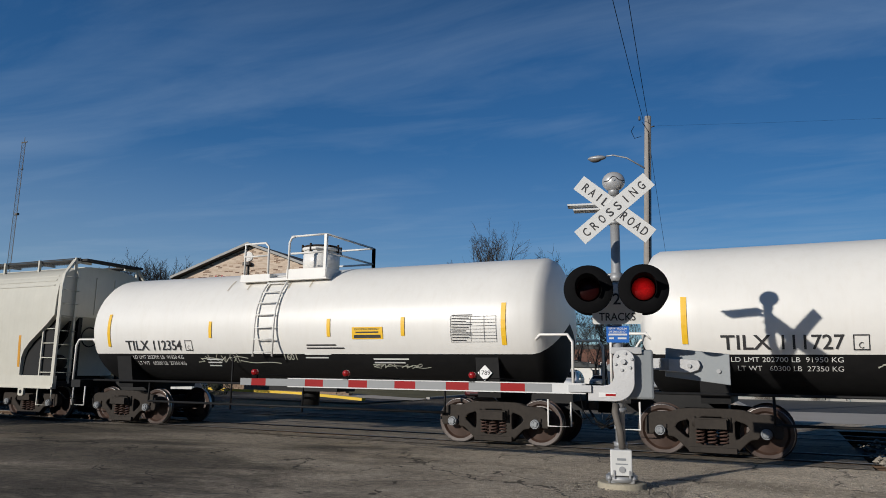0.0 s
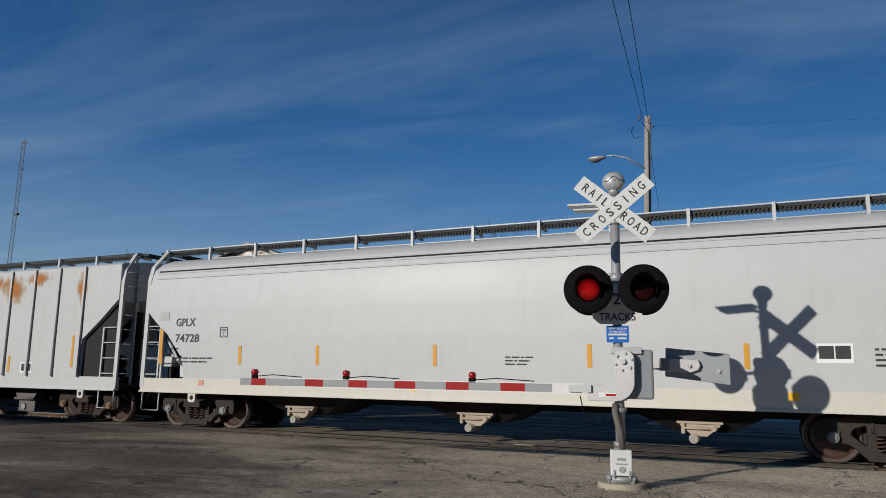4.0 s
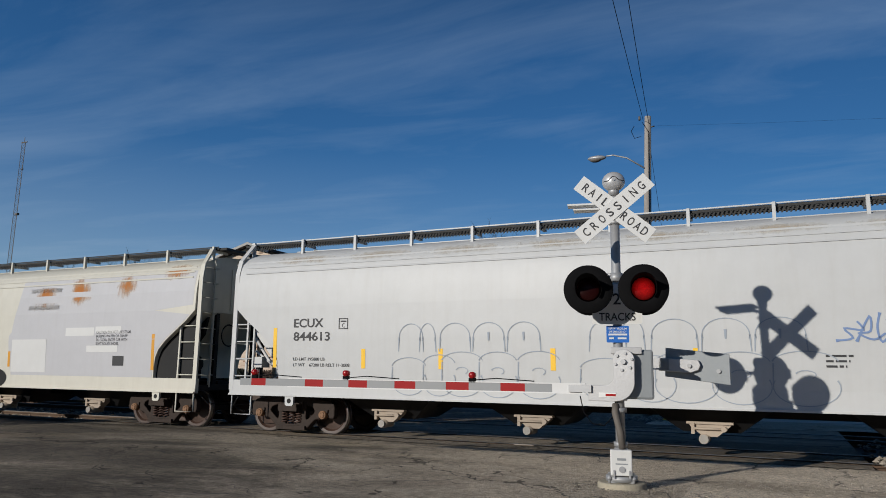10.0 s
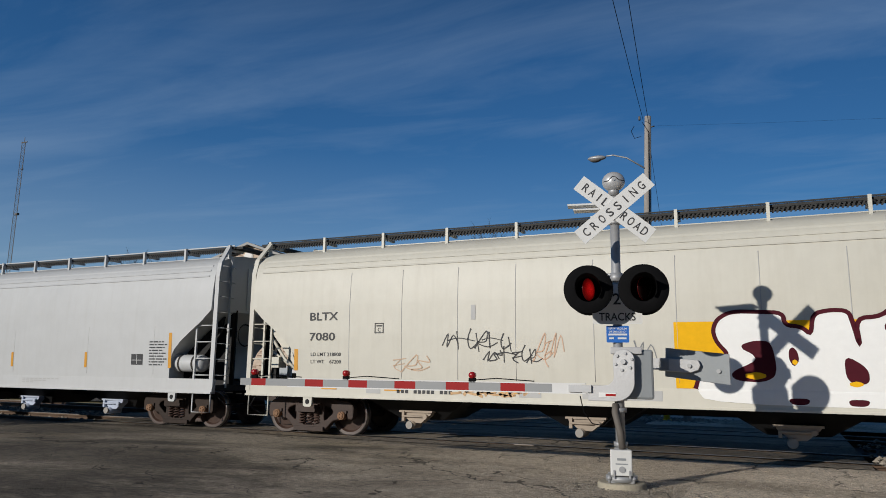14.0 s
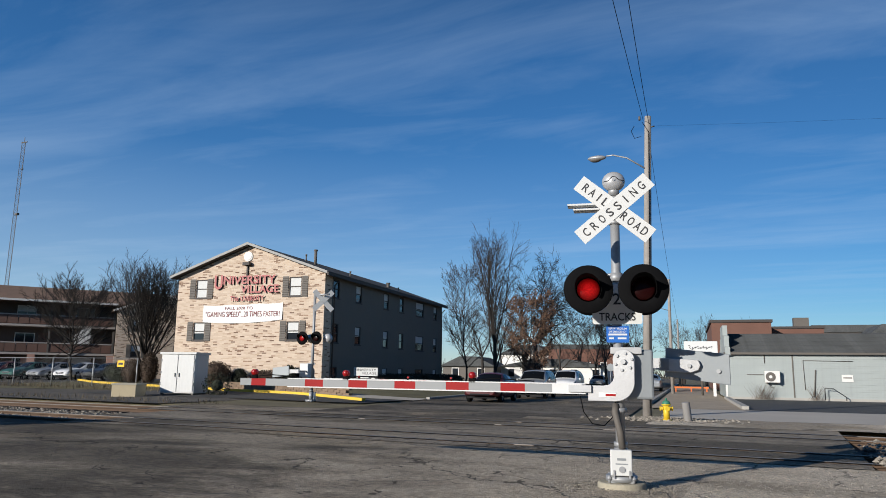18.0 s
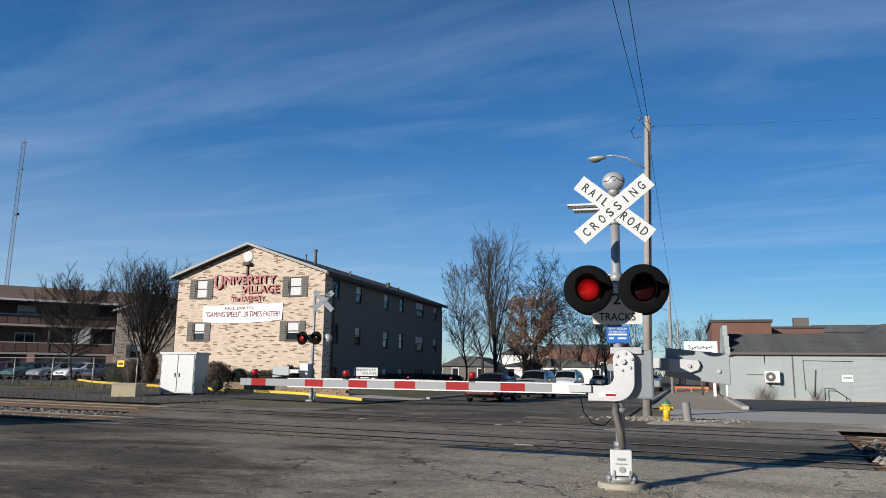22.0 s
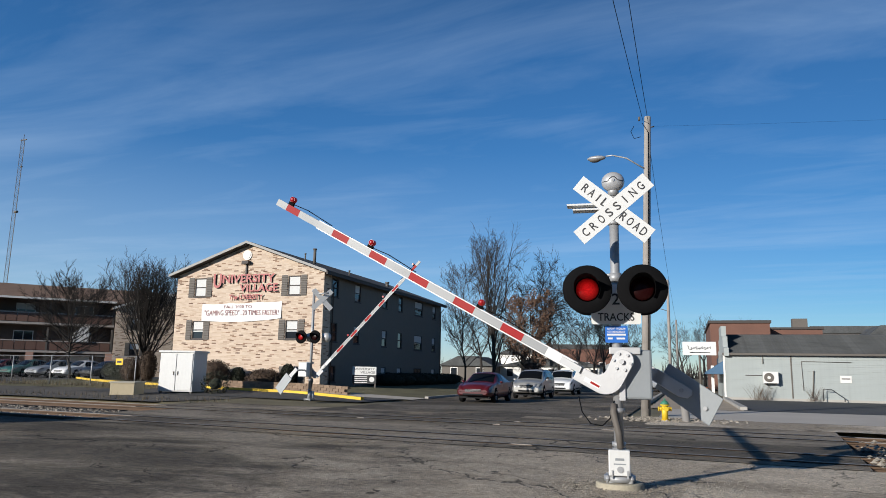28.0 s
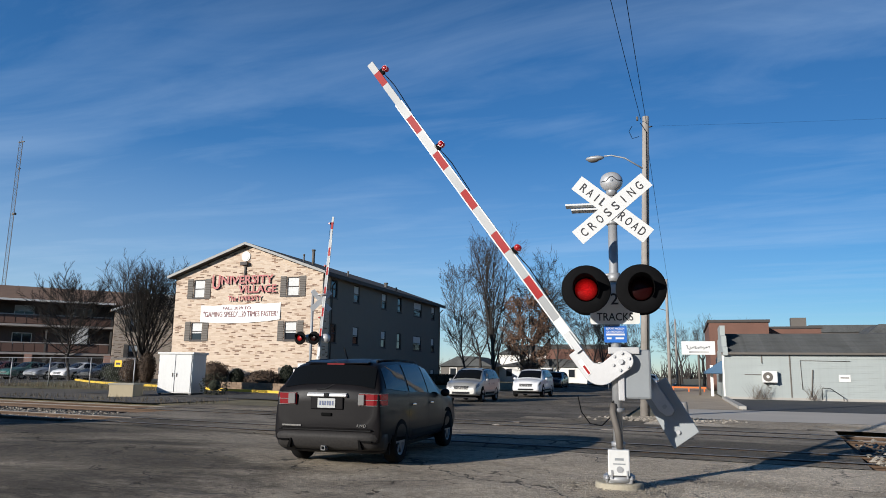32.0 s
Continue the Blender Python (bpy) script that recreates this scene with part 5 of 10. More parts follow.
# two tank cars lead
def tank_car(s_mid, number, label, front=True):
    half = 6.55
    car = thing("tank_car", pose(s_mid, TRACK_Y, 0), label, "tank car", "cars of the freight train")
    car["s"] = s_mid
    r, zc = 1.42, 2.5
    prof = [(-half, 0.02)] + [(-half + 0.42 * (1 - math.cos(a)), r * math.sin(a)) for a in (0.25, 0.5, 0.75, 1.0, 1.25, 1.571)]
    full = prof + [(x, r) for x in steps(-half + 1.2, half - 1.2, 1.2)] + [(-x, q) for x, q in reversed(prof)]
    n = 48
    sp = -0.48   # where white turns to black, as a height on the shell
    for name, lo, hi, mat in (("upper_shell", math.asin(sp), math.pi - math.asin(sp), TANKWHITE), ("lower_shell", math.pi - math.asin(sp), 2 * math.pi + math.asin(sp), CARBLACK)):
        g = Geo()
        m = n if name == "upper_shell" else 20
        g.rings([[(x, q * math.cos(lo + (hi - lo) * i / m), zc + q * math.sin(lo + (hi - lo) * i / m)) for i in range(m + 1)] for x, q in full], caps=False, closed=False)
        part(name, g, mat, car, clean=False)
    put = lambda x, z: (x, -math.sqrt(max(0.0, r * r - (z - zc) ** 2)) - 0.016, z)
    # platform with rails round the dome, ladder
    dx = 0.12
    part("dome", Geo().cyl((dx, 0, zc + r - 0.05), (dx, 0, zc + r + 0.52), 0.46, None, 28).cyl((dx, 0, zc + r + 0.5), (dx, 0, zc + r + 0.57), 0.5, None, 28), TANKWHITE, car)
    part("dome_lid", Geo().cyl((dx, 0, zc + r + 0.57), (dx, 0, zc + r + 0.63), 0.46, None, 24), IRON, car)
    for k in range(8):
        a = k * math.pi / 4
        x, y = dx + 0.49 * math.cos(a), 0.49 * math.sin(a)
        part("lid_bolt", Geo().cyl((x, y, zc + r + 0.42), (x, y, zc + r + 0.66), 0.03, None, 6), IRON, car)
    part("platform", Geo().box(-0.1, 1.05, -1.12, -0.5, zc + r - 0.34, zc + r - 0.08).box(-0.1, 1.05, 0.5, 1.12, zc + r - 0.34, zc + r - 0.08).box(0.75, 1.05, -0.5, 0.5, zc + r - 0.34, zc + r - 0.08), TANKWHITE, car)
    part("step_platform", Geo().box(-1.5, -0.6, -1.12, -0.5, zc + r - 0.34, zc + r - 0.16).box(-0.6, -0.1, -1.12, -0.85, zc + r - 0.34, zc + r - 0.27), TANKWHITE, car)
    zt, zm, zb = zc + r + 0.72, zc + r + 0.3, zc + r - 0.3
    for pts in ([(0.0, -1.1), (1.0, -1.1)], [(-0.1, 1.1), (1.0, 1.1)], [(1.0, -1.1), (1.0, 1.1)]):
        rail = Geo()
        for z in (zt, zm):
            rail.tube([(x, y, z) for x, y in pts], 0.026, 6)
        rail.bar((*pts[-1], zb), (*pts[-1], zt), 0.07)
        part("platform_rail", rail, TANKWHITE, car)
    part("rail_post", Geo().tube([(-0.06, -1.1, zb), (-0.06, -1.1, zt - 0.15), (0.0, -1.1, zt - 0.03), (0.12, -1.1, zt)], 0.03, 6), TANKWHITE, car)
    part("rail_post", Geo().tube([(-0.1, 1.1, zb), (-0.1, 1.1, zt)], 0.03, 6), TANKWHITE, car)
    part("step_rail", Geo().tube([(-1.42, -1.08, zb), (-1.42, -1.08, zt - 0.1), (-0.8, -1.08, zt - 0.1), (-0.7, -1.08, zt - 0.2), (-0.68, -1.08, zb)], 0.03, 6).tube([(-1.42, -1.08, zm), (-0.7, -1.08, zm)], 0.022, 6), TANKWHITE, car)
    for x in (-0.66, -0.1):
        part("ladder_stile", Geo().tube([(x, -(r + 0.08) * math.cos(a), zc + (r + 0.08) * math.sin(a)) for a in (1.0, 0.8, 0.55, 0.25, 0.0)] + [(x, -r - 0.08, 1.75)], 0.025, 6), TANKWHITE, car)
    for k in range(8):
        a = 0.95 - k * 0.2
        y, z = (-(r + 0.08) * math.cos(a), zc + (r + 0.08) * math.sin(a)) if a > -0.2 else (-r - 0.08, zc - 0.35 - (k - 6) * 0.3)
        part("rung", Geo().cyl((-0.66, y, z), (-0.1, y, z), 0.018, None, 6), TANKWHITE, car)
    for s in (-1, 1):
        part("end_sill", Geo().box(min(s * 5.0, s * 6.95), max(s * 5.0, s * 6.95), -0.3, 0.3, 0.72, 1.12).box(min(s * 6.6, s * 6.95), max(s * 6.6, s * 6.95), -1.35, 1.35, 0.92, 1.12), CARBLACK, car)
        part("saddle", Geo().prism([(-1.1, 0.95), (1.1, 0.95), (1.25, 1.75), (-1.25, 1.75)], s * 4.9, s * 5.4, "x"), CARBLACK, car)
        g = Geo()
        for y in (-1.3, 1.3):
            g.tube([(s * 6.95, y, 1.1), (s * 6.95, y, 2.05), (s * 6.85, y, 2.2), (s * 6.3, y, 2.2), (s * 6.2, y, 2.1)], 0.03, 6)
            g.tube([(s * 6.45, y, 0.95), (s * 6.45, y, 0.45), (s * 6.9, y, 0.45), (s * 6.9, y, 0.95)], 0.02, 6)
        part("end_handrail", g, TANKWHITE, car)
        add_truck(car, s * 5.24, GREYIRON, CAPSTEEL)
    part("walk_pipe", Geo().tube([(-6.2, -1.25, 1.12), (6.2, -1.25, 1.12)], 0.03, 6).tube([(-4.2, -1.2, 0.62), (4.2, -1.2, 0.62)], 0.03, 6).tube([(-4.2, -1.2, 0.62), (-4.2, -1.2, 1.1)], 0.025, 6).tube([(4.2, -1.2, 0.62), (4.2, -1.2, 1.1)], 0.025, 6).tube([(0.6, -1.2, 0.5), (0.6, -1.2, 1.2)], 0.025, 6).tube([(-1.5, -1.2, 0.5), (-1.5, -1.2, 1.8)], 0.025, 6), CARBLACK, car)
    part("bottom_outlet", Geo().cyl((0, 0, 0.6), (0, 0, 1.2), 0.2, None, 14).box(-1.0, 1.0, -0.4, 0.4, 0.95, 1.15), CARBLACK, car)
    add_couplers(car, 6.95)
    g = Geo(); writing(g, "TILX", -5.0, 1.9, 0.25, 0.82, put, 0.01); writing(g, number, -4.02, 1.9, 0.25, 0.95, put, 0.01)
    decal(car, "reporting_mark", g, INK)
    g = Geo(); writing(g, "LD LMT 202700 LB  91950 KG", -4.85, 1.69, 0.085, 1.75, put); writing(g, "LT WT   60300 LB  27350 KG", -4.75, 1.54, 0.085, 1.65, put)
    for dx, z, w, rows in ((4.2, 1.52, 0.55, 3), (9.0, 1.62, 1.1, 2), (7.2, 1.72, 0.9, 2)):
        for k in range(rows):
            strip(g, -half + dx, -half + dx + w * (0.7 + 0.1 * (k % 3)), z + k * 0.075, z + k * 0.075 + 0.03, put, 1, 1)
    decal(car, "white_stencils", g, WHITEINK)
    g = Geo()
    for a, b, c, d in ((0, 0.3, 0, 0.02), (0, 0.3, 0.28, 0.3), (0, 0.02, 0, 0.3), (0.28, 0.3, 0, 0.3)):
        strip(g, -2.95 + a * 0.8, -2.95 + b * 0.8, 1.89 + c * 0.85, 1.89 + d * 0.85, put, 1, 1)
    writing(g, "C", -2.87, 1.92, 0.1, 0.07, put)
    decal(car, "plate_stencil", g, INK)
    for x, z0, z1, w in ((-5.65, 2.0, 2.85, 0.1), (-2.14, 2.2, 2.6, 0.09), (1.33, 2.2, 2.6, 0.09), (3.23, 2.2, 2.6, 0.09), (5.52, 2.0, 2.85, 0.1)):
        decal(car, "reflector_strip", strip(Geo(), x, x + w, z0, z1, put, 1, 5), YELLOW)
    # emergency notice with a barred number, data table
    decal(car, "emergency_notice", strip(Geo(), 2.0, 2.78, 2.14, 2.4, put, 1, 3), YELLOW, "yellow emergency notice")
    p2 = lambda x, z: (x, put(x, z)[1] - 0.004, z)
    g = Geo(); strip(g, 2.05, 2.73, 2.16, 2.23, p2, 1, 1); strip(g, 2.1, 2.68, 2.27, 2.3, p2, 1, 1); writing(g, "FOR CHEMICAL EMERGENCY", 2.07, 2.33, 0.045, 0.64, p2)
    decal(car, "notice_text", g, INK)
    g = Geo()
    for k in range(9):
        strip(g, 4.4, 5.42, 2.06 + k * 0.065, 2.066 + k * 0.065, put, 1, 1)
        strip(g, 4.43, 4.75 + 0.07 * (k % 3), 2.085 + k * 0.065, 2.103 + k * 0.065, put, 1, 1)
    for x in (4.4, 4.85, 5.15, 5.41):
        strip(g, x, x + 0.008, 2.06, 2.59, put, 1, 2)
    for k in range(2):
        strip(g, 0.75, 1.75 - 0.2 * k, 1.93 + k * 0.07, 1.96 + k * 0.07, put, 1, 1)
    decal(car, "data_table", g, INK)
    g = Geo().prism([(5.1, 1.28), (5.26, 1.44), (5.1, 1.6), (4.94, 1.44)], -r * 0.85, -r * 0.85 - 0.02, "y")
    part("hazard_placard", g, WHITE, car)
    g = Geo(); writing(g, "1789", 4.98, 1.4, 0.09, 0.24, lambda a, b: (a, -r * 0.85 - 0.026, b))
    part("placard_number", g, INK, car)
    # scrawls along the black
    g = Geo()
    scrawl(g, -2.6, -1.2, 1.62, 1.78, int(number) % 50, 0.016, put, 6)
    ribbon(g, rounded([(-1.3, 1.66), (-0.9, 1.6), (-0.4, 1.63), (-0.1, 1.6)], False), 0.018, put)
    scrawl(g, 2.3, 3.6, 1.52, 1.62, int(number) % 50 + 3, 0.014, put, 5)
    writing(g, "1601", 0.05, 1.68, 0.14, 0.35, put)
    decal(car, "scrawl", g, shade("chalk_scrawl", (0.5, 0.5, 0.42), 0.8))
    # short thin tan streaks below the platform
    g = Geo()
    for k in range(5):
        x = -1.9 + k * 0.62
        strip(g, x, x + 0.03, zc + r * 0.62, zc + r * 0.82, put, 1, 4)
    decal(car, "water_mark", g, shade("water_mark", (0.6, 0.53, 0.42), 0.6))
    return car


# quick spray-can flourishes, each in a unit square
TAG_FORMS = [[[(0.0, 0.2), (0.35, 1.0), (0.4, 0.1), (0.8, 0.9), (1.3, 0.3)]], [[(-0.4, 0.5), (0.3, 0.65), (1.4, 0.45)], [(0.1, 1.1), (0.4, -0.1)]], [[(0.0, 0.0), (0.6, 1.2), (0.7, 0.5), (0.1, 0.4), (0.9, 0.1), (1.5, 0.4)]],
             [[(0.3, 1.3), (0.2, 0.6), (0.5, 0.0), (1.0, 0.5)], [(0.7, 1.0), (1.1, -0.2)]], [[(-0.2, 0.1), (0.5, 0.25), (0.1, 0.8), (0.9, 0.7), (0.6, 1.2)]], [[(0.1, 0.9), (0.9, 1.05)], [(0.6, 1.0), (0.3, 0.3), (0.8, -0.1)], [(0.2, 0.4), (0.9, 0.6)]]]


def scrawl(g, x0, x1, z0, z1, seed, w, put, loops=5):
    """A quick spray tag: slanted loops, hooks and slashes that run into one another."""
    rnd = random.Random(seed)
    pitch, slant = (x1 - x0) / loops, rnd.uniform(0.1, 0.35)
    last = rnd.randrange(len(TAG_FORMS))
    for k in range(loops):
        last = (last + rnd.randint(1, len(TAG_FORMS) - 1)) % len(TAG_FORMS)
        wide, tall, sink = pitch * rnd.uniform(1.0, 1.5), (z1 - z0) * rnd.uniform(0.75, 1.15), (z1 - z0) * rnd.uniform(-0.1, 0.12)
        for st in TAG_FORMS[last]:
            pts = []
            for i in range(len(st) - 1):
                p, q, r, v = st[max(0, i - 1)], st[i], st[i + 1], st[min(len(st) - 1, i + 2)]
                for j in range(4):
                    t = j / 4
                    c = [0.5 * (2 * q[d] + (r[d] - p[d]) * t + (2 * p[d] - 5 * q[d] + 4 * r[d] - v[d]) * t * t + (3 * q[d] - p[d] - 3 * r[d] + v[d]) * t ** 3) for d in (0, 1)]
                    pts.append(c)
            pts.append(st[-1])
            ribbon(g, [(x0 + k * pitch + wide * (a + slant * b), z0 + sink + tall * b) for a, b in pts], w * rnd.uniform(0.75, 1.1), put)


def hand(g, strokes, mx, mz, w, put):
    for st in strokes:
        pts = []
        for (x0, z0), (x1, z1) in zip(st, st[1:]):
            pts += [(mx(x0 + (x1 - x0) * t / 3), mz(z0 + (z1 - z0) * t / 3)) for t in range(3)]
        pts.append((mx(st[-1][0]), mz(st[-1][1])))
        ribbon(g, pts, w, put)


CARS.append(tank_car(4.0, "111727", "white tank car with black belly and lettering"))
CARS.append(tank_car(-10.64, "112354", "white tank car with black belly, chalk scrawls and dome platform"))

c = hopper_car(-37.1, -18.1, CREAM, "round", "cream rounded covered hopper car with black end openings", 4, board=MESHWALK, cap=CAPSTEEL, truck_iron=GREYIRON)
h = 9.5
marks(c, h, "round", [("SHPX", 2.54, 0.22, 0.86), ("463877", 2.1, 0.22, 1.16)], -7.88, ((0.0, 1.56, 0.9, 0.06, 2), (5.4, 1.34, 0.5, 0.04, 2)))
plate_c(c, "round", -6.28, 2.34, 0.24)
strips(c, "round", (-8.22, 8.03), 1.44, 2.32, 0.1)
strips(c, "round", (-5.58, -2.43, 1.87, 5.07), 1.48, 1.88)
decal(c, "paint_patch", strip(Geo(), 0.0, 0.5, 1.45, 1.66, on_side("round", 0.007)), PATCHGREY)
decal(c, "data_panel", strip(Geo(), 6.63, 7.19, 1.6, 1.89, on_side("round", 0.006)), WHITE)
g = Geo()
for k in range(9):
    strip(g, 6.67 + k * 0.055, 6.7 + k * 0.055, 1.63, 1.86, on_side("round", 0.01), 1, 1)
decal(c, "panel_bars", g, INK)
decal(c, "paint_patch", strip(Geo(), 4.64, 6.35, 1.3, 2.55, on_side("round", 0.004), 2, 5), shade("pale_cream_patch", (0.56, 0.55, 0.5), 0.55))
g = Geo()
for k in range(13):
    if k not in (3, 9):
        strip(g, -4.9 + k * 1.35 / 13, -4.9 + (k + 0.7) * 1.35 / 13, 1.0, 1.0 + 0.11, on_side("round", 0.005), 1, 1)
decal(c, "builder_mark", g, INK)
CARS.append(c)

c = hopper_car(-56.0, -38.15, PALEGREY, "round", "pale grey covered hopper car with dark roof line", 3, sill=CREAM, cap=CAPSTEEL, truck_iron=GREYIRON, outlet=TAN)
h = 8.925
marks(c, h, "round", [("GPLX", 2.48, 0.2, 0.63), ("74728", 2.09, 0.2, 0.77)], -7.8, ((0.0, 1.6, 1.4, 0.05, 2), (15.0, 1.62, 0.7, 0.05, 4), (12.3, 1.7, 0.55, 0.05, 2), (8.7, 1.6, 0.6, 0.04, 3)))
plate_c(c, "round", -6.38, 2.2, 0.24)
strips(c, "round", (-8.28, 7.97), 1.55, 2.42, 0.1)
strips(c, "round", (-5.75, -3.55, -0.64, 2.58, 5.3), 1.56, 2.0)
put = on_side("round", 0.006)
decal(c, "stencil_frame", strip(Geo(), 6.36, 6.9, 1.67, 1.99, put), WHITE)
for x in (6.4, 6.64):
    decal(c, "consolidated_stencil", strip(Geo(), x, x + 0.22, 1.74, 1.95, on_side("round", 0.01)), INK)
decal(c, "roof_line", strip(Geo(), -h + 0.3, h - 0.3, 3.86, 3.92, on_side("round", 0.012), 1, 1), CARBLACK)
for x, z, m in ((-7.0, 1.05, shade("pink_smear", (0.6, 0.3, 0.22), 0.8)), (-4.9, 1.08, YELLOW), (-1.2, 1.05, YELLOW), (5.9, 1.05, YELLOW)):
    decal(c, "small_label", strip(Geo(), x, x + 0.16, z, z + 0.13, put, 1, 1), m)
decal(c, "service_label", strip(Geo(), -8.35, -8.05, 2.62, 2.84, put), PATCHGREY)
CARS.append(c)

c = hopper_car(-75.7, -56.9, MIDGREY, "flat", "grey ribbed covered hopper car with rust patches under the roof", 4, board=MESHWALK, outlet=BOXGREY, cap=CAPRUST)
h = 9.4
rib = Geo().box(-0.035, 0.035, -1.62, -1.545, 1.2, 4.17).mesh("side_rib")
for x in [-8.07, -7.37, -6.45] + [-5.3 + 1.02 * k for k in range(14)]:
    part("side_rib", rib, MIDGREY, c, at=pose(x, 0, 0))
    part("side_rib", rib, MIDGREY, c, at=pose(x, 0, 0, 0, 0, 180))
    # each rib's narrow shadow, painted as a dark strip on its right
    decal(c, "rib_grime", strip(Geo(), x + 0.04, x + 0.065, 1.25, 4.12, on_side("flat", 0.004), 1, 4), IRON)
g = Geo(); put = on_side("flat", 0.01)
for x, t, z in ((-8.0, "EC", 2.48), (-7.24, "U", 2.48), (-6.95, "X", 2.48), (-7.99, "846", 1.99), (-7.24, "278", 1.99)):
    writing(g, t, x, z, 0.2, 0.18 * len(t), put, 0.008)
decal(c, "reporting_mark", g, INK)
for x in (-7.98, -7.3):
    decal(c, "paint_patch", strip(Geo(), x, x + 0.5, 2.42, 2.76, on_side("flat", 0.005)), WHITE)
strips(c, "flat", (-8.22, 7.7), 1.45, 2.3)
strips(c, "flat", (-5.0, -1.9, 0.5, 2.4, 5.1), 1.3, 1.75)
for k, (x, w, hh, zz) in enumerate(((-6.84, 0.4, 0.9, 4.0), (-6.2, 0.9, 0.4, 3.9), (-2.6, 0.6, 0.9, 4.05), (-1.5, 0.6, 0.8, 4.0), (-0.25, 0.35, 1.1, 4.05), (1.5, 0.9, 0.6, 4.0), (2.6, 0.8, 0.9, 4.05), (4.2, 0.7, 0.5, 4.05), (5.0, 0.9, 0.8, 4.05), (6.0, 0.9, 0.4, 4.0), (7.85, 0.35, 0.9, 4.05), (-4.6, 0.7, 0.5, 3.95), (0.7, 0.4, 0.4, 4.1))):
    rust_patch(c, "flat", x, zz, w * 1.1, hh, 100 + k)
decal(c, "stencil_panel", strip(Geo(), 5.62, 6.1, 1.28, 1.57, on_side("flat", 0.005)), WHITE)
for x in (5.67, 5.88):
    decal(c, "consolidated_stencil", strip(Geo(), x, x + 0.18, 1.33, 1.53, on_side("flat", 0.009)), INK)
decal(c, "stencil_panel", strip(Geo(), -6.4, -5.95, 1.22, 1.36, on_side("flat", 0.005)), WHITE)
decal(c, "paint_patch", strip(Geo(), -0.05, 0.85, 1.3, 2.3, on_side("flat", 0.004)), PATCHGREY)
CARS.append(c)

GRAF_GREY = shade("grey_spray_line", (0.22, 0.23, 0.24), 0.7)
GRAF_BLUE = shade("slate_spray_line", (0.3, 0.34, 0.39), 0.7)
c = hopper_car(-95.9, -76.8, PALEGREY, "round", "pale grey covered hopper car with thin outline graffiti", 4, outlet=REDOUT, cap=CAPRUST, truck_iron=RUSTIRON)
h = 9.55
marks(c, h, "round", [("MBLX", 2.38, 0.2, 0.78), ("53503", 1.95, 0.2, 0.82), ("LD LMT 221100 LB", 1.66, 0.075, 1.0), ("LT WT    64900 LB", 1.52, 0.075, 1.0)], -7.77, ((12.2, 1.62, 0.5, 0.05, 3),))
plate_c(c, "round", -6.5, 2.16, 0.22)
strips(c, "round", (-7.92, 7.78), 1.38, 2.26, 0.1, mat=YELLOW)
strips(c, "round", (-4.8, 4.72), 1.4, 1.82, mat=YELLOW)
strips(c, "round", (-1.35, 0.5, 1.84), 1.42, 1.82)
put = on_side("round", 0.009)
decal(c, "stencil_frame", strip(Geo(), 5.27, 5.75, 1.4, 1.72, on_side("round", 0.005)), WHITE)
for x in (5.31, 5.53):
    decal(c, "consolidated_stencil", strip(Geo(), x, x + 0.19, 1.46, 1.68, on_side("round", 0.009)), INK)
mx, mz = (lambda a: -2.79 + (a - 676) * 0.0074), (lambda b: 1.33 + (202 - b) * 0.00676)
g = Geo()
hand(g, [[(697, 60), (735, 72), (672, 202), (722, 200), (758, 130), (810, 180), (855, 205)], [(758, 130), (775, 80), (826, 77), (798, 112), (765, 108)], [(788, 132), (845, 105), (868, 62)],
         [(902, 72), (852, 190)], [(890, 168), (942, 78)], [(890, 168), (1003, 185), (944, 100), (1034, 97), (1010, 135)], [(1080, 58), (1018, 150)], [(1100, 105), (1045, 192)], [(1060, 70), (1080, 130), (1092, 185)],
         [(1118, 75), (1165, 78), (1128, 150), (1140, 190)], [(1197, 60), (1150, 150)], [(1253, 55), (1190, 190)], [(1228, 120), (1250, 195)], [(1330, 60), (1285, 75), (1262, 110), (1305, 118), (1332, 62)], [(1262, 110), (1290, 165), (1350, 200)],
         [(1280, 140), (1340, 180), (1400, 192), (1445, 170), (1455, 140), (1412, 158)], [(1412, 158), (1450, 120), (1500, 125), (1512, 165), (1490, 215)]], mx, mz, 0.018, put)
scrawl(g, 2.45, 3.3, 2.05, 2.28, 12, 0.022, put, 5)
decal(c, "outline_graffiti", g, GRAF_GREY)
g = Geo(); scrawl(g, -6.6, -5.6, 1.42, 1.85, 8, 0.035, put, 6); scrawl(g, -6.3, -5.8, 1.85, 2.15, 9, 0.03, put, 2); scrawl(g, -6.2, -5.6, 1.22, 1.36, 3, 0.03, put, 2)
decal(c, "tag_scrawl", g, INK)
CARS.append(c)

c = hopper_car(-114.9, -97.0, PALEGREY, "round", "pale grey covered hopper car with faint bubble graffiti", 4, cap=CAPRUST, truck_iron=IRON, outlet=TAN)
h = 8.95
marks(c, h, "round", [("ECUX", 2.4, 0.2, 0.8), ("844613", 2.1, 0.2, 0.98), ("LD LMT 195800 LB", 1.66, 0.07, 0.85), ("LT WT    67200 LB RELT 11-2008", 1.53, 0.07, 1.5)], -7.13, ((10.7, 1.6, 0.4, 0.05, 3), (13.15, 2.24, 0.5, 0.045, 2), (13.15, 2.48, 0.5, 0.045, 2)))
plate_c(c, "round", -5.92, 2.35, 0.24)
strips(c, "round", (-7.65, 7.25), 1.5, 2.4, 0.1, mat=YELLOW)
strips(c, "round", (-5.28, -3.43, -1.05, 1.55, 4.55), 1.5, 1.92, 0.1, mat=YELLOW)
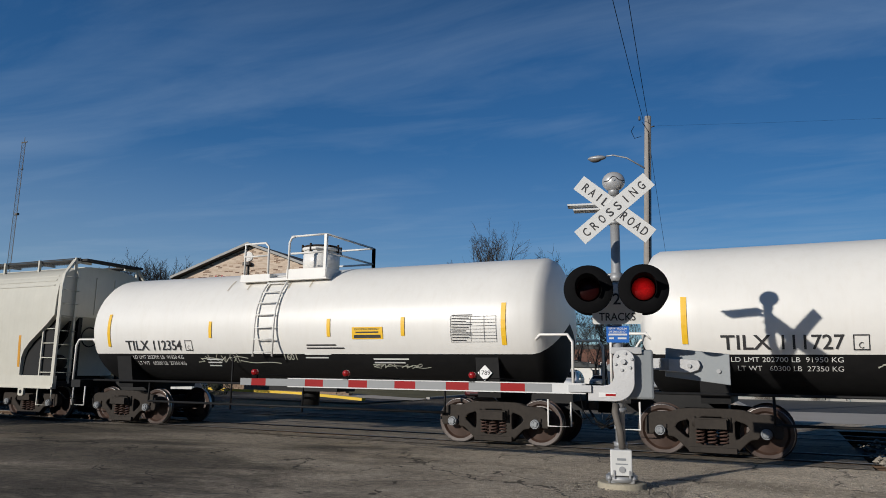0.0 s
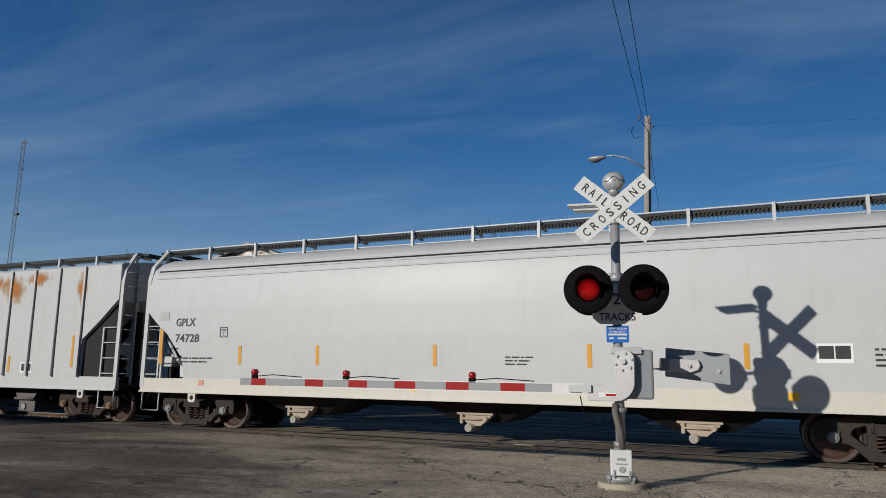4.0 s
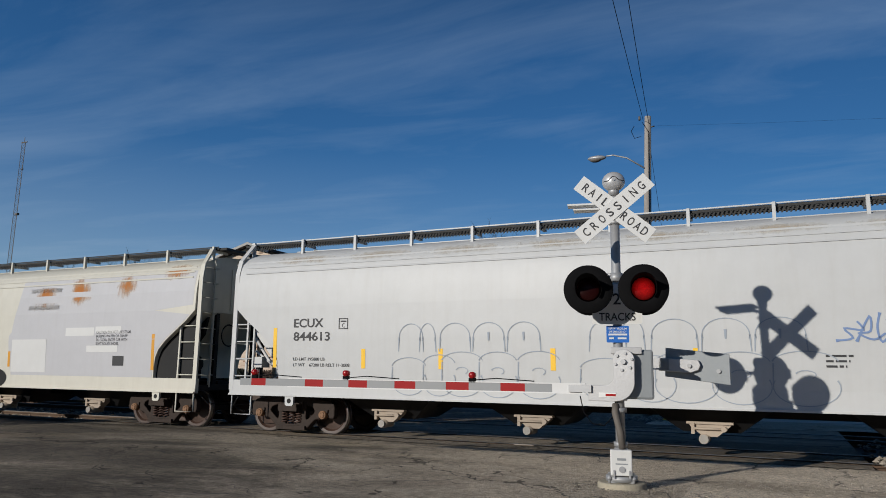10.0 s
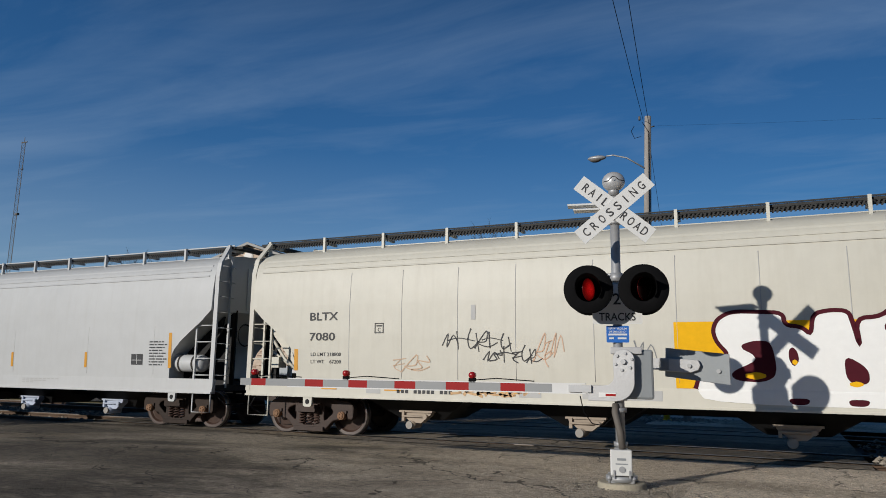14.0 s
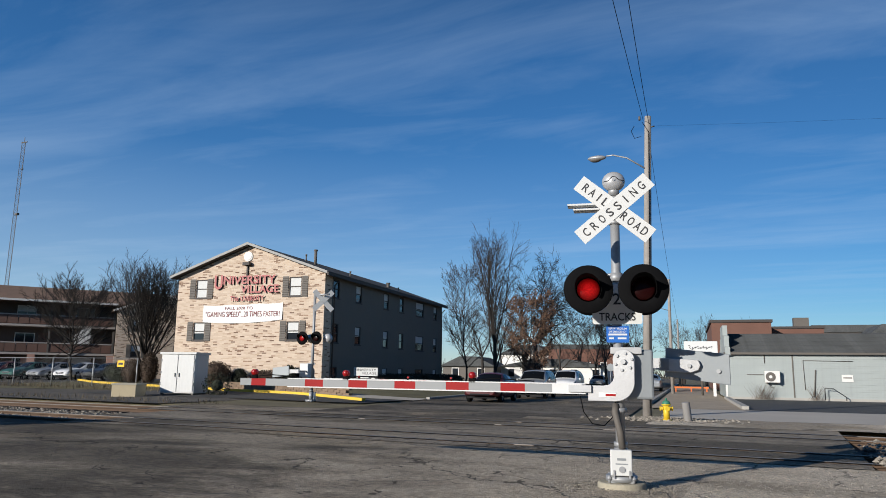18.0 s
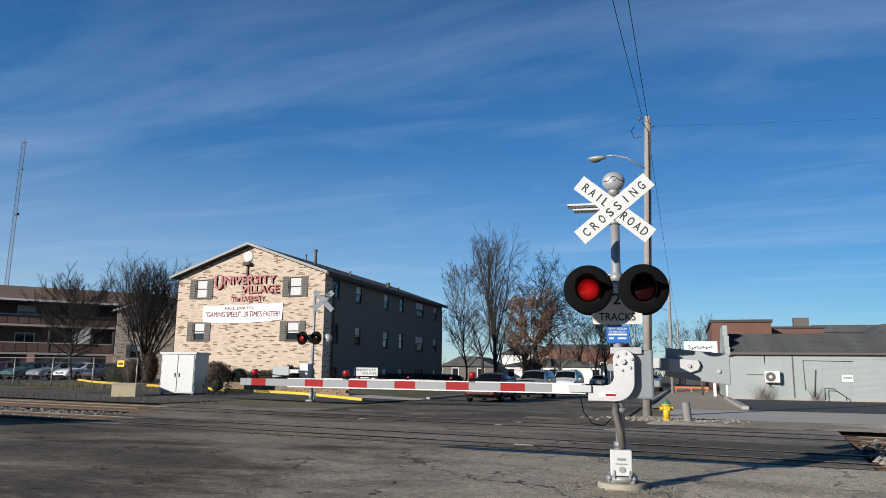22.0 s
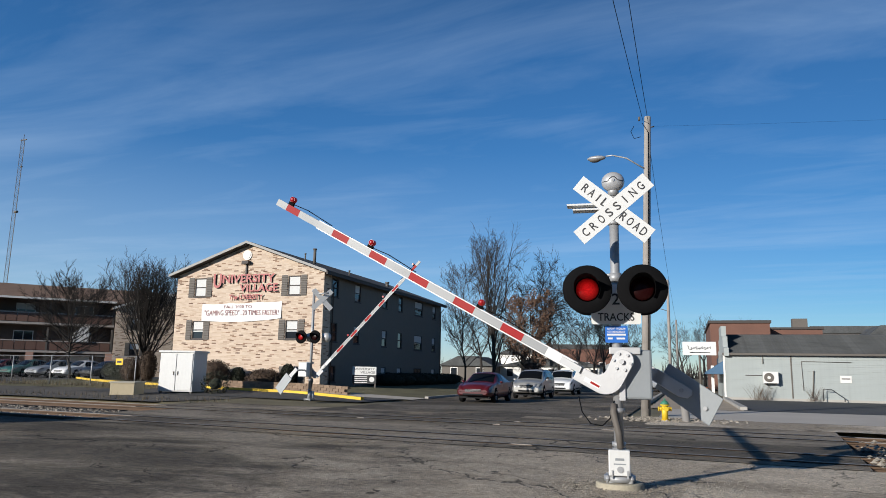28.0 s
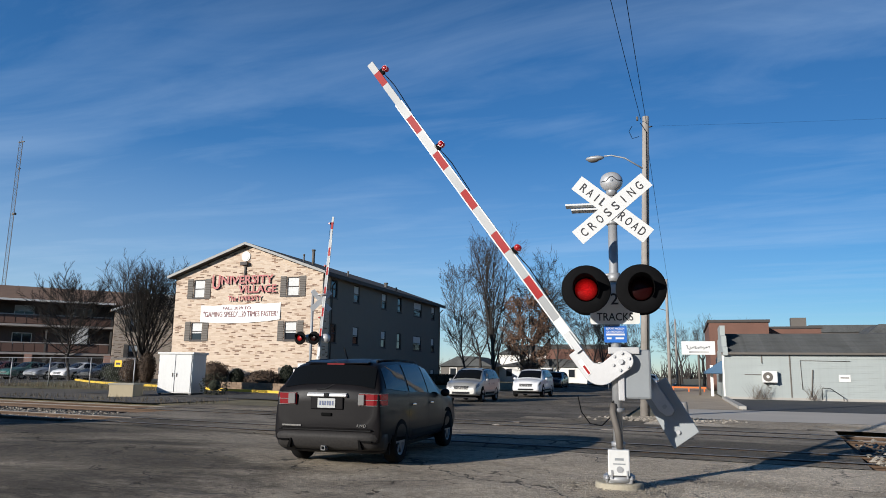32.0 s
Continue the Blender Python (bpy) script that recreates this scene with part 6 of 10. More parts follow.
decal(c, "stencil_frame", strip(Geo(), 4.77, 5.2, 1.53, 1.9, on_side("round", 0.005)), WHITE)
for x in (4.81, 5.01):
    decal(c, "consolidated_stencil", strip(Geo(), x, x + 0.17, 1.6, 1.86, on_side("round", 0.01)), INK)
put = on_side("round", 0.009)
for ox, k, n in ((-4.5, 0.98, 1), (-0.45, 1.15, 2)):
    g = Geo()
    mx, mz = (lambda a: ox + a * 0.0075 * k), (lambda b: 2.42 - b * 0.0059)
    for cx, rx in ((52, 38), (105, 24), (190, 45), (290, 45), (390, 45)):
        ribbon(g, [(mx(a), mz(b)) for a, b in bubble(cx, 45, rx, 48, 2.9, 6.55, 14)], 0.017, put)
        ribbon(g, [(mx(cx - rx), mz(45)), (mx(cx - rx - 2), mz(95))], 0.017, put); ribbon(g, [(mx(cx + rx), mz(45)), (mx(cx + rx + 2), mz(95))], 0.017, put)
    for cx, rx, top in ((45, 55, 120), (140, 50, 110), (210, 62, 100), (315, 55, 100), (430, 58, 98)):
        ribbon(g, [(mx(a), mz(b)) for a, b in bubble(cx, 195, rx, 52, -0.4, 3.5, 16)], 0.017, put)
        ribbon(g, [(mx(a), mz(b)) for a, b in bubble(cx, top + 30, rx, 34, 3.3, 6.1, 12)], 0.017, put)
        ribbon(g, [(mx(cx - rx * 0.96), mz(top + 30)), (mx(cx - rx), mz(190))], 0.017, put)
    for cx in (290, 390):
        ribbon(g, [(mx(cx), mz(30)), (mx(cx), mz(58))], 0.03, put)
    for cx in (210, 315, 430):
        ribbon(g, [(mx(a), mz(b)) for a, b in bubble(cx, 160, 18, 12, 3.4, 7.2, 8)], 0.017, put)
    decal(c, "bubble_graffiti", g, GRAF_BLUE)
g = Geo(); scrawl(g, 3.8, 5.65, 2.02, 2.35, 14, 0.032, put, 8); scrawl(g, 4.75, 4.95, 2.4, 2.65, 15, 0.03, put, 1)
decal(c, "tag_scrawl", g, shade("blue_tag", (0.16, 0.24, 0.42), 0.7))
PALERUST = rust_wash("faint_rust_wash", (0.42, 0.32, 0.2), (0.5, 0.43, 0.32), 0.5)
for k in range(7):
    rust_patch(c, "round", -7.0 + k * 2.0, 3.98, 1.5, 0.08, 300 + k, PALERUST)
CARS.append(c)

LILACGREY = shade("lilac_grey_car_paint", (0.46, 0.46, 0.475), 0.55, var=0.05, grain=3, big=0.35, streak=0.1, dirt=(0.3, 0.28, 0.26))
PALEPATCH = shade("pale_touch_up_paint", (0.6, 0.6, 0.585), 0.55, var=0.05, grain=3)
c = hopper_car(-135.2, -115.98, CREAM, "round", "cream covered hopper car with red graffiti and a grey repaired end", 4, board=MESHWALK, cap=CAPRUST, truck_iron=IRON)
h = 9.61
marks(c, h, "round", [("HLTX", 2.5, 0.19, 0.77), ("6105", 2.07, 0.2, 0.65)], -7.85, ())
marks(c, h, "round", [("LD LMT 218600", 1.74, 0.085, 0.85), ("LT WT    67400", 1.58, 0.085, 0.85)], -7.83)
decal(c, "white_backing", strip(Geo(), -7.9, -7.03, 2.46, 2.73, on_side("round", 0.004)), WHITE)
plate_c(c, "round", -6.31, 2.3, 0.21)
# the repaired end: grey paint that stops at the black bay, with a wavering left edge
g, put = Geo(), on_side("round", 0.004)
zs = [1.216 + 0.12 * k for k in range(24)]
def bay(z):
    ds = sorted((q, d) for d, q in CUTS["round"])
    d = 1.42
    for (q0, d0), (q1, d1) in zip(ds, ds[1:]):
        if q0 <= z <= q1:
            d = d0 + (d1 - d0) * (z - q0) / (q1 - q0)
    return h - (0.2 if z > 2.9 else d + 0.05)
rows = []
for z in zs:
    left, right = 2.65 + 0.12 * math.sin(z * 2.1) + (0.0 if z < 2.4 else 0.1), bay(z)
    rows.append([put(left + (right - left) * i / 3, z) for i in range(4)])
g.rings(rows, caps=False, smooth=False, closed=False)
decal(c, "grey_end_panel", g, LILACGREY)
for x0, x1, z0, z1 in ((2.7, 4.15, 1.3, 2.2), (4.9, 6.0, 2.28, 2.5), (6.05, 7.0, 2.35, 2.52), (5.75, 6.9, 1.85, 2.02)):
    decal(c, "paint_patch", strip(Geo(), x0, x1, z0, z1, on_side("round", 0.008), 2, 3), PALEPATCH)
for k, (x, w, hh, z) in enumerate(((3.9, 0.75, 0.75, 3.72), (5.3, 0.75, 0.72, 3.8), (7.05, 0.55, 0.6, 3.8), (8.75, 0.7, 0.4, 3.98))):
    rust_patch(c, "round", x, z, w, hh, 500 + k)
strips(c, "round", (-8.28, 8.16), 1.4, 2.3, 0.1)
strips(c, "round", (-5.46, 2.6), 1.44, 1.87, 0.1)
marks(c, h, "round", [("CAUTION: DO NOT USE STEAM", 2.33, 0.075, 1.25), ("BOILING WATER OR SHARP", 2.23, 0.075, 1.15), ("TO CLEAN. ENTER CAR WITH", 2.13, 0.075, 1.15), ("SOFT SOLED SHOES.", 2.03, 0.075, 0.85)], 6.1)
decal(c, "consolidated_stencil", strip(Geo(), 6.75, 7.15, 1.5, 1.75, on_side("round", 0.01)), INK)
# the red piece: black cloud, grey fringe, red and pink forms, white edges
mx, mz = (lambda a: -4.95 + (a - 186) * 0.00584), (lambda b: 2.6 - (b - 87) * 0.00523)


def flat_shape(pts, off, place=None):
    """A painted form from its outline, its corners cut round, on the car's side."""
    g, put = Geo(), on_side("round", off)
    place = place or (lambda a, b: (mx(a), mz(b)))
    q = [place(a, b) for a, b in rounded(pts)]
    bm = bmesh.new()
    vs = [bm.verts.new((a, 0, b)) for a, b in q]
    for tri in tessellate_polygon([[Vector((a, b, 0)) for a, b in q]]):
        bm.faces.new([vs[k] for k in tri])
    for z in (1.215, 1.45, 1.7, 1.95, 2.2):
        bmesh.ops.bisect_plane(bm, geom=bm.verts[:] + bm.edges[:] + bm.faces[:], plane_co=(0, 0, z), plane_no=(0, 0, 1))
    bm.verts.index_update()
    g.add([put(v.co.x, v.co.z) for v in bm.verts], [tuple(v.index for v in f.verts) for f in bm.faces])
    bm.free()
    return g


CLOUD = [(40, 392), (95, 370), (130, 335), (190, 320), (186, 255), (245, 230), (262, 160), (320, 122), (400, 118), (440, 78), (492, 96), (560, 98), (622, 108), (685, 76), (745, 84), (800, 118), (880, 118), (960, 96), (1002, 125), (1015, 172), (1075, 155), (1140, 150), (1168, 190), (1180, 232), (1255, 250), (1305, 292), (1325, 335), (1445, 350), (1445, 400), (700, 425), (60, 398)]
FRINGE = [(180, 330), (250, 240), (300, 170), (420, 128), (640, 130), (860, 130), (960, 170), (1060, 215), (1110, 240), (1150, 300), (1205, 350), (1240, 440), (1150, 440), (700, 420), (150, 400)]
for k, (cx, cy, rx, rz) in enumerate(((215, 290, 60, 60), (300, 165, 62, 50), (430, 112, 62, 42), (560, 125, 75, 34), (690, 108, 62, 42), (810, 150, 90, 42), (965, 128, 56, 44), (1100, 185, 78, 48), (1170, 245, 66, 55), (1275, 300, 62, 52), (1385, 370, 85, 52))):
    decal(c, "spray_puff", blob(Geo(), [(mx(p), mz(q)) for p, q in bubble(cx, cy, rx, rz, n=20, wob=0.03)[:-1]], on_side("round", 0.0095)), CARBLACK)
decal(c, "black_spray_cloud", flat_shape(CLOUD, 0.008), CARBLACK)
decal(c, "grey_spray_fringe", flat_shape(FRINGE, 0.011), shade("lilac_grey_spray", (0.34, 0.3, 0.32), 0.7, var=0.3, grain=5))
RED1 = shade("red_spray", (0.5, 0.07, 0.06), 0.65, var=0.45, grain=2.5, big=1.3, spec=0.2)
PINK = shade("rose_spray", (0.62, 0.16, 0.16), 0.65, var=0.4, grain=2.5, big=1.3, spec=0.2)
CORAL = shade("coral_spray", (0.68, 0.17, 0.1), 0.65, var=0.35, grain=2.5, big=1.3, spec=0.2)
ROSE = shade("deep_rose_spray", (0.42, 0.07, 0.11), 0.65, var=0.4, grain=2.5, big=1.3, spec=0.2)


def on_piece(a, b):
    """Drawing units of the red piece to the car's side."""
    u, v = a / 1333, b / 571
    return (-5.76 + 6.475 * u) * (1 - v) + (-5.68 + 6.29 * u) * v, (3.102 - 0.222 * u) * (1 - v) + (0.251 + 0.277 * u) * v


FORMS = [([(232, 300), (236, 236), (300, 150), (560, 150), (860, 160), (1075, 170), (1080, 250), (975, 360), (975, 480), (600, 465), (235, 440), (225, 372)], ROSE),
         ([(232, 330), (420, 352), (700, 372), (970, 362), (980, 480), (600, 465), (235, 440)], PINK),
         ([(290, 140), (345, 156), (400, 168), (406, 148), (466, 151), (463, 236), (430, 240), (392, 246), (386, 268), (440, 258), (505, 262), (522, 300), (508, 336), (440, 362), (382, 330), (300, 300), (230, 236), (258, 208), (302, 204), (298, 172)], RED1),
         ([(480, 215), (484, 182), (540, 170), (600, 140), (664, 152), (638, 200), (640, 250), (690, 300), (716, 362), (640, 362), (575, 348), (568, 262), (522, 246), (490, 232)], CORAL),
         ([(690, 160), (786, 172), (794, 155), (856, 158), (872, 270), (900, 290), (800, 350), (716, 345), (680, 262), (700, 208), (728, 192), (690, 186)], PINK),
         ([(866, 158), (950, 150), (1040, 160), (1082, 196), (1088, 240), (1055, 300), (955, 362), (900, 290), (912, 262), (896, 205)], CORAL),
         ([(330, 180), (420, 175), (440, 225), (380, 240), (350, 290), (300, 270), (270, 232)], ROSE), ([(590, 250), (640, 262), (690, 330), (640, 356), (600, 330)], ROSE), ([(930, 200), (1030, 190), (1060, 240), (960, 300)], ROSE),
         ([(1080, 345), (1240, 350), (1333, 362), (1333, 480), (1180, 476), (1070, 470)], CORAL)]
gw = Geo(); put = on_side("round", 0.03)
for k, (pts, mat) in enumerate(FORMS):
    decal(c, "letter_form", flat_shape(pts, 0.013 + 0.0012 * k, on_piece), mat)
    if 1 < k < 6:
        ring = rounded(pts)
        ribbon(gw, [on_piece(*p) for p in ring + ring[:2]], 0.042, put)
for st in ([(330, 226), (322, 262), (330, 300)], [(386, 262), (430, 244), (490, 250), (520, 262), (518, 300), (505, 310)], [(268, 262), (320, 285), (400, 320), (465, 320)], [(575, 262), (582, 300), (600, 345), (575, 366), (640, 362), (645, 345)], [(640, 258), (690, 300), (716, 365)], [(790, 352), (860, 310), (912, 282), (955, 356)], [(690, 160), (655, 170), (640, 215), (655, 245)], [(872, 170), (895, 200), (885, 240)], [(228, 360), (262, 300), (258, 282)]):
    ribbon(gw, [on_piece(*p) for p in rounded(st, False)], 0.036, put)
for cx, cy, rx, rz in ((384, 254, 12, 16), (437, 335, 30, 24), (597, 330, 12, 14), (762, 290, 16, 24), (660, 190, 14, 30), (508, 296, 12, 14), (800, 372, 20, 18), (1106, 452, 34, 26)):
    blob(gw, [on_piece(*p) for p in bubble(cx, cy, rx, rz, n=10, wob=0.1)[:-1]], put)
decal(c, "white_outline", gw, WHITE)
for cx, cy, r in ((337, 212, 14), (342, 178, 8), (558, 185, 12), (562, 222, 18), (742, 225, 16), (806, 284, 14), (826, 286, 12)):
    decal(c, "paint_spot", blob(Geo(), [on_piece(*p) for p in bubble(cx, cy, r, r * 1.1, n=12)[:-1]], on_side("round", 0.026)), ROSE)
g = Geo(); put = on_side("round", 0.02)
for k, (x, z) in enumerate(((200, 375), (340, 385), (600, 392), (640, 395), (1000, 400), (1190, 415))):
    scrawl(g, mx(x), mx(x + 90), mz(z + 12), mz(z - 12), 40 + k, 0.018, put, 4)
decal(c, "small_tag", g, CARBLACK)
for cx, cy in ((440, 100), (540, 115), (690, 105), (930, 140), (1060, 185), (1210, 285)):
    decal(c, "grey_dot", blob(Geo(), [(mx(a), mz(b)) for a, b in bubble(cx, cy, 14, 17, n=9, wob=0.1)[:-1]], on_side("round", 0.0115)), PATCHGREY)
CARS.append(c)

c = hopper_car(-155.6, -136.2, CREAM, "round", "cream covered hopper car with big white and yellow graffiti", 4, board=MESHWALK, cap=CAPRUST, truck_iron=RUSTIRON)
h = 9.7
marks(c, h, "round", [("BLTX", 2.55, 0.18, 0.75), ("7080", 2.1, 0.18, 0.68)], -7.94)
marks(c, h, "round", [("LD LMT 218800", 1.76, 0.08, 0.8), ("LT WT    67200", 1.6, 0.08, 0.8)], -7.9)
plate_c(c, "round", -6.25, 2.25, 0.22)
strips(c, "round", (-8.3, 8.06), 1.44, 1.92, 0.1)
YG = shade("yellow_spray", (0.78, 0.42, 0.008), 0.7, var=0.12, spec=0.15)
MAROON = shade("maroon_spray", (0.065, 0.006, 0.013), 0.7, var=0.2, spec=0.15)
decal(c, "yellow_field", strip(Geo(), -0.06, 5.75, 1.216, 2.38, on_side("round", 0.005), 3, 5), YG)
decal(c, "yellow_field", strip(Geo(), 5.1, 5.75, 0.93, 1.212, on_side("round", 0.006), 1, 1), YG)
mx, mz = (lambda a: -0.06 + (a - 45) * 0.00501), (lambda b: 2.34 - (b - 195) * 0.00424)
PIECE = [(110, 460), (128, 390), (180, 342), (225, 322), (187, 272), (175, 222), (192, 175), (240, 145), (330, 150), (400, 155), (405, 205), (455, 212), (482, 245), (490, 162), (540, 148), (595, 152), (606, 205), (622, 300), (612, 182), (690, 176), (740, 110), (832, 112), (842, 136), (900, 116), (1028, 116), (1020, 185), (992, 292), (1060, 312), (1122, 338), (1152, 372), (1160, 470), (1140, 520), (150, 520)]
decal(c, "white_piece", flat_shape(PIECE, 0.009), WHITE)
g = Geo(); ribbon(g, [(mx(a), mz(b)) for a, b in rounded(PIECE[:31], False)], 0.07, on_side("round", 0.013)); decal(c, "maroon_outline", g, MAROON)
for pts in ([(265, 280), (310, 264), (362, 268), (375, 400), (330, 432), (240, 425), (225, 392), (312, 345), (300, 318), (268, 300)], [(412, 300), (425, 290), (438, 310), (442, 345), (425, 370), (410, 340)],
            [(572, 318), (640, 372), (640, 435), (575, 428)], [(704, 296), (745, 296), (740, 405), (710, 400)], [(792, 300), (860, 330), (1000, 347), (1046, 395), (1010, 437), (930, 432), (900, 396), (805, 396)],
            [(875, 258), (915, 262), (1000, 290), (985, 302), (880, 292)], [(693, 195), (775, 195), (778, 242), (693, 240)], [(700, 165), (760, 138), (805, 145), (770, 165), (730, 178)], [(400, 490), (468, 490), (460, 515), (410, 515)], [(575, 490), (638, 490), (630, 515), (580, 515)]):
    decal(c, "maroon_form", flat_shape(pts, 0.012), MAROON)
for cx, cy, rx, rz in ((305, 405, 34, 14), (955, 405, 40, 18), (735, 375, 14, 18), (840, 372, 30, 8), (736, 218, 26, 12), (602, 432, 20, 10), (428, 350, 8, 10)):
    decal(c, "yellow_spot", blob(Geo(), [(mx(a), mz(b)) for a, b in bubble(cx, cy, rx, rz, n=12, wob=0.08)[:-1]], on_side("round", 0.016)), YG)
decal(c, "paint_patch", strip(Geo(), 6.02, 7.16, 2.34, 2.48, on_side("round", 0.006)), PATCHGREY)
decal(c, "paint_patch", strip(Geo(), 5.4, 5.95, 1.5, 1.68, on_side("round", 0.02)), PATCHGREY)
marks(c, h, "round", [("CAUTION: DO NOT USE STEAM,", 2.26, 0.065, 1.15), ("BOILING WATER OR SHARP OBJECTS", 2.18, 0.065, 1.25), ("TO CLEAN, ENTER CAR WITH", 2.1, 0.065, 1.05), ("CLEAN SOFT SOLED SHOES.", 2.02, 0.065, 0.95)], 6.1)
decal(c, "data_panel", strip(Geo(), 6.73, 7.27, 1.53, 1.9, on_side("round", 0.006)), WHITE)
g = Geo()
for k in range(9):
    strip(g, 6.77 + k * 0.053, 6.8 + k * 0.053, 1.56, 1.87, on_side("round", 0.01), 1, 1)
decal(c, "panel_bars", g, PATCHGREY)
for k, (x0, x1, z0, z1, n, mat) in enumerate(((-4.65, -3.2, 1.92, 2.2, 6, INK), (-3.75, -2.65, 1.66, 1.9, 6, INK), (-2.7, -2.2, 1.66, 2.2, 3, shade("orange_scrawl", (0.6, 0.4, 0.28), 0.8)), (-5.9, -5.0, 1.45, 1.75, 3, shade("rust_scrawl", (0.56, 0.4, 0.28), 0.8)), (-1.0, -0.55, 1.5, 1.95, 2, GRAF_GREY))):
    g = Geo(); scrawl(g, x0, x1, z0, z1, 60 + k, 0.022, on_side("round", 0.008), n); decal(c, "tag_scrawl", g, mat)
for x0, x1 in ((-6.45, -6.1), (-3.0, -2.55), (-1.75, -0.3)):
    decal(c, "sill_patch", strip(Geo(), x0, x1, 0.98, 1.16, on_side("round", 0.005), 1, 1), PATCHGREY)
decal(c, "paint_patch", strip(Geo(), -4.0, -3.9, 2.5, 2.8, on_side("round", 0.006)), PATCHGREY)
g = Geo()
for k in range(13):
    if k not in (3, 9):
        strip(g, -5.7 + k * 1.3 / 13, -5.7 + (k + 0.7) * 1.3 / 13, 1.0, 1.0 + 0.11, on_side("round", 0.006), 1, 1)
decal(c, "builder_mark", g, INK)
g = Geo(); scrawl(g, -4.4, -2.8, 1.0, 1.16, 90, 0.05, on_side("round", 0.007), 7); decal(c, "sill_scrawl", g, RUST)
for x in (-7.6, -6.0, -3.4, 7.3):
    decal(c, "sill_reflector", strip(Geo(), x, x + 0.4, 1.04, 1.12, on_side("round", 0.006), 1, 1), ORANGE)
for x in (-6.9, -5.6, -4.3, -3.05, -1.5, 0.0, 1.4, 2.75, 4.2, 5.75, 7.45):
    part("side_weld", Geo().tube([(x, -side_at("round", z) + 0.001, z) for z in (1.3, 1.7, 2.2, 2.9, 3.4, 3.6)], 0.009, 4), PATCHGREY, c)
CARS.append(c)

c = hopper_car(-174.64, -156.65, PALEGREY, "round", "clean pale covered hopper car at the train's end", 4, reservoir=PALEGREY, cap=CAPRUST, truck_iron=IRON, outlet=shade("blue_white_outlet", (0.4, 0.45, 0.55), 0.7))
h = 8.995
marks(c, h, "round", [("MWCX", 2.47, 0.2, 0.82), ("480604", 2.07, 0.2, 1.15)], -7.72, ((14.62, 1.52, 0.6, 0.042, 9),))
marks(c, h, "round", [("LD LMT 194200", 1.74, 0.09, 1.0)], -7.72)
marks(c, h, "round", [("LT WT   68800", 1.59, 0.09, 1.0)], -7.72)
plate_c(c, "round", -6.1, 2.09, 0.24)
strips(c, "round", (-7.87, 7.6), 1.46, 2.33, 0.1)
strips(c, "round", (-3.9, -1.2, 1.6, 4.6), 1.45, 1.85)
decal(c, "consolidated_stencil", strip(Geo(), -3.5, -3.2, 1.65, 1.8, on_side("round", 0.006)), INK)
decal(c, "consolidated_stencil", strip(Geo(), 6.28, 6.68, 1.53, 1.8, on_side("round", 0.006)), INK)
decal(c, "stencil_frame", strip(strip(Geo(), 6.31, 6.65, 1.64, 1.655, on_side("round", 0.009), 1, 1), 6.47, 6.485, 1.55, 1.78, on_side("round", 0.009), 1, 1), PALEGREY)
g = Geo()
for k in range(13):
    if k not in (3, 9):
        strip(g, -6.44 + k * 1.28 / 13, -6.44 + (k + 0.7) * 1.28 / 13, 1.02, 1.02 + 0.11, on_side("round", 0.006), 1, 1)
decal(c, "builder_mark", g, INK)
for x in (-5.3, -3.86, -1.14, 1.66, 4.66, 7.05):
    part("side_weld", Geo().tube([(x, -side_at("round", z) + 0.002, z) for z in (1.3, 1.7, 2.2, 2.5)], 0.007, 4), PATCHGREY, c)
g = Geo()
for k in range(3):
    for j in range(9 - k * 3):
        strip(g, 2.1 + j * 0.17, 2.1 + j * 0.17 + 0.13, 1.12 - k * 0.05, 1.145 - k * 0.05, on_side("round", 0.006), 1, 1)
decal(c, "sill_stencil", g, PATCHGREY)
part("end_of_train_marker", Geo().box(-h - 0.55, -h - 0.42, -0.3, -0.12, 0.95, 1.65), YELLOW, c, "yellow end-of-train device", bevel=0.02)
CARS.append(c)

# ---- crossing signal with its gate ----
GALV = shade("galvanised_steel", (0.36, 0.365, 0.37), 0.5, 0.35, var=0.12, grain=10, big=1.5)
SILVER = shade("silver_paint", (0.5, 0.5, 0.5), 0.38, 0.3, var=0.1, grain=8)
SIGNWHITE = shade("sign_white", (0.66, 0.66, 0.64), 0.45, var=0.03)
HOODBLACK = shade("hood_black", (0.006, 0.006, 0.0065), 0.85, var=0.3, spec=0.08)
BLUE = shade("sign_blue", (0.02, 0.14, 0.5), 0.4, var=0.05)
ARMRED = shade("reflective_red", (0.3, 0.007, 0.008), 0.5, var=0.08, spec=0.15)
ARMWHITE = shade("reflective_white", (0.6, 0.6, 0.59), 0.45, var=0.05)
ARMGREY = shade("reflective_grey", (0.22, 0.23, 0.235), 0.45, var=0.05)
BOXWHITE = shade("enclosure_white", (0.62, 0.62, 0.6), 0.5, var=0.06, streak=0.1)
ALUM = shade("cast_aluminium", (0.5, 0.5, 0.5), 0.55, 0.15, var=0.2, grain=22, big=2.0, bump=0.25, dirty=0.3, dirt=(0.22, 0.21, 0.2))
COUNTER = shade("counterweight_grey", (0.27, 0.29, 0.3), 0.5, 0.2, var=0.08)


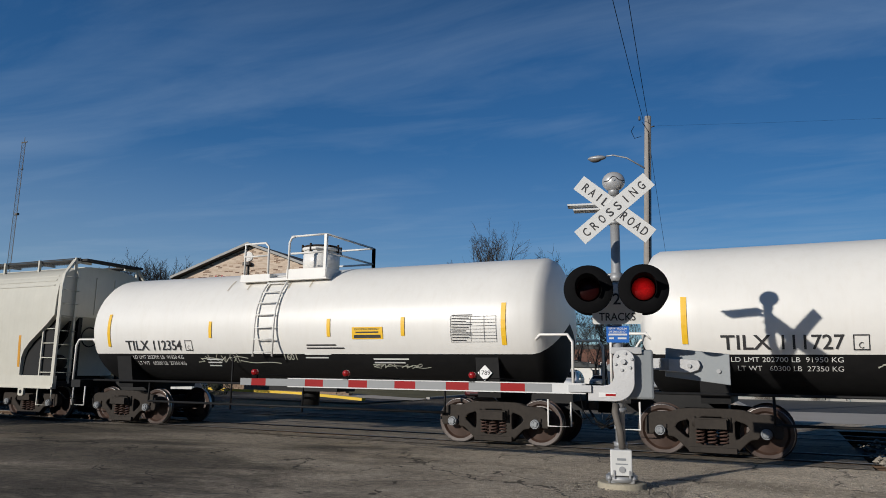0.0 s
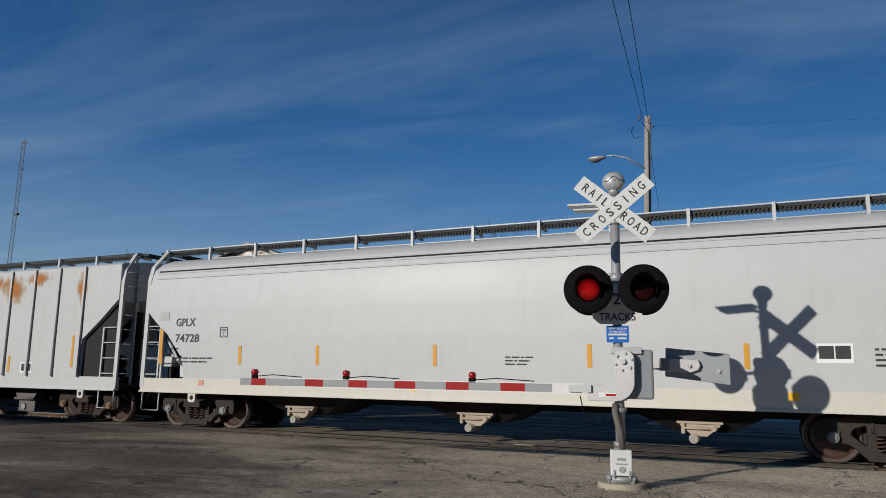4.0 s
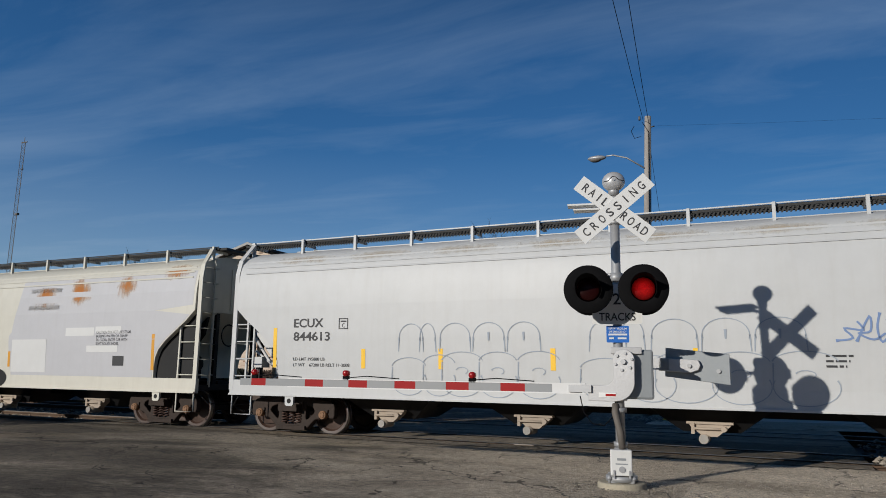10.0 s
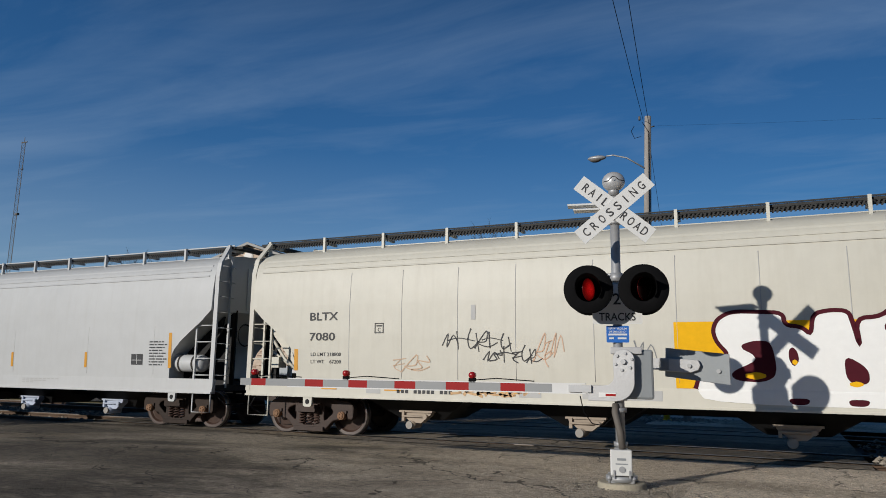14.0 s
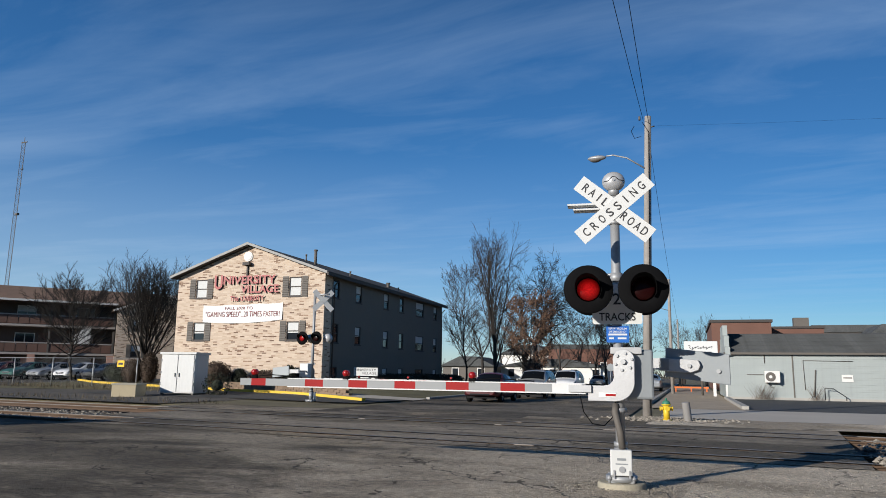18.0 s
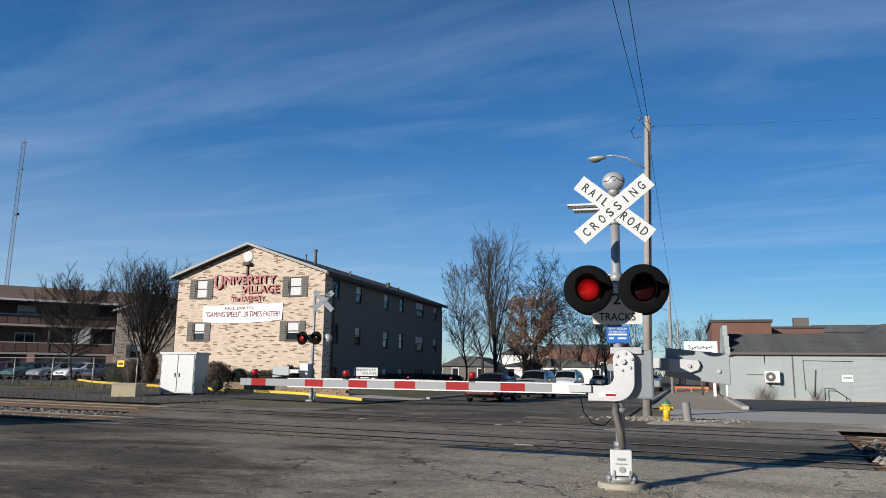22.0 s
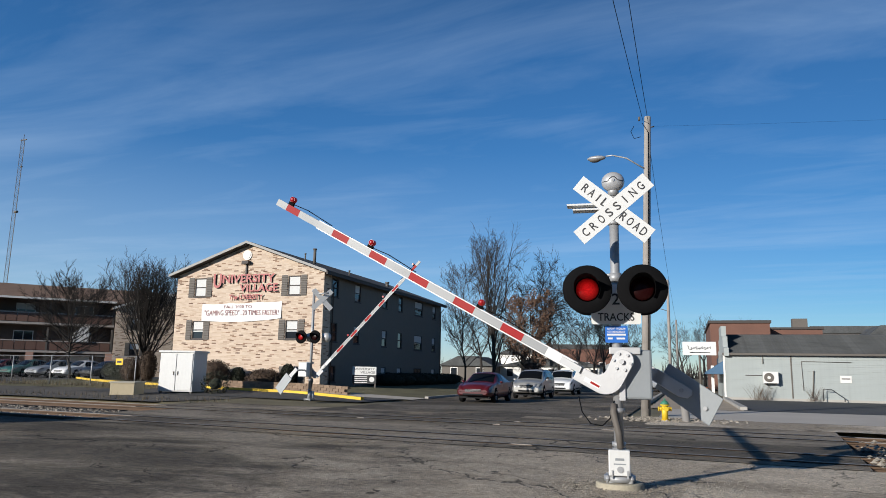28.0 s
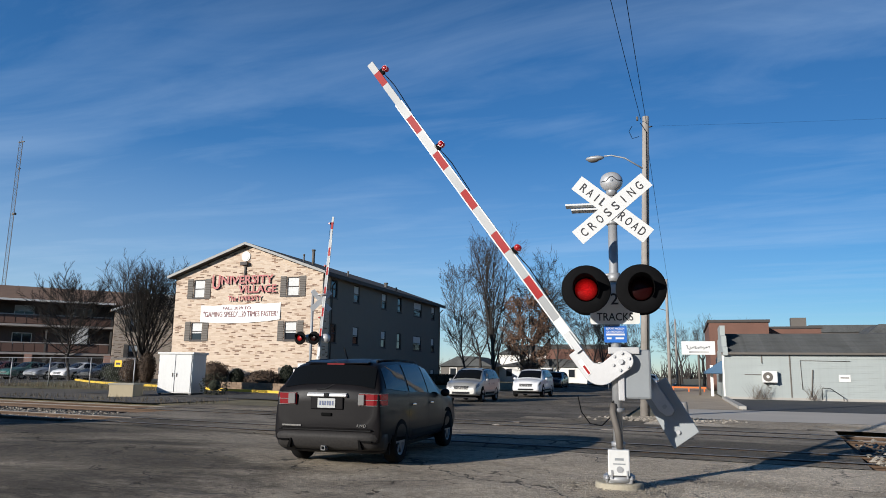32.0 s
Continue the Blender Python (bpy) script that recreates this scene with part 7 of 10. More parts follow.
def lens_material(name, lit):
    m = bpy.data.materials.new(name)
    m.use_nodes = True
    n, l = m.node_tree.nodes, m.node_tree.links
    p = n["Principled BSDF"]
    p.inputs["Roughness"].default_value, p.inputs["Specular IOR Level"].default_value = 0.3, 0.12
    p.inputs["Base Color"].default_value = (0.05, 0.002, 0.002, 1) if lit else (0.014, 0.002, 0.002, 1)
    if lit:
        co = n.new("ShaderNodeTexCoord")
        v = n.new("ShaderNodeTexVoronoi"); v.inputs["Scale"].default_value = 70
        l.new(co.outputs["Object"], v.inputs["Vector"])
        mr = n.new("ShaderNodeMapRange"); mr.inputs["From Max"].default_value = 0.7; mr.inputs["To Min"].default_value = 0.95; mr.inputs["To Max"].default_value = 0.45
        l.new(v.outputs["Distance"], mr.inputs["Value"])
        rad = n.new("ShaderNodeVectorMath"); rad.operation = "LENGTH"; l.new(co.outputs["Object"], rad.inputs[0])
        fall = n.new("ShaderNodeMapRange"); fall.inputs["From Min"].default_value, fall.inputs["From Max"].default_value = 0.02, 0.135; fall.inputs["To Min"].default_value, fall.inputs["To Max"].default_value = 1.0, 0.12
        l.new(rad.outputs["Value"], fall.inputs["Value"])
        fm = n.new("ShaderNodeMath"); fm.operation = "MULTIPLY"; l.new(mr.outputs[0], fm.inputs[0]); l.new(fall.outputs[0], fm.inputs[1])
        l.new(fm.outputs[0], p.inputs["Emission Strength"])
        p.inputs["Emission Color"].default_value = (0.9, 0.012, 0.012, 1)
    return m


LIT, DULL = lens_material("lit_red_lens", True), lens_material("dark_red_lens", False)
ARMLAMP = shade("red_arm_lamp", (0.26, 0.006, 0.008), 0.25, glow=(1.0, 0.02, 0.02, 0.06))
REFLECTORS = []


def flasher(parent, x, z, y, number):
    """One red flashing light: a round black background, hood, housing and a turning reflector that glows on one face."""
    n = 40
    back = Geo().rings([[(x + r * math.cos(2 * math.pi * i / n), yy, z + r * math.sin(2 * math.pi * i / n)) for i in range(n)] for r, yy in ((0.16, y), (0.305, y - 0.02), (0.315, y + 0.0), (0.305, y + 0.015), (0.16, y + 0.02))] + [[(x + 0.16 * math.cos(2 * math.pi * i / n), y, z + 0.16 * math.sin(2 * math.pi * i / n)) for i in range(n)]], caps=False)
    light = part("background", back, HOODBLACK, parent)
    # the hood is long on top and short at its flanks
    rings_h = []
    for k in range(9):
        u = k / 8
        rings_h.append([(x + rr * math.cos(a), y - 0.01 - u * (0.06 + 0.27 * max(0.0, math.sin(a)) ** 0.7), z + rr * math.sin(a)) for rr in (0.165,) for a in [radians(-40 + 260 * i / 32) for i in range(33)]])
    inner = [[(x + (p[0] - x) * 0.975, p[1], z + (p[2] - z) * 0.975) for p in r] for r in rings_h]
    g = Geo().rings(rings_h, caps=False, closed=False).rings(inner, caps=False, closed=False)
    part("hood", g, HOODBLACK, light)
    g = Geo().rings([[(x + r * math.cos(2 * math.pi * i / n), yy, z + r * math.sin(2 * math.pi * i / n)) for i in range(n)] for r, yy in ((0.16, y), (0.158, y + 0.2), (0.1, y + 0.3), (0.01, y + 0.32))], caps=False)
    part("housing", g, HOODBLACK, light)
    ref = part("reflector", Geo().ball((0, -0.001, 0), (0.145, 0.03, 0.145), 32, 8).moved(pose(0, 0, 0)), LIT, light, at=pose(x, y + 0.02, z))
    ref.data.materials.append(DULL)
    for poly in ref.data.polygons:
        poly.material_index = 0 if poly.center.y < 0 else 1
    REFLECTORS.append((ref, x, y + 0.02, z, number))
    return light


def crossbuck(parent, y, z, mirror=False):
    L, W = 1.22 * 0.95, 0.23 * 0.95
    for k, (ang, words) in enumerate(((-40, "RAIL ROAD"), (40, "CROSSING"))):
        blade = part("blade", Geo().box(-L / 2, L / 2, -0.006, 0.006, -W / 2, W / 2), SIGNWHITE, parent, at=pose(0, y - 0.012 * k, z, 0, -ang, 0))
        if not mirror:
            g = Geo()
            words = ((("RAIL", -0.52), ("ROAD", 0.13)) if k == 0 else (("CROSSING", -0.53),))
            for word, x0 in words:
                step = 0.112 if k == 0 else 0.138
                for j, ch in enumerate(word):
                    wide = 0.018 if ch == "I" else 0.078
                    writing(g, ch, (x0 + j * step + (0.03 if ch == "I" else 0.0)) * 0.95, -0.057, 0.114, wide * 0.95, lambda a, b: (a, -0.009, b), 0.012)
            part("lettering", g, INK, blade)


def make_signal(m, number, near, zl=2.51, zx=3.66, top=3.98):
    """A mast with crossbuck, two flashing lights, a bell and a gate; its front looks to -y, its arm points to -x."""
    tag = "silver crossing signal mast with crossbuck and two red flashing lights" if near else "silver crossing signal mast across the tracks, seen from behind"
    sig = thing("crossing_signal", m, tag, "crossing signal", "crossing signals")
    part("mast", Geo().cyl((0, 0, 0.42), (0, 0, top), 0.062, None, 20), GALV, sig)
    part("base_collar", Geo().cyl((0, 0, 0.09), (0, 0, 0.16), 0.2, None, 24).cyl((0, 0, 0.16), (0, 0, 0.5), 0.085, None, 20).box(-0.16, 0.16, -0.16, 0.16, 0.08, 0.1), GALV, sig)
    for sx in (-0.15, 0.15):
        for sy in (-0.15, 0.15):
            part("anchor_bolt", Geo().cyl((sx, sy, 0.08), (sx, sy, 0.17), 0.02, None, 8).cyl((sx, sy, 0.12), (sx, sy, 0.15), 0.035, None, 6), GALV, sig)
    part("junction_box", Geo().box(-0.135, 0.135, -0.2, -0.06, 0.17, 0.49), BOXWHITE, sig, bevel=0.015)
    part("box_latch", Geo().box(-0.1, -0.08, -0.215, -0.2, 0.14, 0.24).box(0.09, 0.11, -0.215, -0.2, 0.14, 0.24).cyl((0.01, -0.21, 0.25), (0.01, -0.2, 0.25), 0.04, None, 16), GALV, sig)
    part("box_stencil", Geo().box(-0.05, 0.06, -0.203, -0.2, 0.36, 0.39).box(-0.07, 0.08, -0.203, -0.2, 0.31, 0.325), COUNTER, sig)
    part("conduit", Geo().tube([(-0.05, -0.05, 1.05), (-0.06, -0.1, 0.95), (0.0, -0.1, 0.7), (0.02, -0.1, 0.5)], 0.045, 10), SHUTTER, sig)
    for z in (0.52, 0.95):
        part("clamp", Geo().cyl((0, 0, z), (0, 0, z + 0.055), 0.088, None, 16), GALV, sig)
    # bell on top
    if not near:
        return far_head(sig, zl, zx)
    bell = part("bell", Geo().ball((0, -0.02, 4.05), (0.155, 0.12, 0.14), 28, 14), SILVER, sig, "round silver bell")
    part("bell_bracket", Geo().cyl((0, 0, 3.85), (0, 0, 3.98), 0.075, None, 16).cyl((0, -0.15, 4.05), (0, -0.13, 4.05), 0.02, None, 8), GALV, bell)
    part("bell_slot", Geo().tube([(x, -0.026 - 0.12 * math.sqrt(1 - (x / 0.155) ** 2 - (z / 0.14) ** 2), 4.05 + z) for x, z in ((-0.14, -0.01), (-0.11, -0.012), (-0.07, -0.01), (-0.045, 0.02), (-0.015, 0.045), (0.02, 0.045), (0.045, 0.02), (0.07, -0.002), (0.11, -0.005), (0.14, -0.004))], 0.0055, 5), INK, bell)
    # two crossbucks, front and back
    arm = part("sign_bracket", Geo().cyl((0, 0, 3.45), (0, 0, 3.5), 0.08, None, 16).box(-0.05, 0.05, -0.55, -0.5, 3.42, 3.68), GALV, sig)
    front = part("crossbuck", Geo().cyl((0, -0.55, 3.545), (0, -0.05, 3.545), 0.03, None, 8), GALV, sig)
    crossbuck(front, -0.56, 3.545)
    rear = part("rear_crossbuck", Geo().cyl((-0.05, 0.08, 3.72), (-0.05, 0.12, 3.72), 0.03, None, 8), GALV, sig)
    part("blade", Geo().box(-0.64, 0.02, 0.1, 0.3, 3.765, 3.79), SIGNWHITE, rear)
    part("blade", Geo().box(-0.56, 0.02, 0.12, 0.32, 3.70, 3.722), SIGNWHITE, rear)
    part("track_sign", Geo().box(-0.19, 0.19, -0.1, -0.09, 2.2, 2.62).prism([(-0.3, 2.09), (0.3, 2.09), (0.32, 2.11), (0.32, 2.27), (0.3, 2.29), (-0.3, 2.29), (-0.32, 2.27), (-0.32, 2.11)], -0.105, -0.094, "y"), SIGNWHITE, sig)
    if near:
        g = Geo(); writing(g, "TRACKS", -0.235, 2.135, 0.105, 0.47, lambda a, b: (a, -0.11, b), 0.014); writing(g, "2", -0.05, 2.35, 0.15, 0.1, lambda a, b: (a, -0.106, b), 0.012)
        part("sign_lettering", g, INK, sig)
        part("notice_plate", Geo().prism([(-0.135, 1.85), (0.135, 1.85), (0.145, 1.86), (0.145, 2.06), (0.135, 2.07), (-0.135, 2.07), (-0.145, 2.06), (-0.145, 1.86)], -0.085, -0.078, "y"), BLUE, sig, "small blue notice with white lines")
        g = Geo()
        for k, word in enumerate(("REPORT PROBLEM", "OR EMERGENCY")):
            writing(g, word, -0.115, 2.02 - 0.042 * k, 0.026, 0.23, lambda a, b: (a, -0.0875, b), 0.01)
        for a, b, z in ((-0.12, 0.12, 1.955), (-0.11, -0.05, 1.905), (0.0, 0.11, 1.905)):
            g.box(a, b, -0.088, -0.085, z - 0.012, z + 0.012)
        part("notice_bars", g, SIGNWHITE, sig)
    # cross arm and flashing lights
    part("cross_arm", Geo().cyl((-0.38, 0.03, 2.72), (0.38, 0.03, 2.72), 0.028, None, 10).cyl((0, 0, 2.66), (0, 0, 2.78), 0.085, None, 16).cyl((-0.38, 0.02, 2.6), (-0.38, 0.03, 2.75), 0.03, None, 8).cyl((0.38, 0.02, 2.6), (0.38, 0.03, 2.75), 0.03, None, 8).tube([(-0.25, 0.03, 2.72), (-0.1, -0.03, 2.76), (0, -0.06, 2.74)], 0.02, 6), GALV, sig)
    for k, x in enumerate((-0.381, 0.381)):
        flasher(sig, x * 0.9 - 0.01, 2.51, -0.5, k)
    # lights facing the other way
    rear_lights(sig, 2.55, 0.42, False)
    mechanism(sig)
    return sig


def rear_lights(sig, z, y, glow):
    """The pair of lights that faces the other side of the tracks."""
    for x in (-0.375, 0.375):
        n = 32
        g = Geo().rings([[(x + r * math.cos(2 * math.pi * i / n), yy, z + r * math.sin(2 * math.pi * i / n)) for i in range(n)] for r, yy in ((0.01, y + 0.02), (0.15, y + 0.02), (0.3, y + 0.03), (0.3, y + 0.01), (0.15, y - 0.08), (0.1, y - 0.2), (0.01, y - 0.22))], caps=False)
        back = part("rear_background", g, HOODBLACK, sig)
        hood = [[(x + 0.165 * math.cos(a), y + 0.03 + u / 6 * (0.06 + 0.24 * max(0.0, math.sin(a)) ** 0.7), z + 0.165 * math.sin(a)) for a in [radians(-40 + 260 * i / 28) for i in range(29)]] for u in range(7)]
        part("hood", Geo().rings(hood, caps=False, closed=False), HOODBLACK, back)
        if glow:
            lamp = part("rear_reflector", Geo().ball((0, 0, 0), (0.14, 0.03, 0.14), 20, 6), LIT, sig, at=pose(x, y + 0.05, z, 0, 0, 180))
            lamp.data.materials.append(DULL)
            for poly in lamp.data.polygons:
                poly.material_index = 0 if poly.center.y < 0 else 1
            REFLECTORS.append((lamp, x, y + 0.05, z, 3 if x > 0 else 2))


def far_head(sig, zl, zx):
    """The upper part of the signal across the tracks, whose signs turn away from the camera."""
    part("mast_cap", Geo().ball((0, 0, 5.02), (0.1, 0.1, 0.09), 14, 8), SILVER, sig)
    part("sign_arm", Geo().cyl((0, 0, 4.86), (-0.72, -0.1, 4.9), 0.04, None, 8), GALV, sig)
    buck = part("crossbuck", Geo().cyl((-0.3, -0.12, zx), (-0.3, -0.08, zx), 0.03, None, 8), GALV, sig, at=pose(0, 0, 0))
    for k, ang in enumerate((-45, 45)):
        part("blade", Geo().box(-0.61, 0.61, -0.006, 0.006, -0.115, 0.115), SIGNWHITE, buck, at=pose(-0.36, -0.14 - 0.014 * k, zx, 0, 0, 48) @ pose(0, 0, 0, 0, -ang, 0))
    part("cross_arm", Geo().cyl((-0.4, 0.0, zl + 0.14), (0.4, 0.0, zl + 0.14), 0.028, None, 10).cyl((0, 0, zl + 0.08), (0, 0, zl + 0.2), 0.085, None, 16), GALV, sig)
    rear_lights(sig, zl, 0.3, True)
    for x in (-0.75, 0.12):
        n = 24
        g = Geo().rings([[(x + r * math.cos(2 * math.pi * i / n), yy, zl + r * math.sin(2 * math.pi * i / n)) for i in range(n)] for r, yy in ((0.01, 0.12), (0.12, 0.1), (0.2, 0.02), (0.22, -0.1), (0.01, -0.12))], caps=False)
        part("lamp_housing", g, SILVER, sig, "silver back of a flashing light")
    mechanism(sig, BOXWHITE)
    return sig


def mechanism(sig, paint=None):
    # gate mechanism box
    part("gate_mechanism", Geo().box(-0.02, 0.44, -0.05, 0.34, 1.12, 1.76), paint or COUNTER, sig, bevel=0.03)
    part("mechanism_cover", Geo().box(-0.1, 0.3, -0.09, -0.04, 1.7, 1.79).box(0.02, 0.1, -0.08, -0.05, 1.1, 1.74), ALUM, sig, bevel=0.01)


def make_gate(sig, number, longer=1.0):
    """The gate arm with its bracket and counterweights, turning about the shaft at the origin."""
    gate = part("gate_arm", Geo().cyl((0, -0.14, 0), (0, -0.03, 0), 0.05, None, 16), GALV, sig)
    out = [(0.14 * math.cos(a), 0.14 * math.sin(a) + 0.02) for a in [radians(-10 + 200 * k / 14) for k in range(15)]] + [(-0.13, -0.2), (-0.145, -0.25), (-0.19, -0.295), (-0.26, -0.31), (-0.47, -0.31), (-0.47, -0.51), (-0.12, -0.51)] + [(-0.12 + 0.255 * math.sin(a), -0.255 - 0.255 * math.cos(a)) for a in [radians(12 * k) for k in range(1, 8)]]
    out = [(x, z) for x, z in out]
    part("curved_bracket", Geo().prism(out, -0.16, -0.13, "y"), ALUM, gate, bevel=0.008)
    for k in range(6):
        a = k * math.pi / 3 + 0.3
        part("bolt", Geo().cyl((0.11 * math.cos(a), -0.185, 0.11 * math.sin(a) + 0.0), (0.11 * math.cos(a), -0.155, 0.11 * math.sin(a)), 0.02, None, 6), GALV, gate)
    part("shaft_nut", Geo().cyl((0, -0.2, 0), (0, -0.155, 0), 0.035, None, 6), GALV, gate)
    part("bracket_label", Geo().box(-0.33, -0.1, -0.165, -0.1605, -0.46, -0.4), SIGNWHITE, gate)
    part("label_bar", Geo().box(-0.24, -0.11, -0.168, -0.1655, -0.445, -0.415), ARMRED, gate)
    # the board in stripes
    stripes = [(0.55, 0.95, ARMWHITE)]
    cuts = [0.95, 1.33, 1.68, 2.15, 2.5, 2.98, 3.32, 3.78, 4.1, 4.55, 4.88, 5.32, 5.62, 5.9, 6.12]
    cols = [ARMGREY, ARMRED, ARMGREY, ARMRED, ARMGREY, ARMRED, ARMGREY, ARMRED, ARMGREY, ARMRED, ARMGREY, ARMGREY, ARMRED, ARMGREY]
    stripes = [(a * longer, b * longer, c) for a, b, c in stripes + [(a, b, c) for a, b, c in zip(cuts, cuts[1:], cols)]]
    lo, hi = -0.41, -0.30
    for a, b, c in stripes:
        part("stripe", Geo().box(-b, -a, -0.165, -0.135, lo, hi), c, gate)
    part("edge_rail", Geo().box(-5.2 * longer, -0.5, -0.17, -0.13, lo - 0.016, lo).box(-5.2 * longer, -0.5, -0.17, -0.13, hi, hi + 0.014), ARMWHITE, gate)
    part("end_clamp", Geo().box(-0.72, -0.42, -0.2, -0.11, lo + 0.01, hi - 0.01), GALV, gate)
    for x in (2.1 * longer, 4.15 * longer, 5.85 * longer):
        lamp = part("arm_lamp", Geo().cyl((-x, -0.19, hi + 0.1), (-x, -0.11, hi + 0.1), 0.045, None, 16).ball((-x, -0.19, hi + 0.1), (0.043, 0.02, 0.043), 12, 6), ARMLAMP, gate)
        part("lamp_bracket", Geo().box(-x - 0.05, -x + 0.05, -0.17, -0.13, hi, hi + 0.06), HOODBLACK, lamp)
        part("lamp_wire", Geo().tube([(-x, -0.15, hi + 0.03), (-x + 0.35, -0.15, hi + 0.06), (-x + 0.9, -0.15, hi + 0.03)], 0.007, 4), HOODBLACK, lamp)
    # counterweight plates behind the mast
    cw = part("counterweight", Geo().prism([(0.38, -0.18), (0.4, 0.225), (1.25, 0.135), (1.25, -0.29)], 1.06, 1.1, "y"), COUNTER, gate, bevel=0.008)
    part("counterweight_arm", Geo().prism([(0.3, 0.08), (0.3, -0.1), (0.72, -0.13), (0.84, -0.09), (0.87, -0.02), (0.84, 0.05), (0.72, 0.06)], 0.99, 1.06, "y"), ALUM, gate, bevel=0.01)
    part("shaft", Geo().cyl((0.0, -0.03, 0.0), (0.0, 1.06, 0.0), 0.035, None, 12).prism([(-0.08, -0.08), (0.45, -0.09), (0.45, 0.07), (-0.08, 0.08)], 0.99, 1.05, "y"), ALUM, gate)
    part("counterweight_bolt", Geo().cyl((1.1, 1.03, -0.1), (1.1, 1.06, -0.1), 0.03, None, 8).cyl((0.72, 0.96, -0.03), (0.72, 0.99, -0.03), 0.03, None, 8), GALV, gate)
    return gate


NEAR_MAST = (-1.985, 9.68, 0.0)
near_signal = make_signal(pose(*NEAR_MAST, 0, 0, 11.5), 0, True)
near_gate = make_gate(near_signal, 0)
foot = thing("mast_footing", pose(NEAR_MAST[0], NEAR_MAST[1], 0), "low round worn concrete footing of the signal", "footing")
part("concrete_block", Geo().cyl((0, 0, -0.1), (0, 0, 0.08), 0.32, 0.3, 28), BASEMIX, foot, bevel=0.02)
part("cable_loop", Geo().tube([(-0.5, -0.1, 1.15), (-0.46, -0.1, 0.95), (-0.35, -0.1, 0.8), (-0.2, -0.1, 0.78), (-0.1, -0.08, 0.88), (-0.05, -0.06, 1.1)], 0.008, 5), HOODBLACK, near_signal)

FAR_MAST = (-19.36, 27.28, 0.02)
far_signal = make_signal(pose(*FAR_MAST, 0, 0, 180), 1, False, 2.89, 4.62, 5.0)
far_gate = make_gate(far_signal, 1, 1.17)

# ---- utility poles and wires ----
POLEWOOD = shade("weathered_pole", (0.31, 0.28, 0.25), 0.9, var=0.25, grain=5, big=1.0, streak=0.4, dirt=(0.14, 0.11, 0.09), bump=0.4)
pole = thing("utility_pole", pose(-4.53, 26.8, 0), "tall weathered wooden utility pole with a street light", "utility pole")
part("shaft", Geo().cyl((0, 0, -0.1), (0.39, 0.03, 11.15), 0.17, 0.12, 16), POLEWOOD, pole)
part("lamp_arm", Geo().tube([(0.25, -0.05, 9.1), (-0.4, -0.2, 9.55), (-0.9, -0.25, 9.7), (-1.15, -0.3, 9.68)], 0.03, 8), GALV, pole)
lampg = Geo().ball((-1.5, -0.35, 9.62), (0.36, 0.16, 0.1), 20, 8)
head = part("lamp_head", lampg, GALV, pole, "grey cobra-head street light")
part("lamp_lens", Geo().ball((-1.55, -0.36, 9.55), (0.22, 0.13, 0.09), 16, 6), SHUTTER, head)
part("insulator", Geo().cyl((0.1, -0.1, 11.0), (0.1, -0.1, 11.15), 0.04, None, 8).cyl((0.4, 0, 10.7), (0.62, 0.05, 10.75), 0.025, None, 6), SHUTTER, pole)
part("riser_wire", Geo().tube([(0.14, -0.17, 0.3), (0.42, -0.1, 10.5), (0.2, -0.1, 10.9)], 0.012, 4).tube([(-0.1, -0.12, 10.8), (-0.22, -0.12, 10.6), (-0.1, -0.14, 10.3), (0.15, -0.12, 10.35)], 0.012, 4), HOODBLACK, pole)


def wire(name, p, q, sag, r=0.012, label="thin black overhead wire"):
    p, q = Vector(p), Vector(q)
    pts = [p.lerp(q, t / 12) - Vector((0, 0, sag * 4 * (t / 12) * (1 - t / 12))) for t in range(13)]
    tagged(part(name, Geo().tube(pts, r, 4), HOODBLACK), label, "wire")


wire("overhead_wire", (-4.3, 26.75, 11.0), (-1.0, -6.0, 10.6), 0.5, 0.009)
wire("overhead_wire", (-4.1, 26.75, 10.85), (-0.2, -6.0, 10.2), 0.5, 0.009)
wire("overhead_wire", (-4.0, 26.8, 10.75), (40, 34, 10.6), 0.6, 0.0025)
wire("overhead_wire", (-4.15, 26.9, 10.4), (-10.6, 85, 7.2), 0.8, 0.008)

# ---- road vehicles ----
TYRE = shade("tyre_rubber", (0.013, 0.013, 0.013), 0.9, var=0.2, spec=0.08)
ALLOY = shade("alloy_rim", (0.2, 0.2, 0.205), 0.45, 0.3, var=0.1)
CARGLASS = glass("car_glass", (0.006, 0.007, 0.008))
CARGLASS.node_tree.nodes["Principled BSDF"].inputs["Specular IOR Level"].default_value = 0.18
TRIMBLACK = shade("black_plastic", (0.013, 0.013, 0.014), 0.6, var=0.15, spec=0.12)
BUMPERGREY = shade("grey_bumper_plastic", (0.03, 0.0285, 0.028), 0.6, var=0.2, grain=30, dirty=0.3, dirt=(0.07, 0.062, 0.054), spec=0.15)
WHEELDARK = shade("wheel_well_black", (0.006, 0.006, 0.006), 0.9, var=0.1, spec=0.05)
CHROME = shade("chrome", (0.7, 0.7, 0.7), 0.15, 1.0, var=0.03)
BRIGHTBAR = shade("bright_trim", (0.62, 0.62, 0.61), 0.3, 0.35, var=0.03)
TAILRED = shade("tail_lamp_red", (0.17, 0.008, 0.012), 0.2, var=0.1, grain=40, glow=(1.0, 0.03, 0.02, 0.04))
LAMPCLEAR = shade("clear_lamp", (0.2, 0.195, 0.19), 0.15, var=0.03)
PLATE = shade("number_plate", (0.4, 0.41, 0.4), 0.5, var=0.05)
PLATEBAR = shade("plate_bars", (0.1, 0.12, 0.2), 0.6)

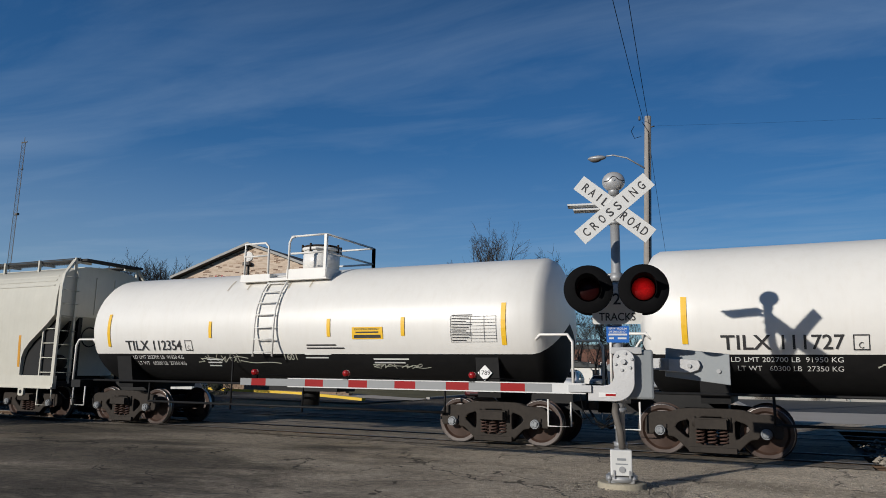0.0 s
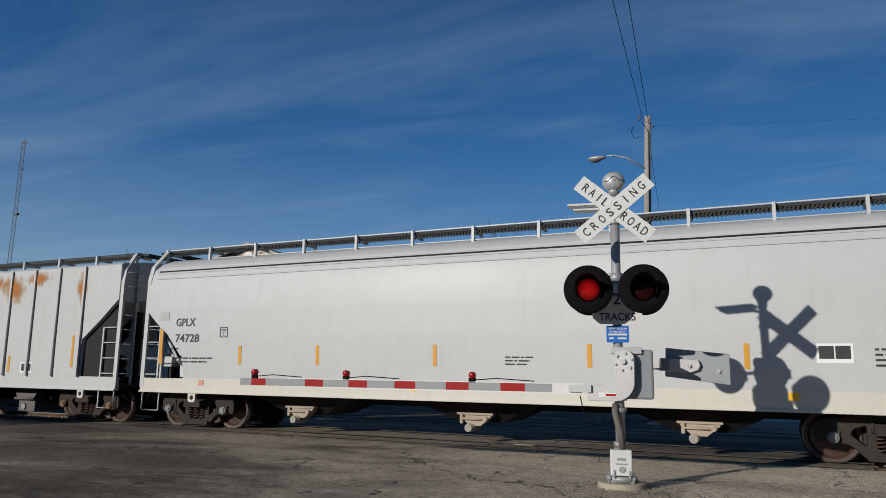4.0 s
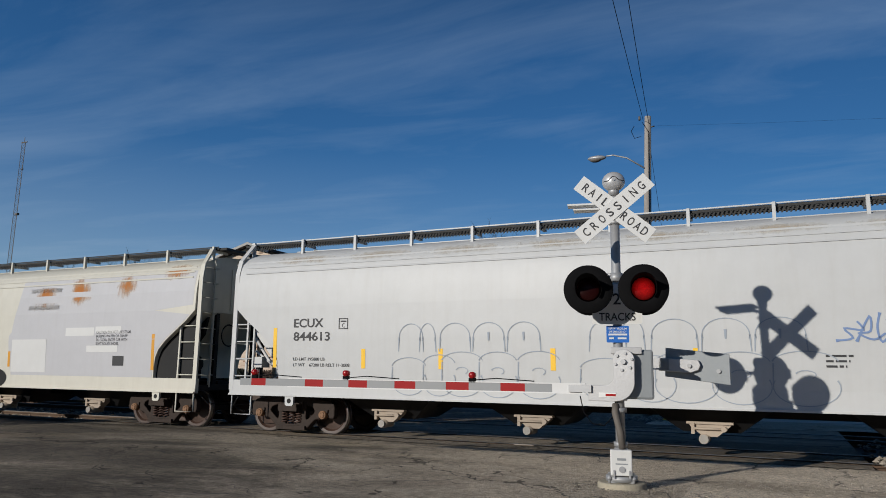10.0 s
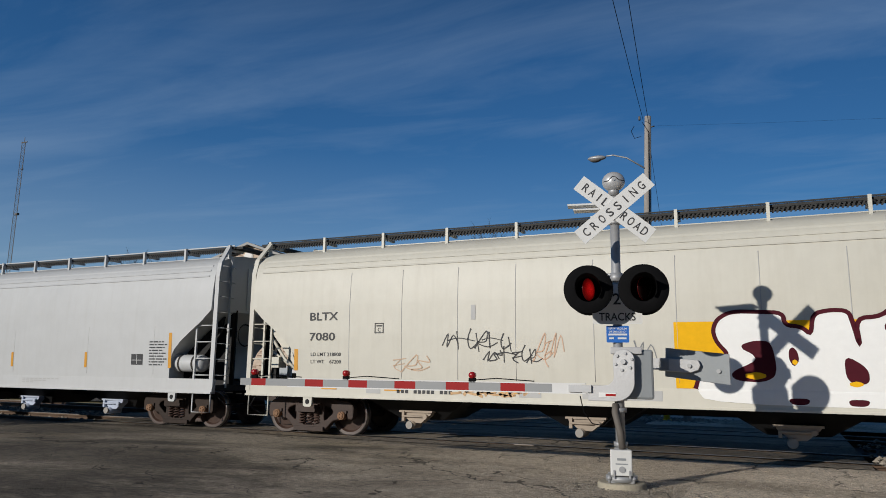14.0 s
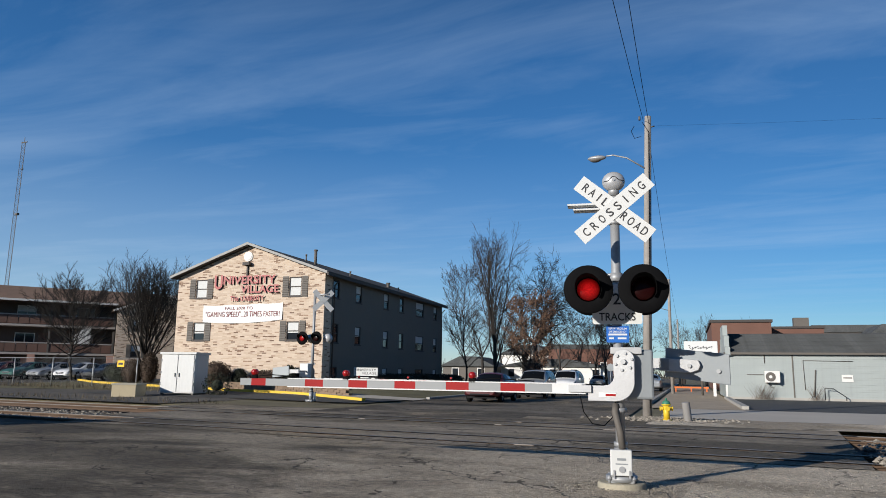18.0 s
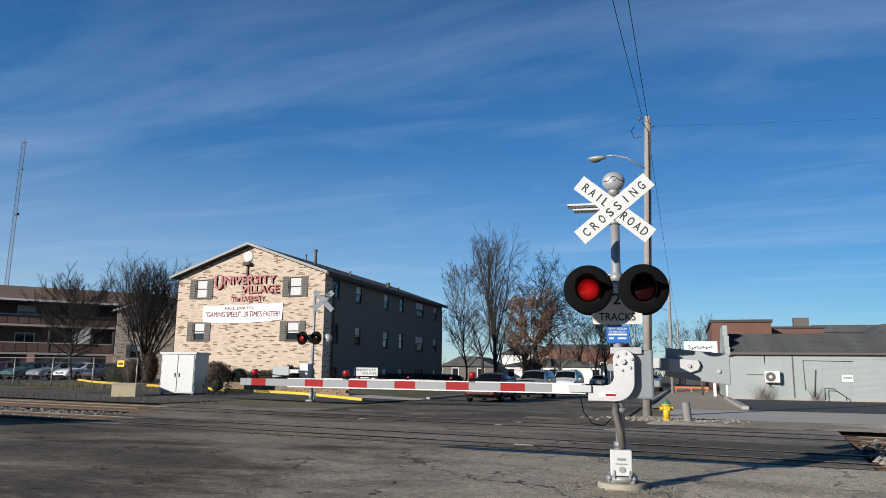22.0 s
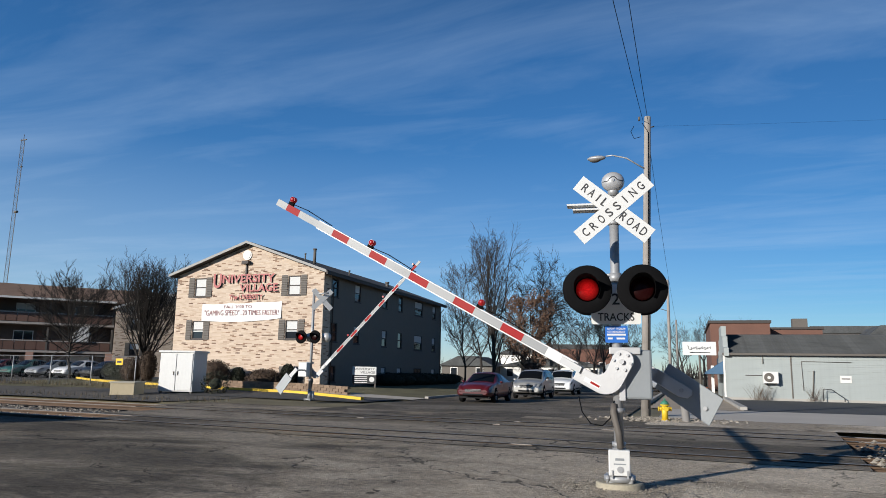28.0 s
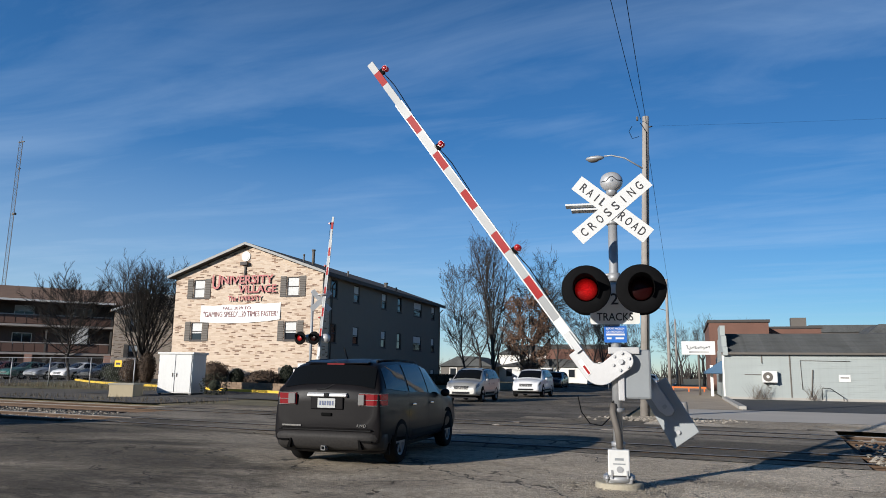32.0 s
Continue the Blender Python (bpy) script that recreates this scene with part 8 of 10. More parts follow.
# stations: x, sill z, sill half width, belt z, belt half width, top z, top half width
SUV = [(-2.5, 0.5, 0.8, 0.62, 0.8, 0.66, 0.6), (-2.49, 0.42, 0.9, 0.78, 0.9, 0.84, 0.76), (-2.475, 0.38, 0.945, 1.12, 0.92, 1.18, 0.83), (-2.43, 0.36, 0.955, 1.19, 0.935, 1.28, 0.82), (-2.2, 0.34, 0.97, 1.19, 0.95, 1.6, 0.755), (-2.05, 0.33, 0.975, 1.18, 0.955, 1.67, 0.74), (-1.75, 0.32, 0.98, 1.16, 0.96, 1.71, 0.74),
       (-1, 0.3, 0.985, 1.13, 0.965, 1.735, 0.74), (0, 0.3, 0.985, 1.1, 0.965, 1.72, 0.735), (0.55, 0.3, 0.98, 1.07, 0.96, 1.65, 0.715), (1, 0.3, 0.98, 1.06, 0.955, 1.43, 0.745), (1.4, 0.31, 0.98, 1.05, 0.945, 1.14, 0.8), (1.6, 0.32, 0.975, 1.03, 0.94, 1.1, 0.78), (2.1, 0.33, 0.95, 0.96, 0.91, 1.03, 0.7), (2.42, 0.36, 0.88, 0.84, 0.84, 0.91, 0.6), (2.54, 0.42, 0.76, 0.66, 0.74, 0.72, 0.5)]
SEDAN = [(-2.42, 0.45, 0.78, 0.7, 0.78, 0.75, 0.55), (-2.36, 0.36, 0.86, 0.92, 0.82, 1.0, 0.66), (-2.0, 0.3, 0.9, 0.98, 0.87, 1.07, 0.7), (-1.65, 0.28, 0.91, 0.98, 0.88, 1.12, 0.68), (-0.95, 0.26, 0.92, 0.97, 0.89, 1.41, 0.6), (-0.3, 0.26, 0.925, 0.95, 0.9, 1.47, 0.62),
         (0.25, 0.26, 0.925, 0.93, 0.9, 1.43, 0.6), (0.8, 0.26, 0.925, 0.92, 0.89, 1.14, 0.66), (1.15, 0.27, 0.92, 0.91, 0.88, 0.97, 0.72), (1.7, 0.28, 0.91, 0.86, 0.86, 0.92, 0.68), (2.15, 0.32, 0.86, 0.76, 0.8, 0.83, 0.58), (2.42, 0.4, 0.72, 0.6, 0.68, 0.64, 0.45)]


class Shell:
    """A car's outer skin as a function of the distance along it and the way round its section (0 floor .. 8 roof middle)."""

    def __init__(self, stations):
        self.st = stations

    def ring(self, s):
        x, zs, wl, zb, wb, zt, wt = s
        return [(x, 0, zs), (x, wl - 0.1, zs), (x, wl, zs + 0.12), (x, wl + 0.005, (zs + zb) / 2), (x, wb, zb), (x, wb + (wt - wb) * 0.42, zb + (zt - zb) * 0.5), (x, wt, zt - 0.05), (x, wt * 0.62, zt), (x, 0, zt + 0.02)]

    def at(self, x, v, side=1):
        st = self.st
        for a, b in zip(st, st[1:]):
            if x <= b[0]:
                break
        t = min(1, max(0, (x - a[0]) / (b[0] - a[0])))
        ra, rb = self.ring(a), self.ring(b)
        p = [self.round(ra, v, k) * (1 - t) + self.round(rb, v, k) * t for k in range(3)]
        return Vector((x, p[1] * side, p[2]))

    def round(self, r, v, k):
        """One coordinate of the section at v, on a curve through its corners."""
        i = min(7, int(v))
        u = v - i
        mirror = -1 if k == 1 else 1
        a, b, c = (r[1][k] * mirror if i == 0 else r[i - 1][k]), r[i][k], r[i + 1][k]
        d = r[7][k] * mirror if i == 7 else r[i + 2][k]
        lin, cub = b + (c - b) * u, b + 0.5 * u * (c - a + u * (2 * a - 5 * b + 4 * c - d + u * (3 * (b - c) + d - a)))
        return lin * 0.35 + cub * 0.65

    def body(self):
        rings = []
        vs = [k / 4 for k in range(33)]
        for a, b in zip(self.st, self.st[1:]):
            for q in ((0, 0.5) if b is not self.st[-1] else (0, 0.5, 1)):
                r = [self.at(a[0] + (b[0] - a[0]) * q, v) for v in vs]
                rings.append([tuple(p) for p in r] + [(p.x, -p.y, p.z) for p in reversed(r[1:-1])])
        return Geo().rings(rings)

    def panel(self, corners, side=1, off=0.008, nx=6, nv=8):
        """A patch on the skin between four corners (x, v), pushed out a little."""
        (xa, va), (xb, vb), (xc, vc), (xd, vd) = corners
        g, vs = Geo(), []
        for j in range(nv + 1):
            for i in range(nx + 1):
                u, w = i / nx, j / nv
                x = (xa * (1 - u) + xb * u) * (1 - w) + (xd * (1 - u) + xc * u) * w
                v = (va * (1 - u) + vb * u) * (1 - w) + (vd * (1 - u) + vc * u) * w
                p = self.at(x, v, side)
                q = (self.at(x + 0.02, v, side) - self.at(x - 0.02, v, side)).cross(self.at(x, min(8, v + 0.05), side) - self.at(x, max(0, v - 0.05), side))
                q = q.normalized() if q.length else Vector((0, side, 0))
                c = Vector((0, 0, 0.8))
                if q.dot(p - Vector((p.x * 0.7, 0, 0.8))) < 0:
                    q = -q
                vs.append(p + q * off)
        n = nx + 1
        return g.add(vs, [(j * n + i, j * n + i + 1, (j + 1) * n + i + 1, (j + 1) * n + i) for j in range(nv) for i in range(nx)], True)


def wheel_meshes(r):
    n = 28
    prof = [(r - 0.13, -0.1), (r - 0.02, -0.11), (r, -0.07), (r, 0.07), (r - 0.02, 0.11), (r - 0.13, 0.1)]
    tyre = Geo().rings([[(q * math.cos(2 * math.pi * i / n), y, q * math.sin(2 * math.pi * i / n)) for i in range(n)] for q, y in prof], caps=False).mesh("tyre")
    rim = Geo().rings([[(q * math.cos(2 * math.pi * i / n), y, q * math.sin(2 * math.pi * i / n)) for i in range(n)] for q, y in ((r - 0.12, -0.09), (r - 0.155, -0.085), (r - 0.165, 0.0))], caps=False)
    for k in range(6):
        a = k * math.pi / 3
        c, s = math.cos(a), math.sin(a)
        q = [(0.03, -0.03), (r - 0.2, -0.035), (r - 0.14, -0.06), (r - 0.14, 0.06), (r - 0.2, 0.035), (0.03, 0.03)]
        rim.prism([(x * c - z * s, x * s + z * c) for x, z in q], -0.085, -0.06, "y")
    rim.cyl((0, -0.092, 0), (0, -0.05, 0), 0.075, None, 16)
    back = Geo().cyl((0, -0.03, 0), (0, 0.03, 0), r - 0.14, None, 20).mesh("brake_disc")
    return tyre, rim.mesh("rim"), back


CAR_WHEELS = {}


def make_car(name, m, shell, paint, label, scale=(1, 1, 1), tall=False, detail=True, group="", front_on=False, tall_glass=True):
    """A car whose front looks along +x."""
    car = thing(name, m @ Matrix.Diagonal((*scale, 1)), label, "car", group)
    sh = Shell(shell)
    L = shell[-1][0]
    part("body", sh.body(), paint, car, bevel=0.0)
    suv = shell is SUV
    r = 0.37 if suv else 0.33
    ax = (-1.53, 1.49) if suv else (-1.42, 1.38)
    if r not in CAR_WHEELS:
        CAR_WHEELS[r] = wheel_meshes(r)
    ty, rm, bk = CAR_WHEELS[r]
    w = 0.975 if suv else 0.91
    for s in (-1, 1):
        for x in ax:
            n = 24
            arch = Geo().prism([(x + (r + 0.07) * math.cos(a), max(0.3, r + (r + 0.07) * math.sin(a))) for a in [math.pi * i / n for i in range(n + 1)]], s * (w - 0.25), s * (w + 0.006), "y")
            part("wheel_arch", arch, WHEELDARK, car)
            wh = part("wheel", ty, TYRE, car, at=pose(x, s * (w - 0.09), r, 0, 0, 0 if s < 0 else 180))
            part("rim", rm, ALLOY, wh)
            part("brake_disc", bk, WHEELDARK, wh)
        # glass
        if suv:
            part("side_window", sh.panel([(0.95, 4.12), (0.12, 4.12), (0.05, 5.85), (0.5, 5.85)], s), CARGLASS, car)
            part("side_window", sh.panel([(0.05, 4.12), (-1.05, 4.12), (-1.08, 5.85), (-0.02, 5.85)], s), CARGLASS, car)
            part("side_window", sh.panel([(-1.15, 4.12), (-2.2, 4.2), (-2.1, 5.75), (-1.18, 5.85)], s), CARGLASS, car)
            outline = ((-2.5, 0.57), (-2.505, 0.84), (-2.45, 0.945), (-2.2, 0.985), (-2.2, 0.88), (-2.4, 0.85), (-2.44, 0.57))

            def band(lo, hi, grow):
                return Geo().rings([[(x - grow, s * (y + grow * 0.6), z + (0.04 * (x + 2.52) / 0.28 if z < 0.95 and x > -2.5 else 0)) for x, y in outline] for z in (lo, hi)], smooth=False)

            lamp = part("tail_lamp", band(0.97, 1.165, 0), TAILRED, car, bevel=0.015)
            for z in (1.058, 1.158, 0.97):
                part("lamp_bar", band(z, z + 0.009, 0.006), LAMPCLEAR, lamp)
            part("reversing_lamp", Geo().box(-2.542, -2.5, min(s * 0.575, s * 0.68), max(s * 0.575, s * 0.7), 0.985, 1.15), LAMPCLEAR, lamp, bevel=0.006)
            for x in (0.25, -0.85):
                part("door_handle", Geo().box(x - 0.1, x + 0.1, min(s * 0.97, s * 1.01), max(s * 0.97, s * 1.01), 0.93, 0.965), CHROME, car, bevel=0.008)
            for x in (1.08, 0.08, -1.1):
                part("door_seam", sh.panel([(x, 2.1), (x - 0.012, 2.1), (x - 0.012, 4.05), (x, 4.05)], s, 0.004, 1, 6), TRIMBLACK, car)
            part("sill_trim", sh.panel([(1.0, 1.9), (-1.0, 1.9), (-1.0, 2.35), (1.0, 2.35)], s, 0.012), TRIMBLACK, car)
            part("door_mirror", Geo().ball((0.92, s * 1.08, 1.12), (0.09, 0.1, 0.08), 14, 8), paint, car)
            part("roof_rail", Geo().tube([(-1.9, s * 0.64, 1.69), (-1.0, s * 0.66, 1.73), (0.0, s * 0.66, 1.715), (0.4, s * 0.64, 1.66)], 0.018, 6), TRIMBLACK, car)
        else:
            part("side_window", sh.panel([(0.72, 4.15), (-0.2, 4.12), (-0.25, 5.8), (0.28, 5.8)], s), CARGLASS, car)
            part("side_window", sh.panel([(-0.27, 4.12), (-1.2, 4.15), (-0.9, 5.75), (-0.32, 5.8)], s), CARGLASS, car)
            part("tail_lamp", sh.panel([(-2.4, 3.4), (-2.05, 3.5), (-2.05, 3.95), (-2.37, 3.95)], s, 0.014), TAILRED, car)
            part("door_mirror", Geo().ball((0.68, s * 1.0, 0.99), (0.08, 0.09, 0.06), 12, 6), paint, car)
            for x in (0.2, -0.75):
                part("door_handle", Geo().box(x - 0.09, x + 0.09, min(s * 0.9, s * 0.93), max(s * 0.9, s * 0.93), 0.82, 0.845), CHROME, car)
        fx = L - (0.22 if suv else 0.3)
        part("headlamp", sh.panel([(fx + 0.16, 3.5), (fx - 0.22, 3.55), (fx - 0.25, 4.0), (fx + 0.1, 4.0)], s, 0.014), LAMPCLEAR, car)
    if suv:
        for s in (-1, 1):
            part("windscreen", sh.panel([(1.34, 6.1), (0.6, 6.1), (0.6, 8), (1.34, 8)], s), CARGLASS, car)
            part("rear_window", sh.panel([(-2.425, 6.0), (-2.2, 5.95), (-2.2, 8), (-2.425, 8)], s, 0.012), CARGLASS, car)
    else:
        for s in (-1, 1):
            part("windscreen", sh.panel([(1.08, 6.1), (0.32, 6.1), (0.32, 8), (1.08, 8)], s), CARGLASS, car)
            part("rear_window", sh.panel([(-1.6, 6.1), (-1.0, 6.1), (-1.0, 8), (-1.6, 8)], s), CARGLASS, car)
    # front: grille, bumper opening, plate
    part("grille", Geo().box(L - 0.12, L + 0.0, -0.42, 0.42, 0.62 if suv else 0.5, 0.82 if suv else 0.66), TRIMBLACK, car, bevel=0.02)
    part("lower_grille", Geo().box(L - 0.12, L + 0.012, -0.5, 0.5, 0.42 if suv else 0.36, 0.52 if suv else 0.44), TRIMBLACK, car, bevel=0.01)
    for k in range(3):
        z = (0.65 if suv else 0.52) + k * 0.055
        part("grille_bar", Geo().box(L - 0.1, L + 0.006, -0.4, 0.4, z, z + 0.014), ALLOY, car)
    part("underbody", Geo().box(-2.1, 2.1, -0.75, 0.75, 0.2, 0.36), TRIMBLACK, car)
    return car


GREYCAR = shade("dark_grey_car_paint", (0.008, 0.0072, 0.0082), 0.38, 0.0, var=0.2, grain=60, big=0.6, coat=0.16, dirty=0.2, dirt=(0.03, 0.027, 0.026), spec=0.08)
REDCAR = shade("dark_red_car_paint", (0.085, 0.008, 0.012), 0.35, 0.0, var=0.08, coat=0.35)
SILVERCAR = shade("champagne_car_paint", (0.46, 0.45, 0.42), 0.35, 0.5, var=0.05, coat=0.6)
WHITECAR = shade("white_car_paint", (0.72, 0.72, 0.72), 0.35, 0.0, var=0.04, coat=0.6)
BLACKCAR = shade("black_car_paint", (0.015, 0.016, 0.018), 0.3, 0.2, var=0.05, coat=0.8)
SILVER2 = shade("silver_car_paint", (0.36, 0.37, 0.38), 0.35, 0.5, var=0.05, coat=0.6)
GREENCAR = shade("green_car_paint", (0.03, 0.11, 0.09), 0.35, 0.2, var=0.05, coat=0.6)


def lane(a, b, z=0.0, yaw=0.0, back=False):
    """A pose on the street: a metres across, b metres along, front away from the camera or (back) towards it."""
    p = street(a, b, z)
    return pose(p.x, p.y, z, 0, 0, 90 + STREET_TURN + yaw + (180 if back else 0))


suv = make_car("sport_utility_car", lane(-4.85, -9), SUV, GREYCAR, "dusty dark grey sport utility car with red tail lamps", (0.955, 0.9, 0.935))
for s in (-1, 1):
    part("mud_flap", Geo().box(-2.02, -1.99, min(s * 0.8, s * 0.96), max(s * 0.8, s * 0.96), 0.18, 0.42), TRIMBLACK, suv)
bump = [(-2.2, 0.985), (-2.4, 0.97), (-2.5, 0.92), (-2.56, 0.8), (-2.575, 0.5), (-2.58, 0.0)]
bump = bump + [(x, -y) for x, y in reversed(bump[:-1])]
rings_b = [[(x * k + 0.02, y * q, z) for x, y in bump] + [(-2.1, -0.8, z), (-2.1, 0.8, z)] for z, k, q in ((0.27, 0.955, 0.95), (0.33, 0.98, 0.985), (0.46, 1.0, 1.0), (0.52, 0.998, 0.995), (0.56, 0.975, 0.97))]
part("rear_bumper", Geo().rings(rings_b), BUMPERGREY, suv)
part("bumper_trim", Geo().rings([[(x * q + 0.02, y * q, z) for x, y in bump] + [(-2.1, -0.8, z), (-2.1, 0.8, z)] for z, q in ((0.21, 0.9), (0.24, 0.93), (0.275, 0.95))]), TRIMBLACK, suv)
for s in (-1, 1):
    part("bumper_slot", Geo().prism([(s * 0.6, 0.44), (s * 0.63, 0.44), (s * 0.68, 0.29), (s * 0.62, 0.29)], -2.555, -2.4, "x"), WHEELDARK, suv)
    part("reflector", Geo().box(-2.555, -2.45, min(s * 0.66, s * 0.84), max(s * 0.66, s * 0.84), 0.405, 0.43), WHEELDARK, suv)
part("tow_hitch", Geo().box(-2.59, -2.3, -0.035, 0.035, 0.27, 0.28).box(-2.59, -2.3, -0.035, 0.035, 0.33, 0.34).box(-2.59, -2.3, -0.035, -0.025, 0.28, 0.33).box(-2.59, -2.3, 0.025, 0.035, 0.28, 0.33), ALLOY, suv)
part("tow_beam", Geo().box(-2.4, -2.3, -0.4, 0.4, 0.25, 0.31), WHEELDARK, suv)
part("plate_recess", Geo().box(-2.51, -2.46, -0.3, 0.3, 0.9, 1.1), GREYCAR, suv, bevel=0.02)
part("handle_bar", Geo().prism([(-2.52, 1.1), (-2.54, 1.115), (-2.53, 1.145), (-2.5, 1.17), (-2.45, 1.17), (-2.45, 1.1)], -0.36, 0.36, "y"), BRIGHTBAR, suv, bevel=0.01)
part("emblem", Geo().box(-2.55, -2.53, -0.045, 0.045, 1.105, 1.165), TRIMBLACK, suv, bevel=0.008)
part("tailgate_latch", Geo().box(-2.522, -2.48, -0.09, 0.09, 0.8, 0.85), WHEELDARK, suv, bevel=0.008)
plate = part("number_plate", Geo().box(-2.525, -2.51, -0.16, 0.16, 0.93, 1.08), PLATE, suv)
g = Geo()
for k in range(6):
    g.box(-2.529, -2.525, -0.13 + k * 0.045, -0.1 + k * 0.045, 0.97, 1.04)
part("plate_bar", g, PLATEBAR, plate)
part("tailgate_seam", Geo().box(-2.51, -2.49, -0.8, 0.8, 0.575, 0.587), TRIMBLACK, suv)
part("badge_bar", Geo().box(-2.522, -2.5, 0.45, 0.8, 0.63, 0.655), CHROME, suv)
g = Geo()
writing(g, "AWD", 0.0, 0.0, 0.05, 0.17)
g.v = [(-2.52, -0.55 - p[0], 0.635 + p[2]) for p in g.v]
part("lettering", g, CHROME, suv)
part("rear_wiper", Geo().tube([(-2.47, 0.2, 1.21), (-2.46, 0.02, 1.24), (-2.4, -0.12, 1.33), (-2.39, -0.42, 1.34)], 0.016, 5), TRIMBLACK, suv)
part("brake_lamp", Geo().box(-2.21, -2.1, -0.16, 0.16, 1.625, 1.645), TAILRED, suv)
part("spoiler", Geo().prism([(-2.2, 1.64), (-2.0, 1.69), (-1.9, 1.71), (-2.18, 1.66)], -0.58, 0.58, "y"), GREYCAR, suv, bevel=0.006)
part("roof_aerial", Geo().tube([(-1.7, 0.0, 1.71), (-1.88, 0.0, 1.92)], 0.012, 5), TRIMBLACK, suv)

red_car = make_car("sedan", lane(-10.6, 41.4, 0.02, 0, True), SEDAN, REDCAR, "dark red saloon car waiting at the crossing", group="cars in the queue")
silver_car = make_car("sport_utility_car", lane(-10.6, 53.8, 0.02, 0, True), SUV, SILVERCAR, "champagne silver small sport utility car in the queue", (0.9, 0.92, 0.98), group="cars in the queue")
white_car = make_car("sport_utility_car", lane(-10.7, 67.2, 0.02, 0, True), SUV, WHITECAR, "white sport utility car in the queue", (0.97, 0.97, 1.02), group="cars in the queue")
make_car("sport_utility_car", lane(-12.6, 74, 0.02, 0, True), SUV, BLACKCAR, "black sport utility car in the queue", group="cars in the queue")
make_car("sedan", lane(-10.6, 92, 0.02, 0, True), SEDAN, SILVER2, "silver saloon car far down the street", group="cars in the queue")
make_car("sedan", lane(-10.4, 112, 0.02, 0, True), SEDAN, WHITECAR, "white saloon car far down the street", group="cars in the queue")
make_car("sedan", lane(-3.4, 74, 0.02), SEDAN, SILVER2, "silver saloon car parked by the kerb, seen from behind", (1, 1, 1.08))
for k, (paint, word) in enumerate(((WHITECAR, "white"), (REDCAR, "dark red"), (GREENCAR, "dark green"), (SILVER2, "silver"), (WHITECAR, "white"), (BLACKCAR, "black"))):
    x, y = -62.0 + k * 2.03, 39.3 + k * 0.93
    make_car("sedan", pose(x, y, rise(x, y) + 0.025, 0, 0, -88 + (k % 3)), SEDAN, paint, word + " saloon car parked in the car park", group="parked cars")

# ---- street furniture and land ----
HYDRANT = shade("hydrant_yellow", (0.75, 0.52, 0.03), 0.5, var=0.12, dirty=0.15)
HYDGREEN = shade("hydrant_green", (0.05, 0.2, 0.13), 0.5, var=0.12)
hyd = thing("fire_hydrant", pose(-3.54, 24.55, 0.0), "yellow fire hydrant with a green bonnet", "hydrant")
part("barrel", Geo().cyl((0, 0, 0), (0, 0, 0.06), 0.15, None, 20).cyl((0, 0, 0.06), (0, 0, 0.5), 0.1, 0.1, 20).cyl((0, 0, 0.5), (0, 0, 0.54), 0.15, None, 20), HYDRANT, hyd)
part("bonnet", Geo().ball((0, 0, 0.54), (0.135, 0.135, 0.13), 20, 6, 1.0, 0.0).cyl((0, 0, 0.66), (0, 0, 0.73), 0.03, None, 6), HYDGREEN, hyd)
for a in (20, 200, 290):
    c, s = math.cos(radians(a)), math.sin(radians(a))
    part("outlet", Geo().cyl((0.08 * c, 0.08 * s, 0.4), (0.18 * c, 0.18 * s, 0.4), 0.06, None, 12).cyl((0.18 * c, 0.18 * s, 0.4), (0.205 * c, 0.205 * s, 0.4), 0.075, None, 8), HYDRANT, hyd)
bol = thing("bollard", pose(-2.9, 24.7, 0.0, 4, -5, 0), "leaning grey concrete-filled steel bollard", "bollard")
part("post", Geo().cyl((0, 0, -0.1), (0, 0, 0.62), 0.13, 0.125, 20), shade("bollard_grey", (0.25, 0.24, 0.23), 0.8, var=0.2, dirty=0.3), bol, bevel=0.015)

cab = thing("equipment_cabinet", pose(-29.6, 29.5, 0.0, 0, 0, 14), "white metal railway equipment cabinet on short legs", "cabinet")
part("casing", Geo().box(-1.0, 1.0, -0.1, 1.3, 0.18, 2.25), BOXWHITE, cab, bevel=0.02)
part("roof_cap", Geo().box(-1.08, 1.08, -0.18, 1.38, 2.25, 2.36), BOXWHITE, cab, bevel=0.02)
for s in (-1, 1):
    d = part("door", Geo().box(min(s * 0.02, s * 0.94), max(s * 0.02, s * 0.94), -0.14, -0.1, 0.25, 2.2), BOXWHITE, cab, bevel=0.01)
    part("handle", Geo().box(s * 0.12 - 0.02, s * 0.12 + 0.02, -0.18, -0.14, 1.05, 1.25), SHUTTER, d)
    for z in (0.6, 1.2, 1.85):
        part("hinge", Geo().cyl((s * 0.97, -0.13, z), (s * 0.97, -0.13, z + 0.14), 0.025, None, 8), GALV, cab)
    for y in (0.0, 1.2):
        part("leg", Geo().box(s * 0.9 - 0.06, s * 0.9 + 0.06, y - 0.06, y + 0.06, -0.1, 0.18), SHUTTER, cab)
tanb = thing("utility_box", pose(-30.6, 26.9, 0.0, 0, 0, 30), "tan concrete utility box with a grey lid", "utility box")
TANP = shade("tan_box", (0.5, 0.42, 0.28), 0.85, var=0.12, dirty=0.2)
part("box", Geo().box(-0.6, 0.6, -0.1, 1.5, -0.05, 0.62), TANP, tanb, bevel=0.02)
part("lid", Geo().box(-0.64, 0.64, -0.14, 1.54, 0.62, 0.7), shade("grey_lid", (0.4, 0.37, 0.3), 0.8), tanb, bevel=0.015)

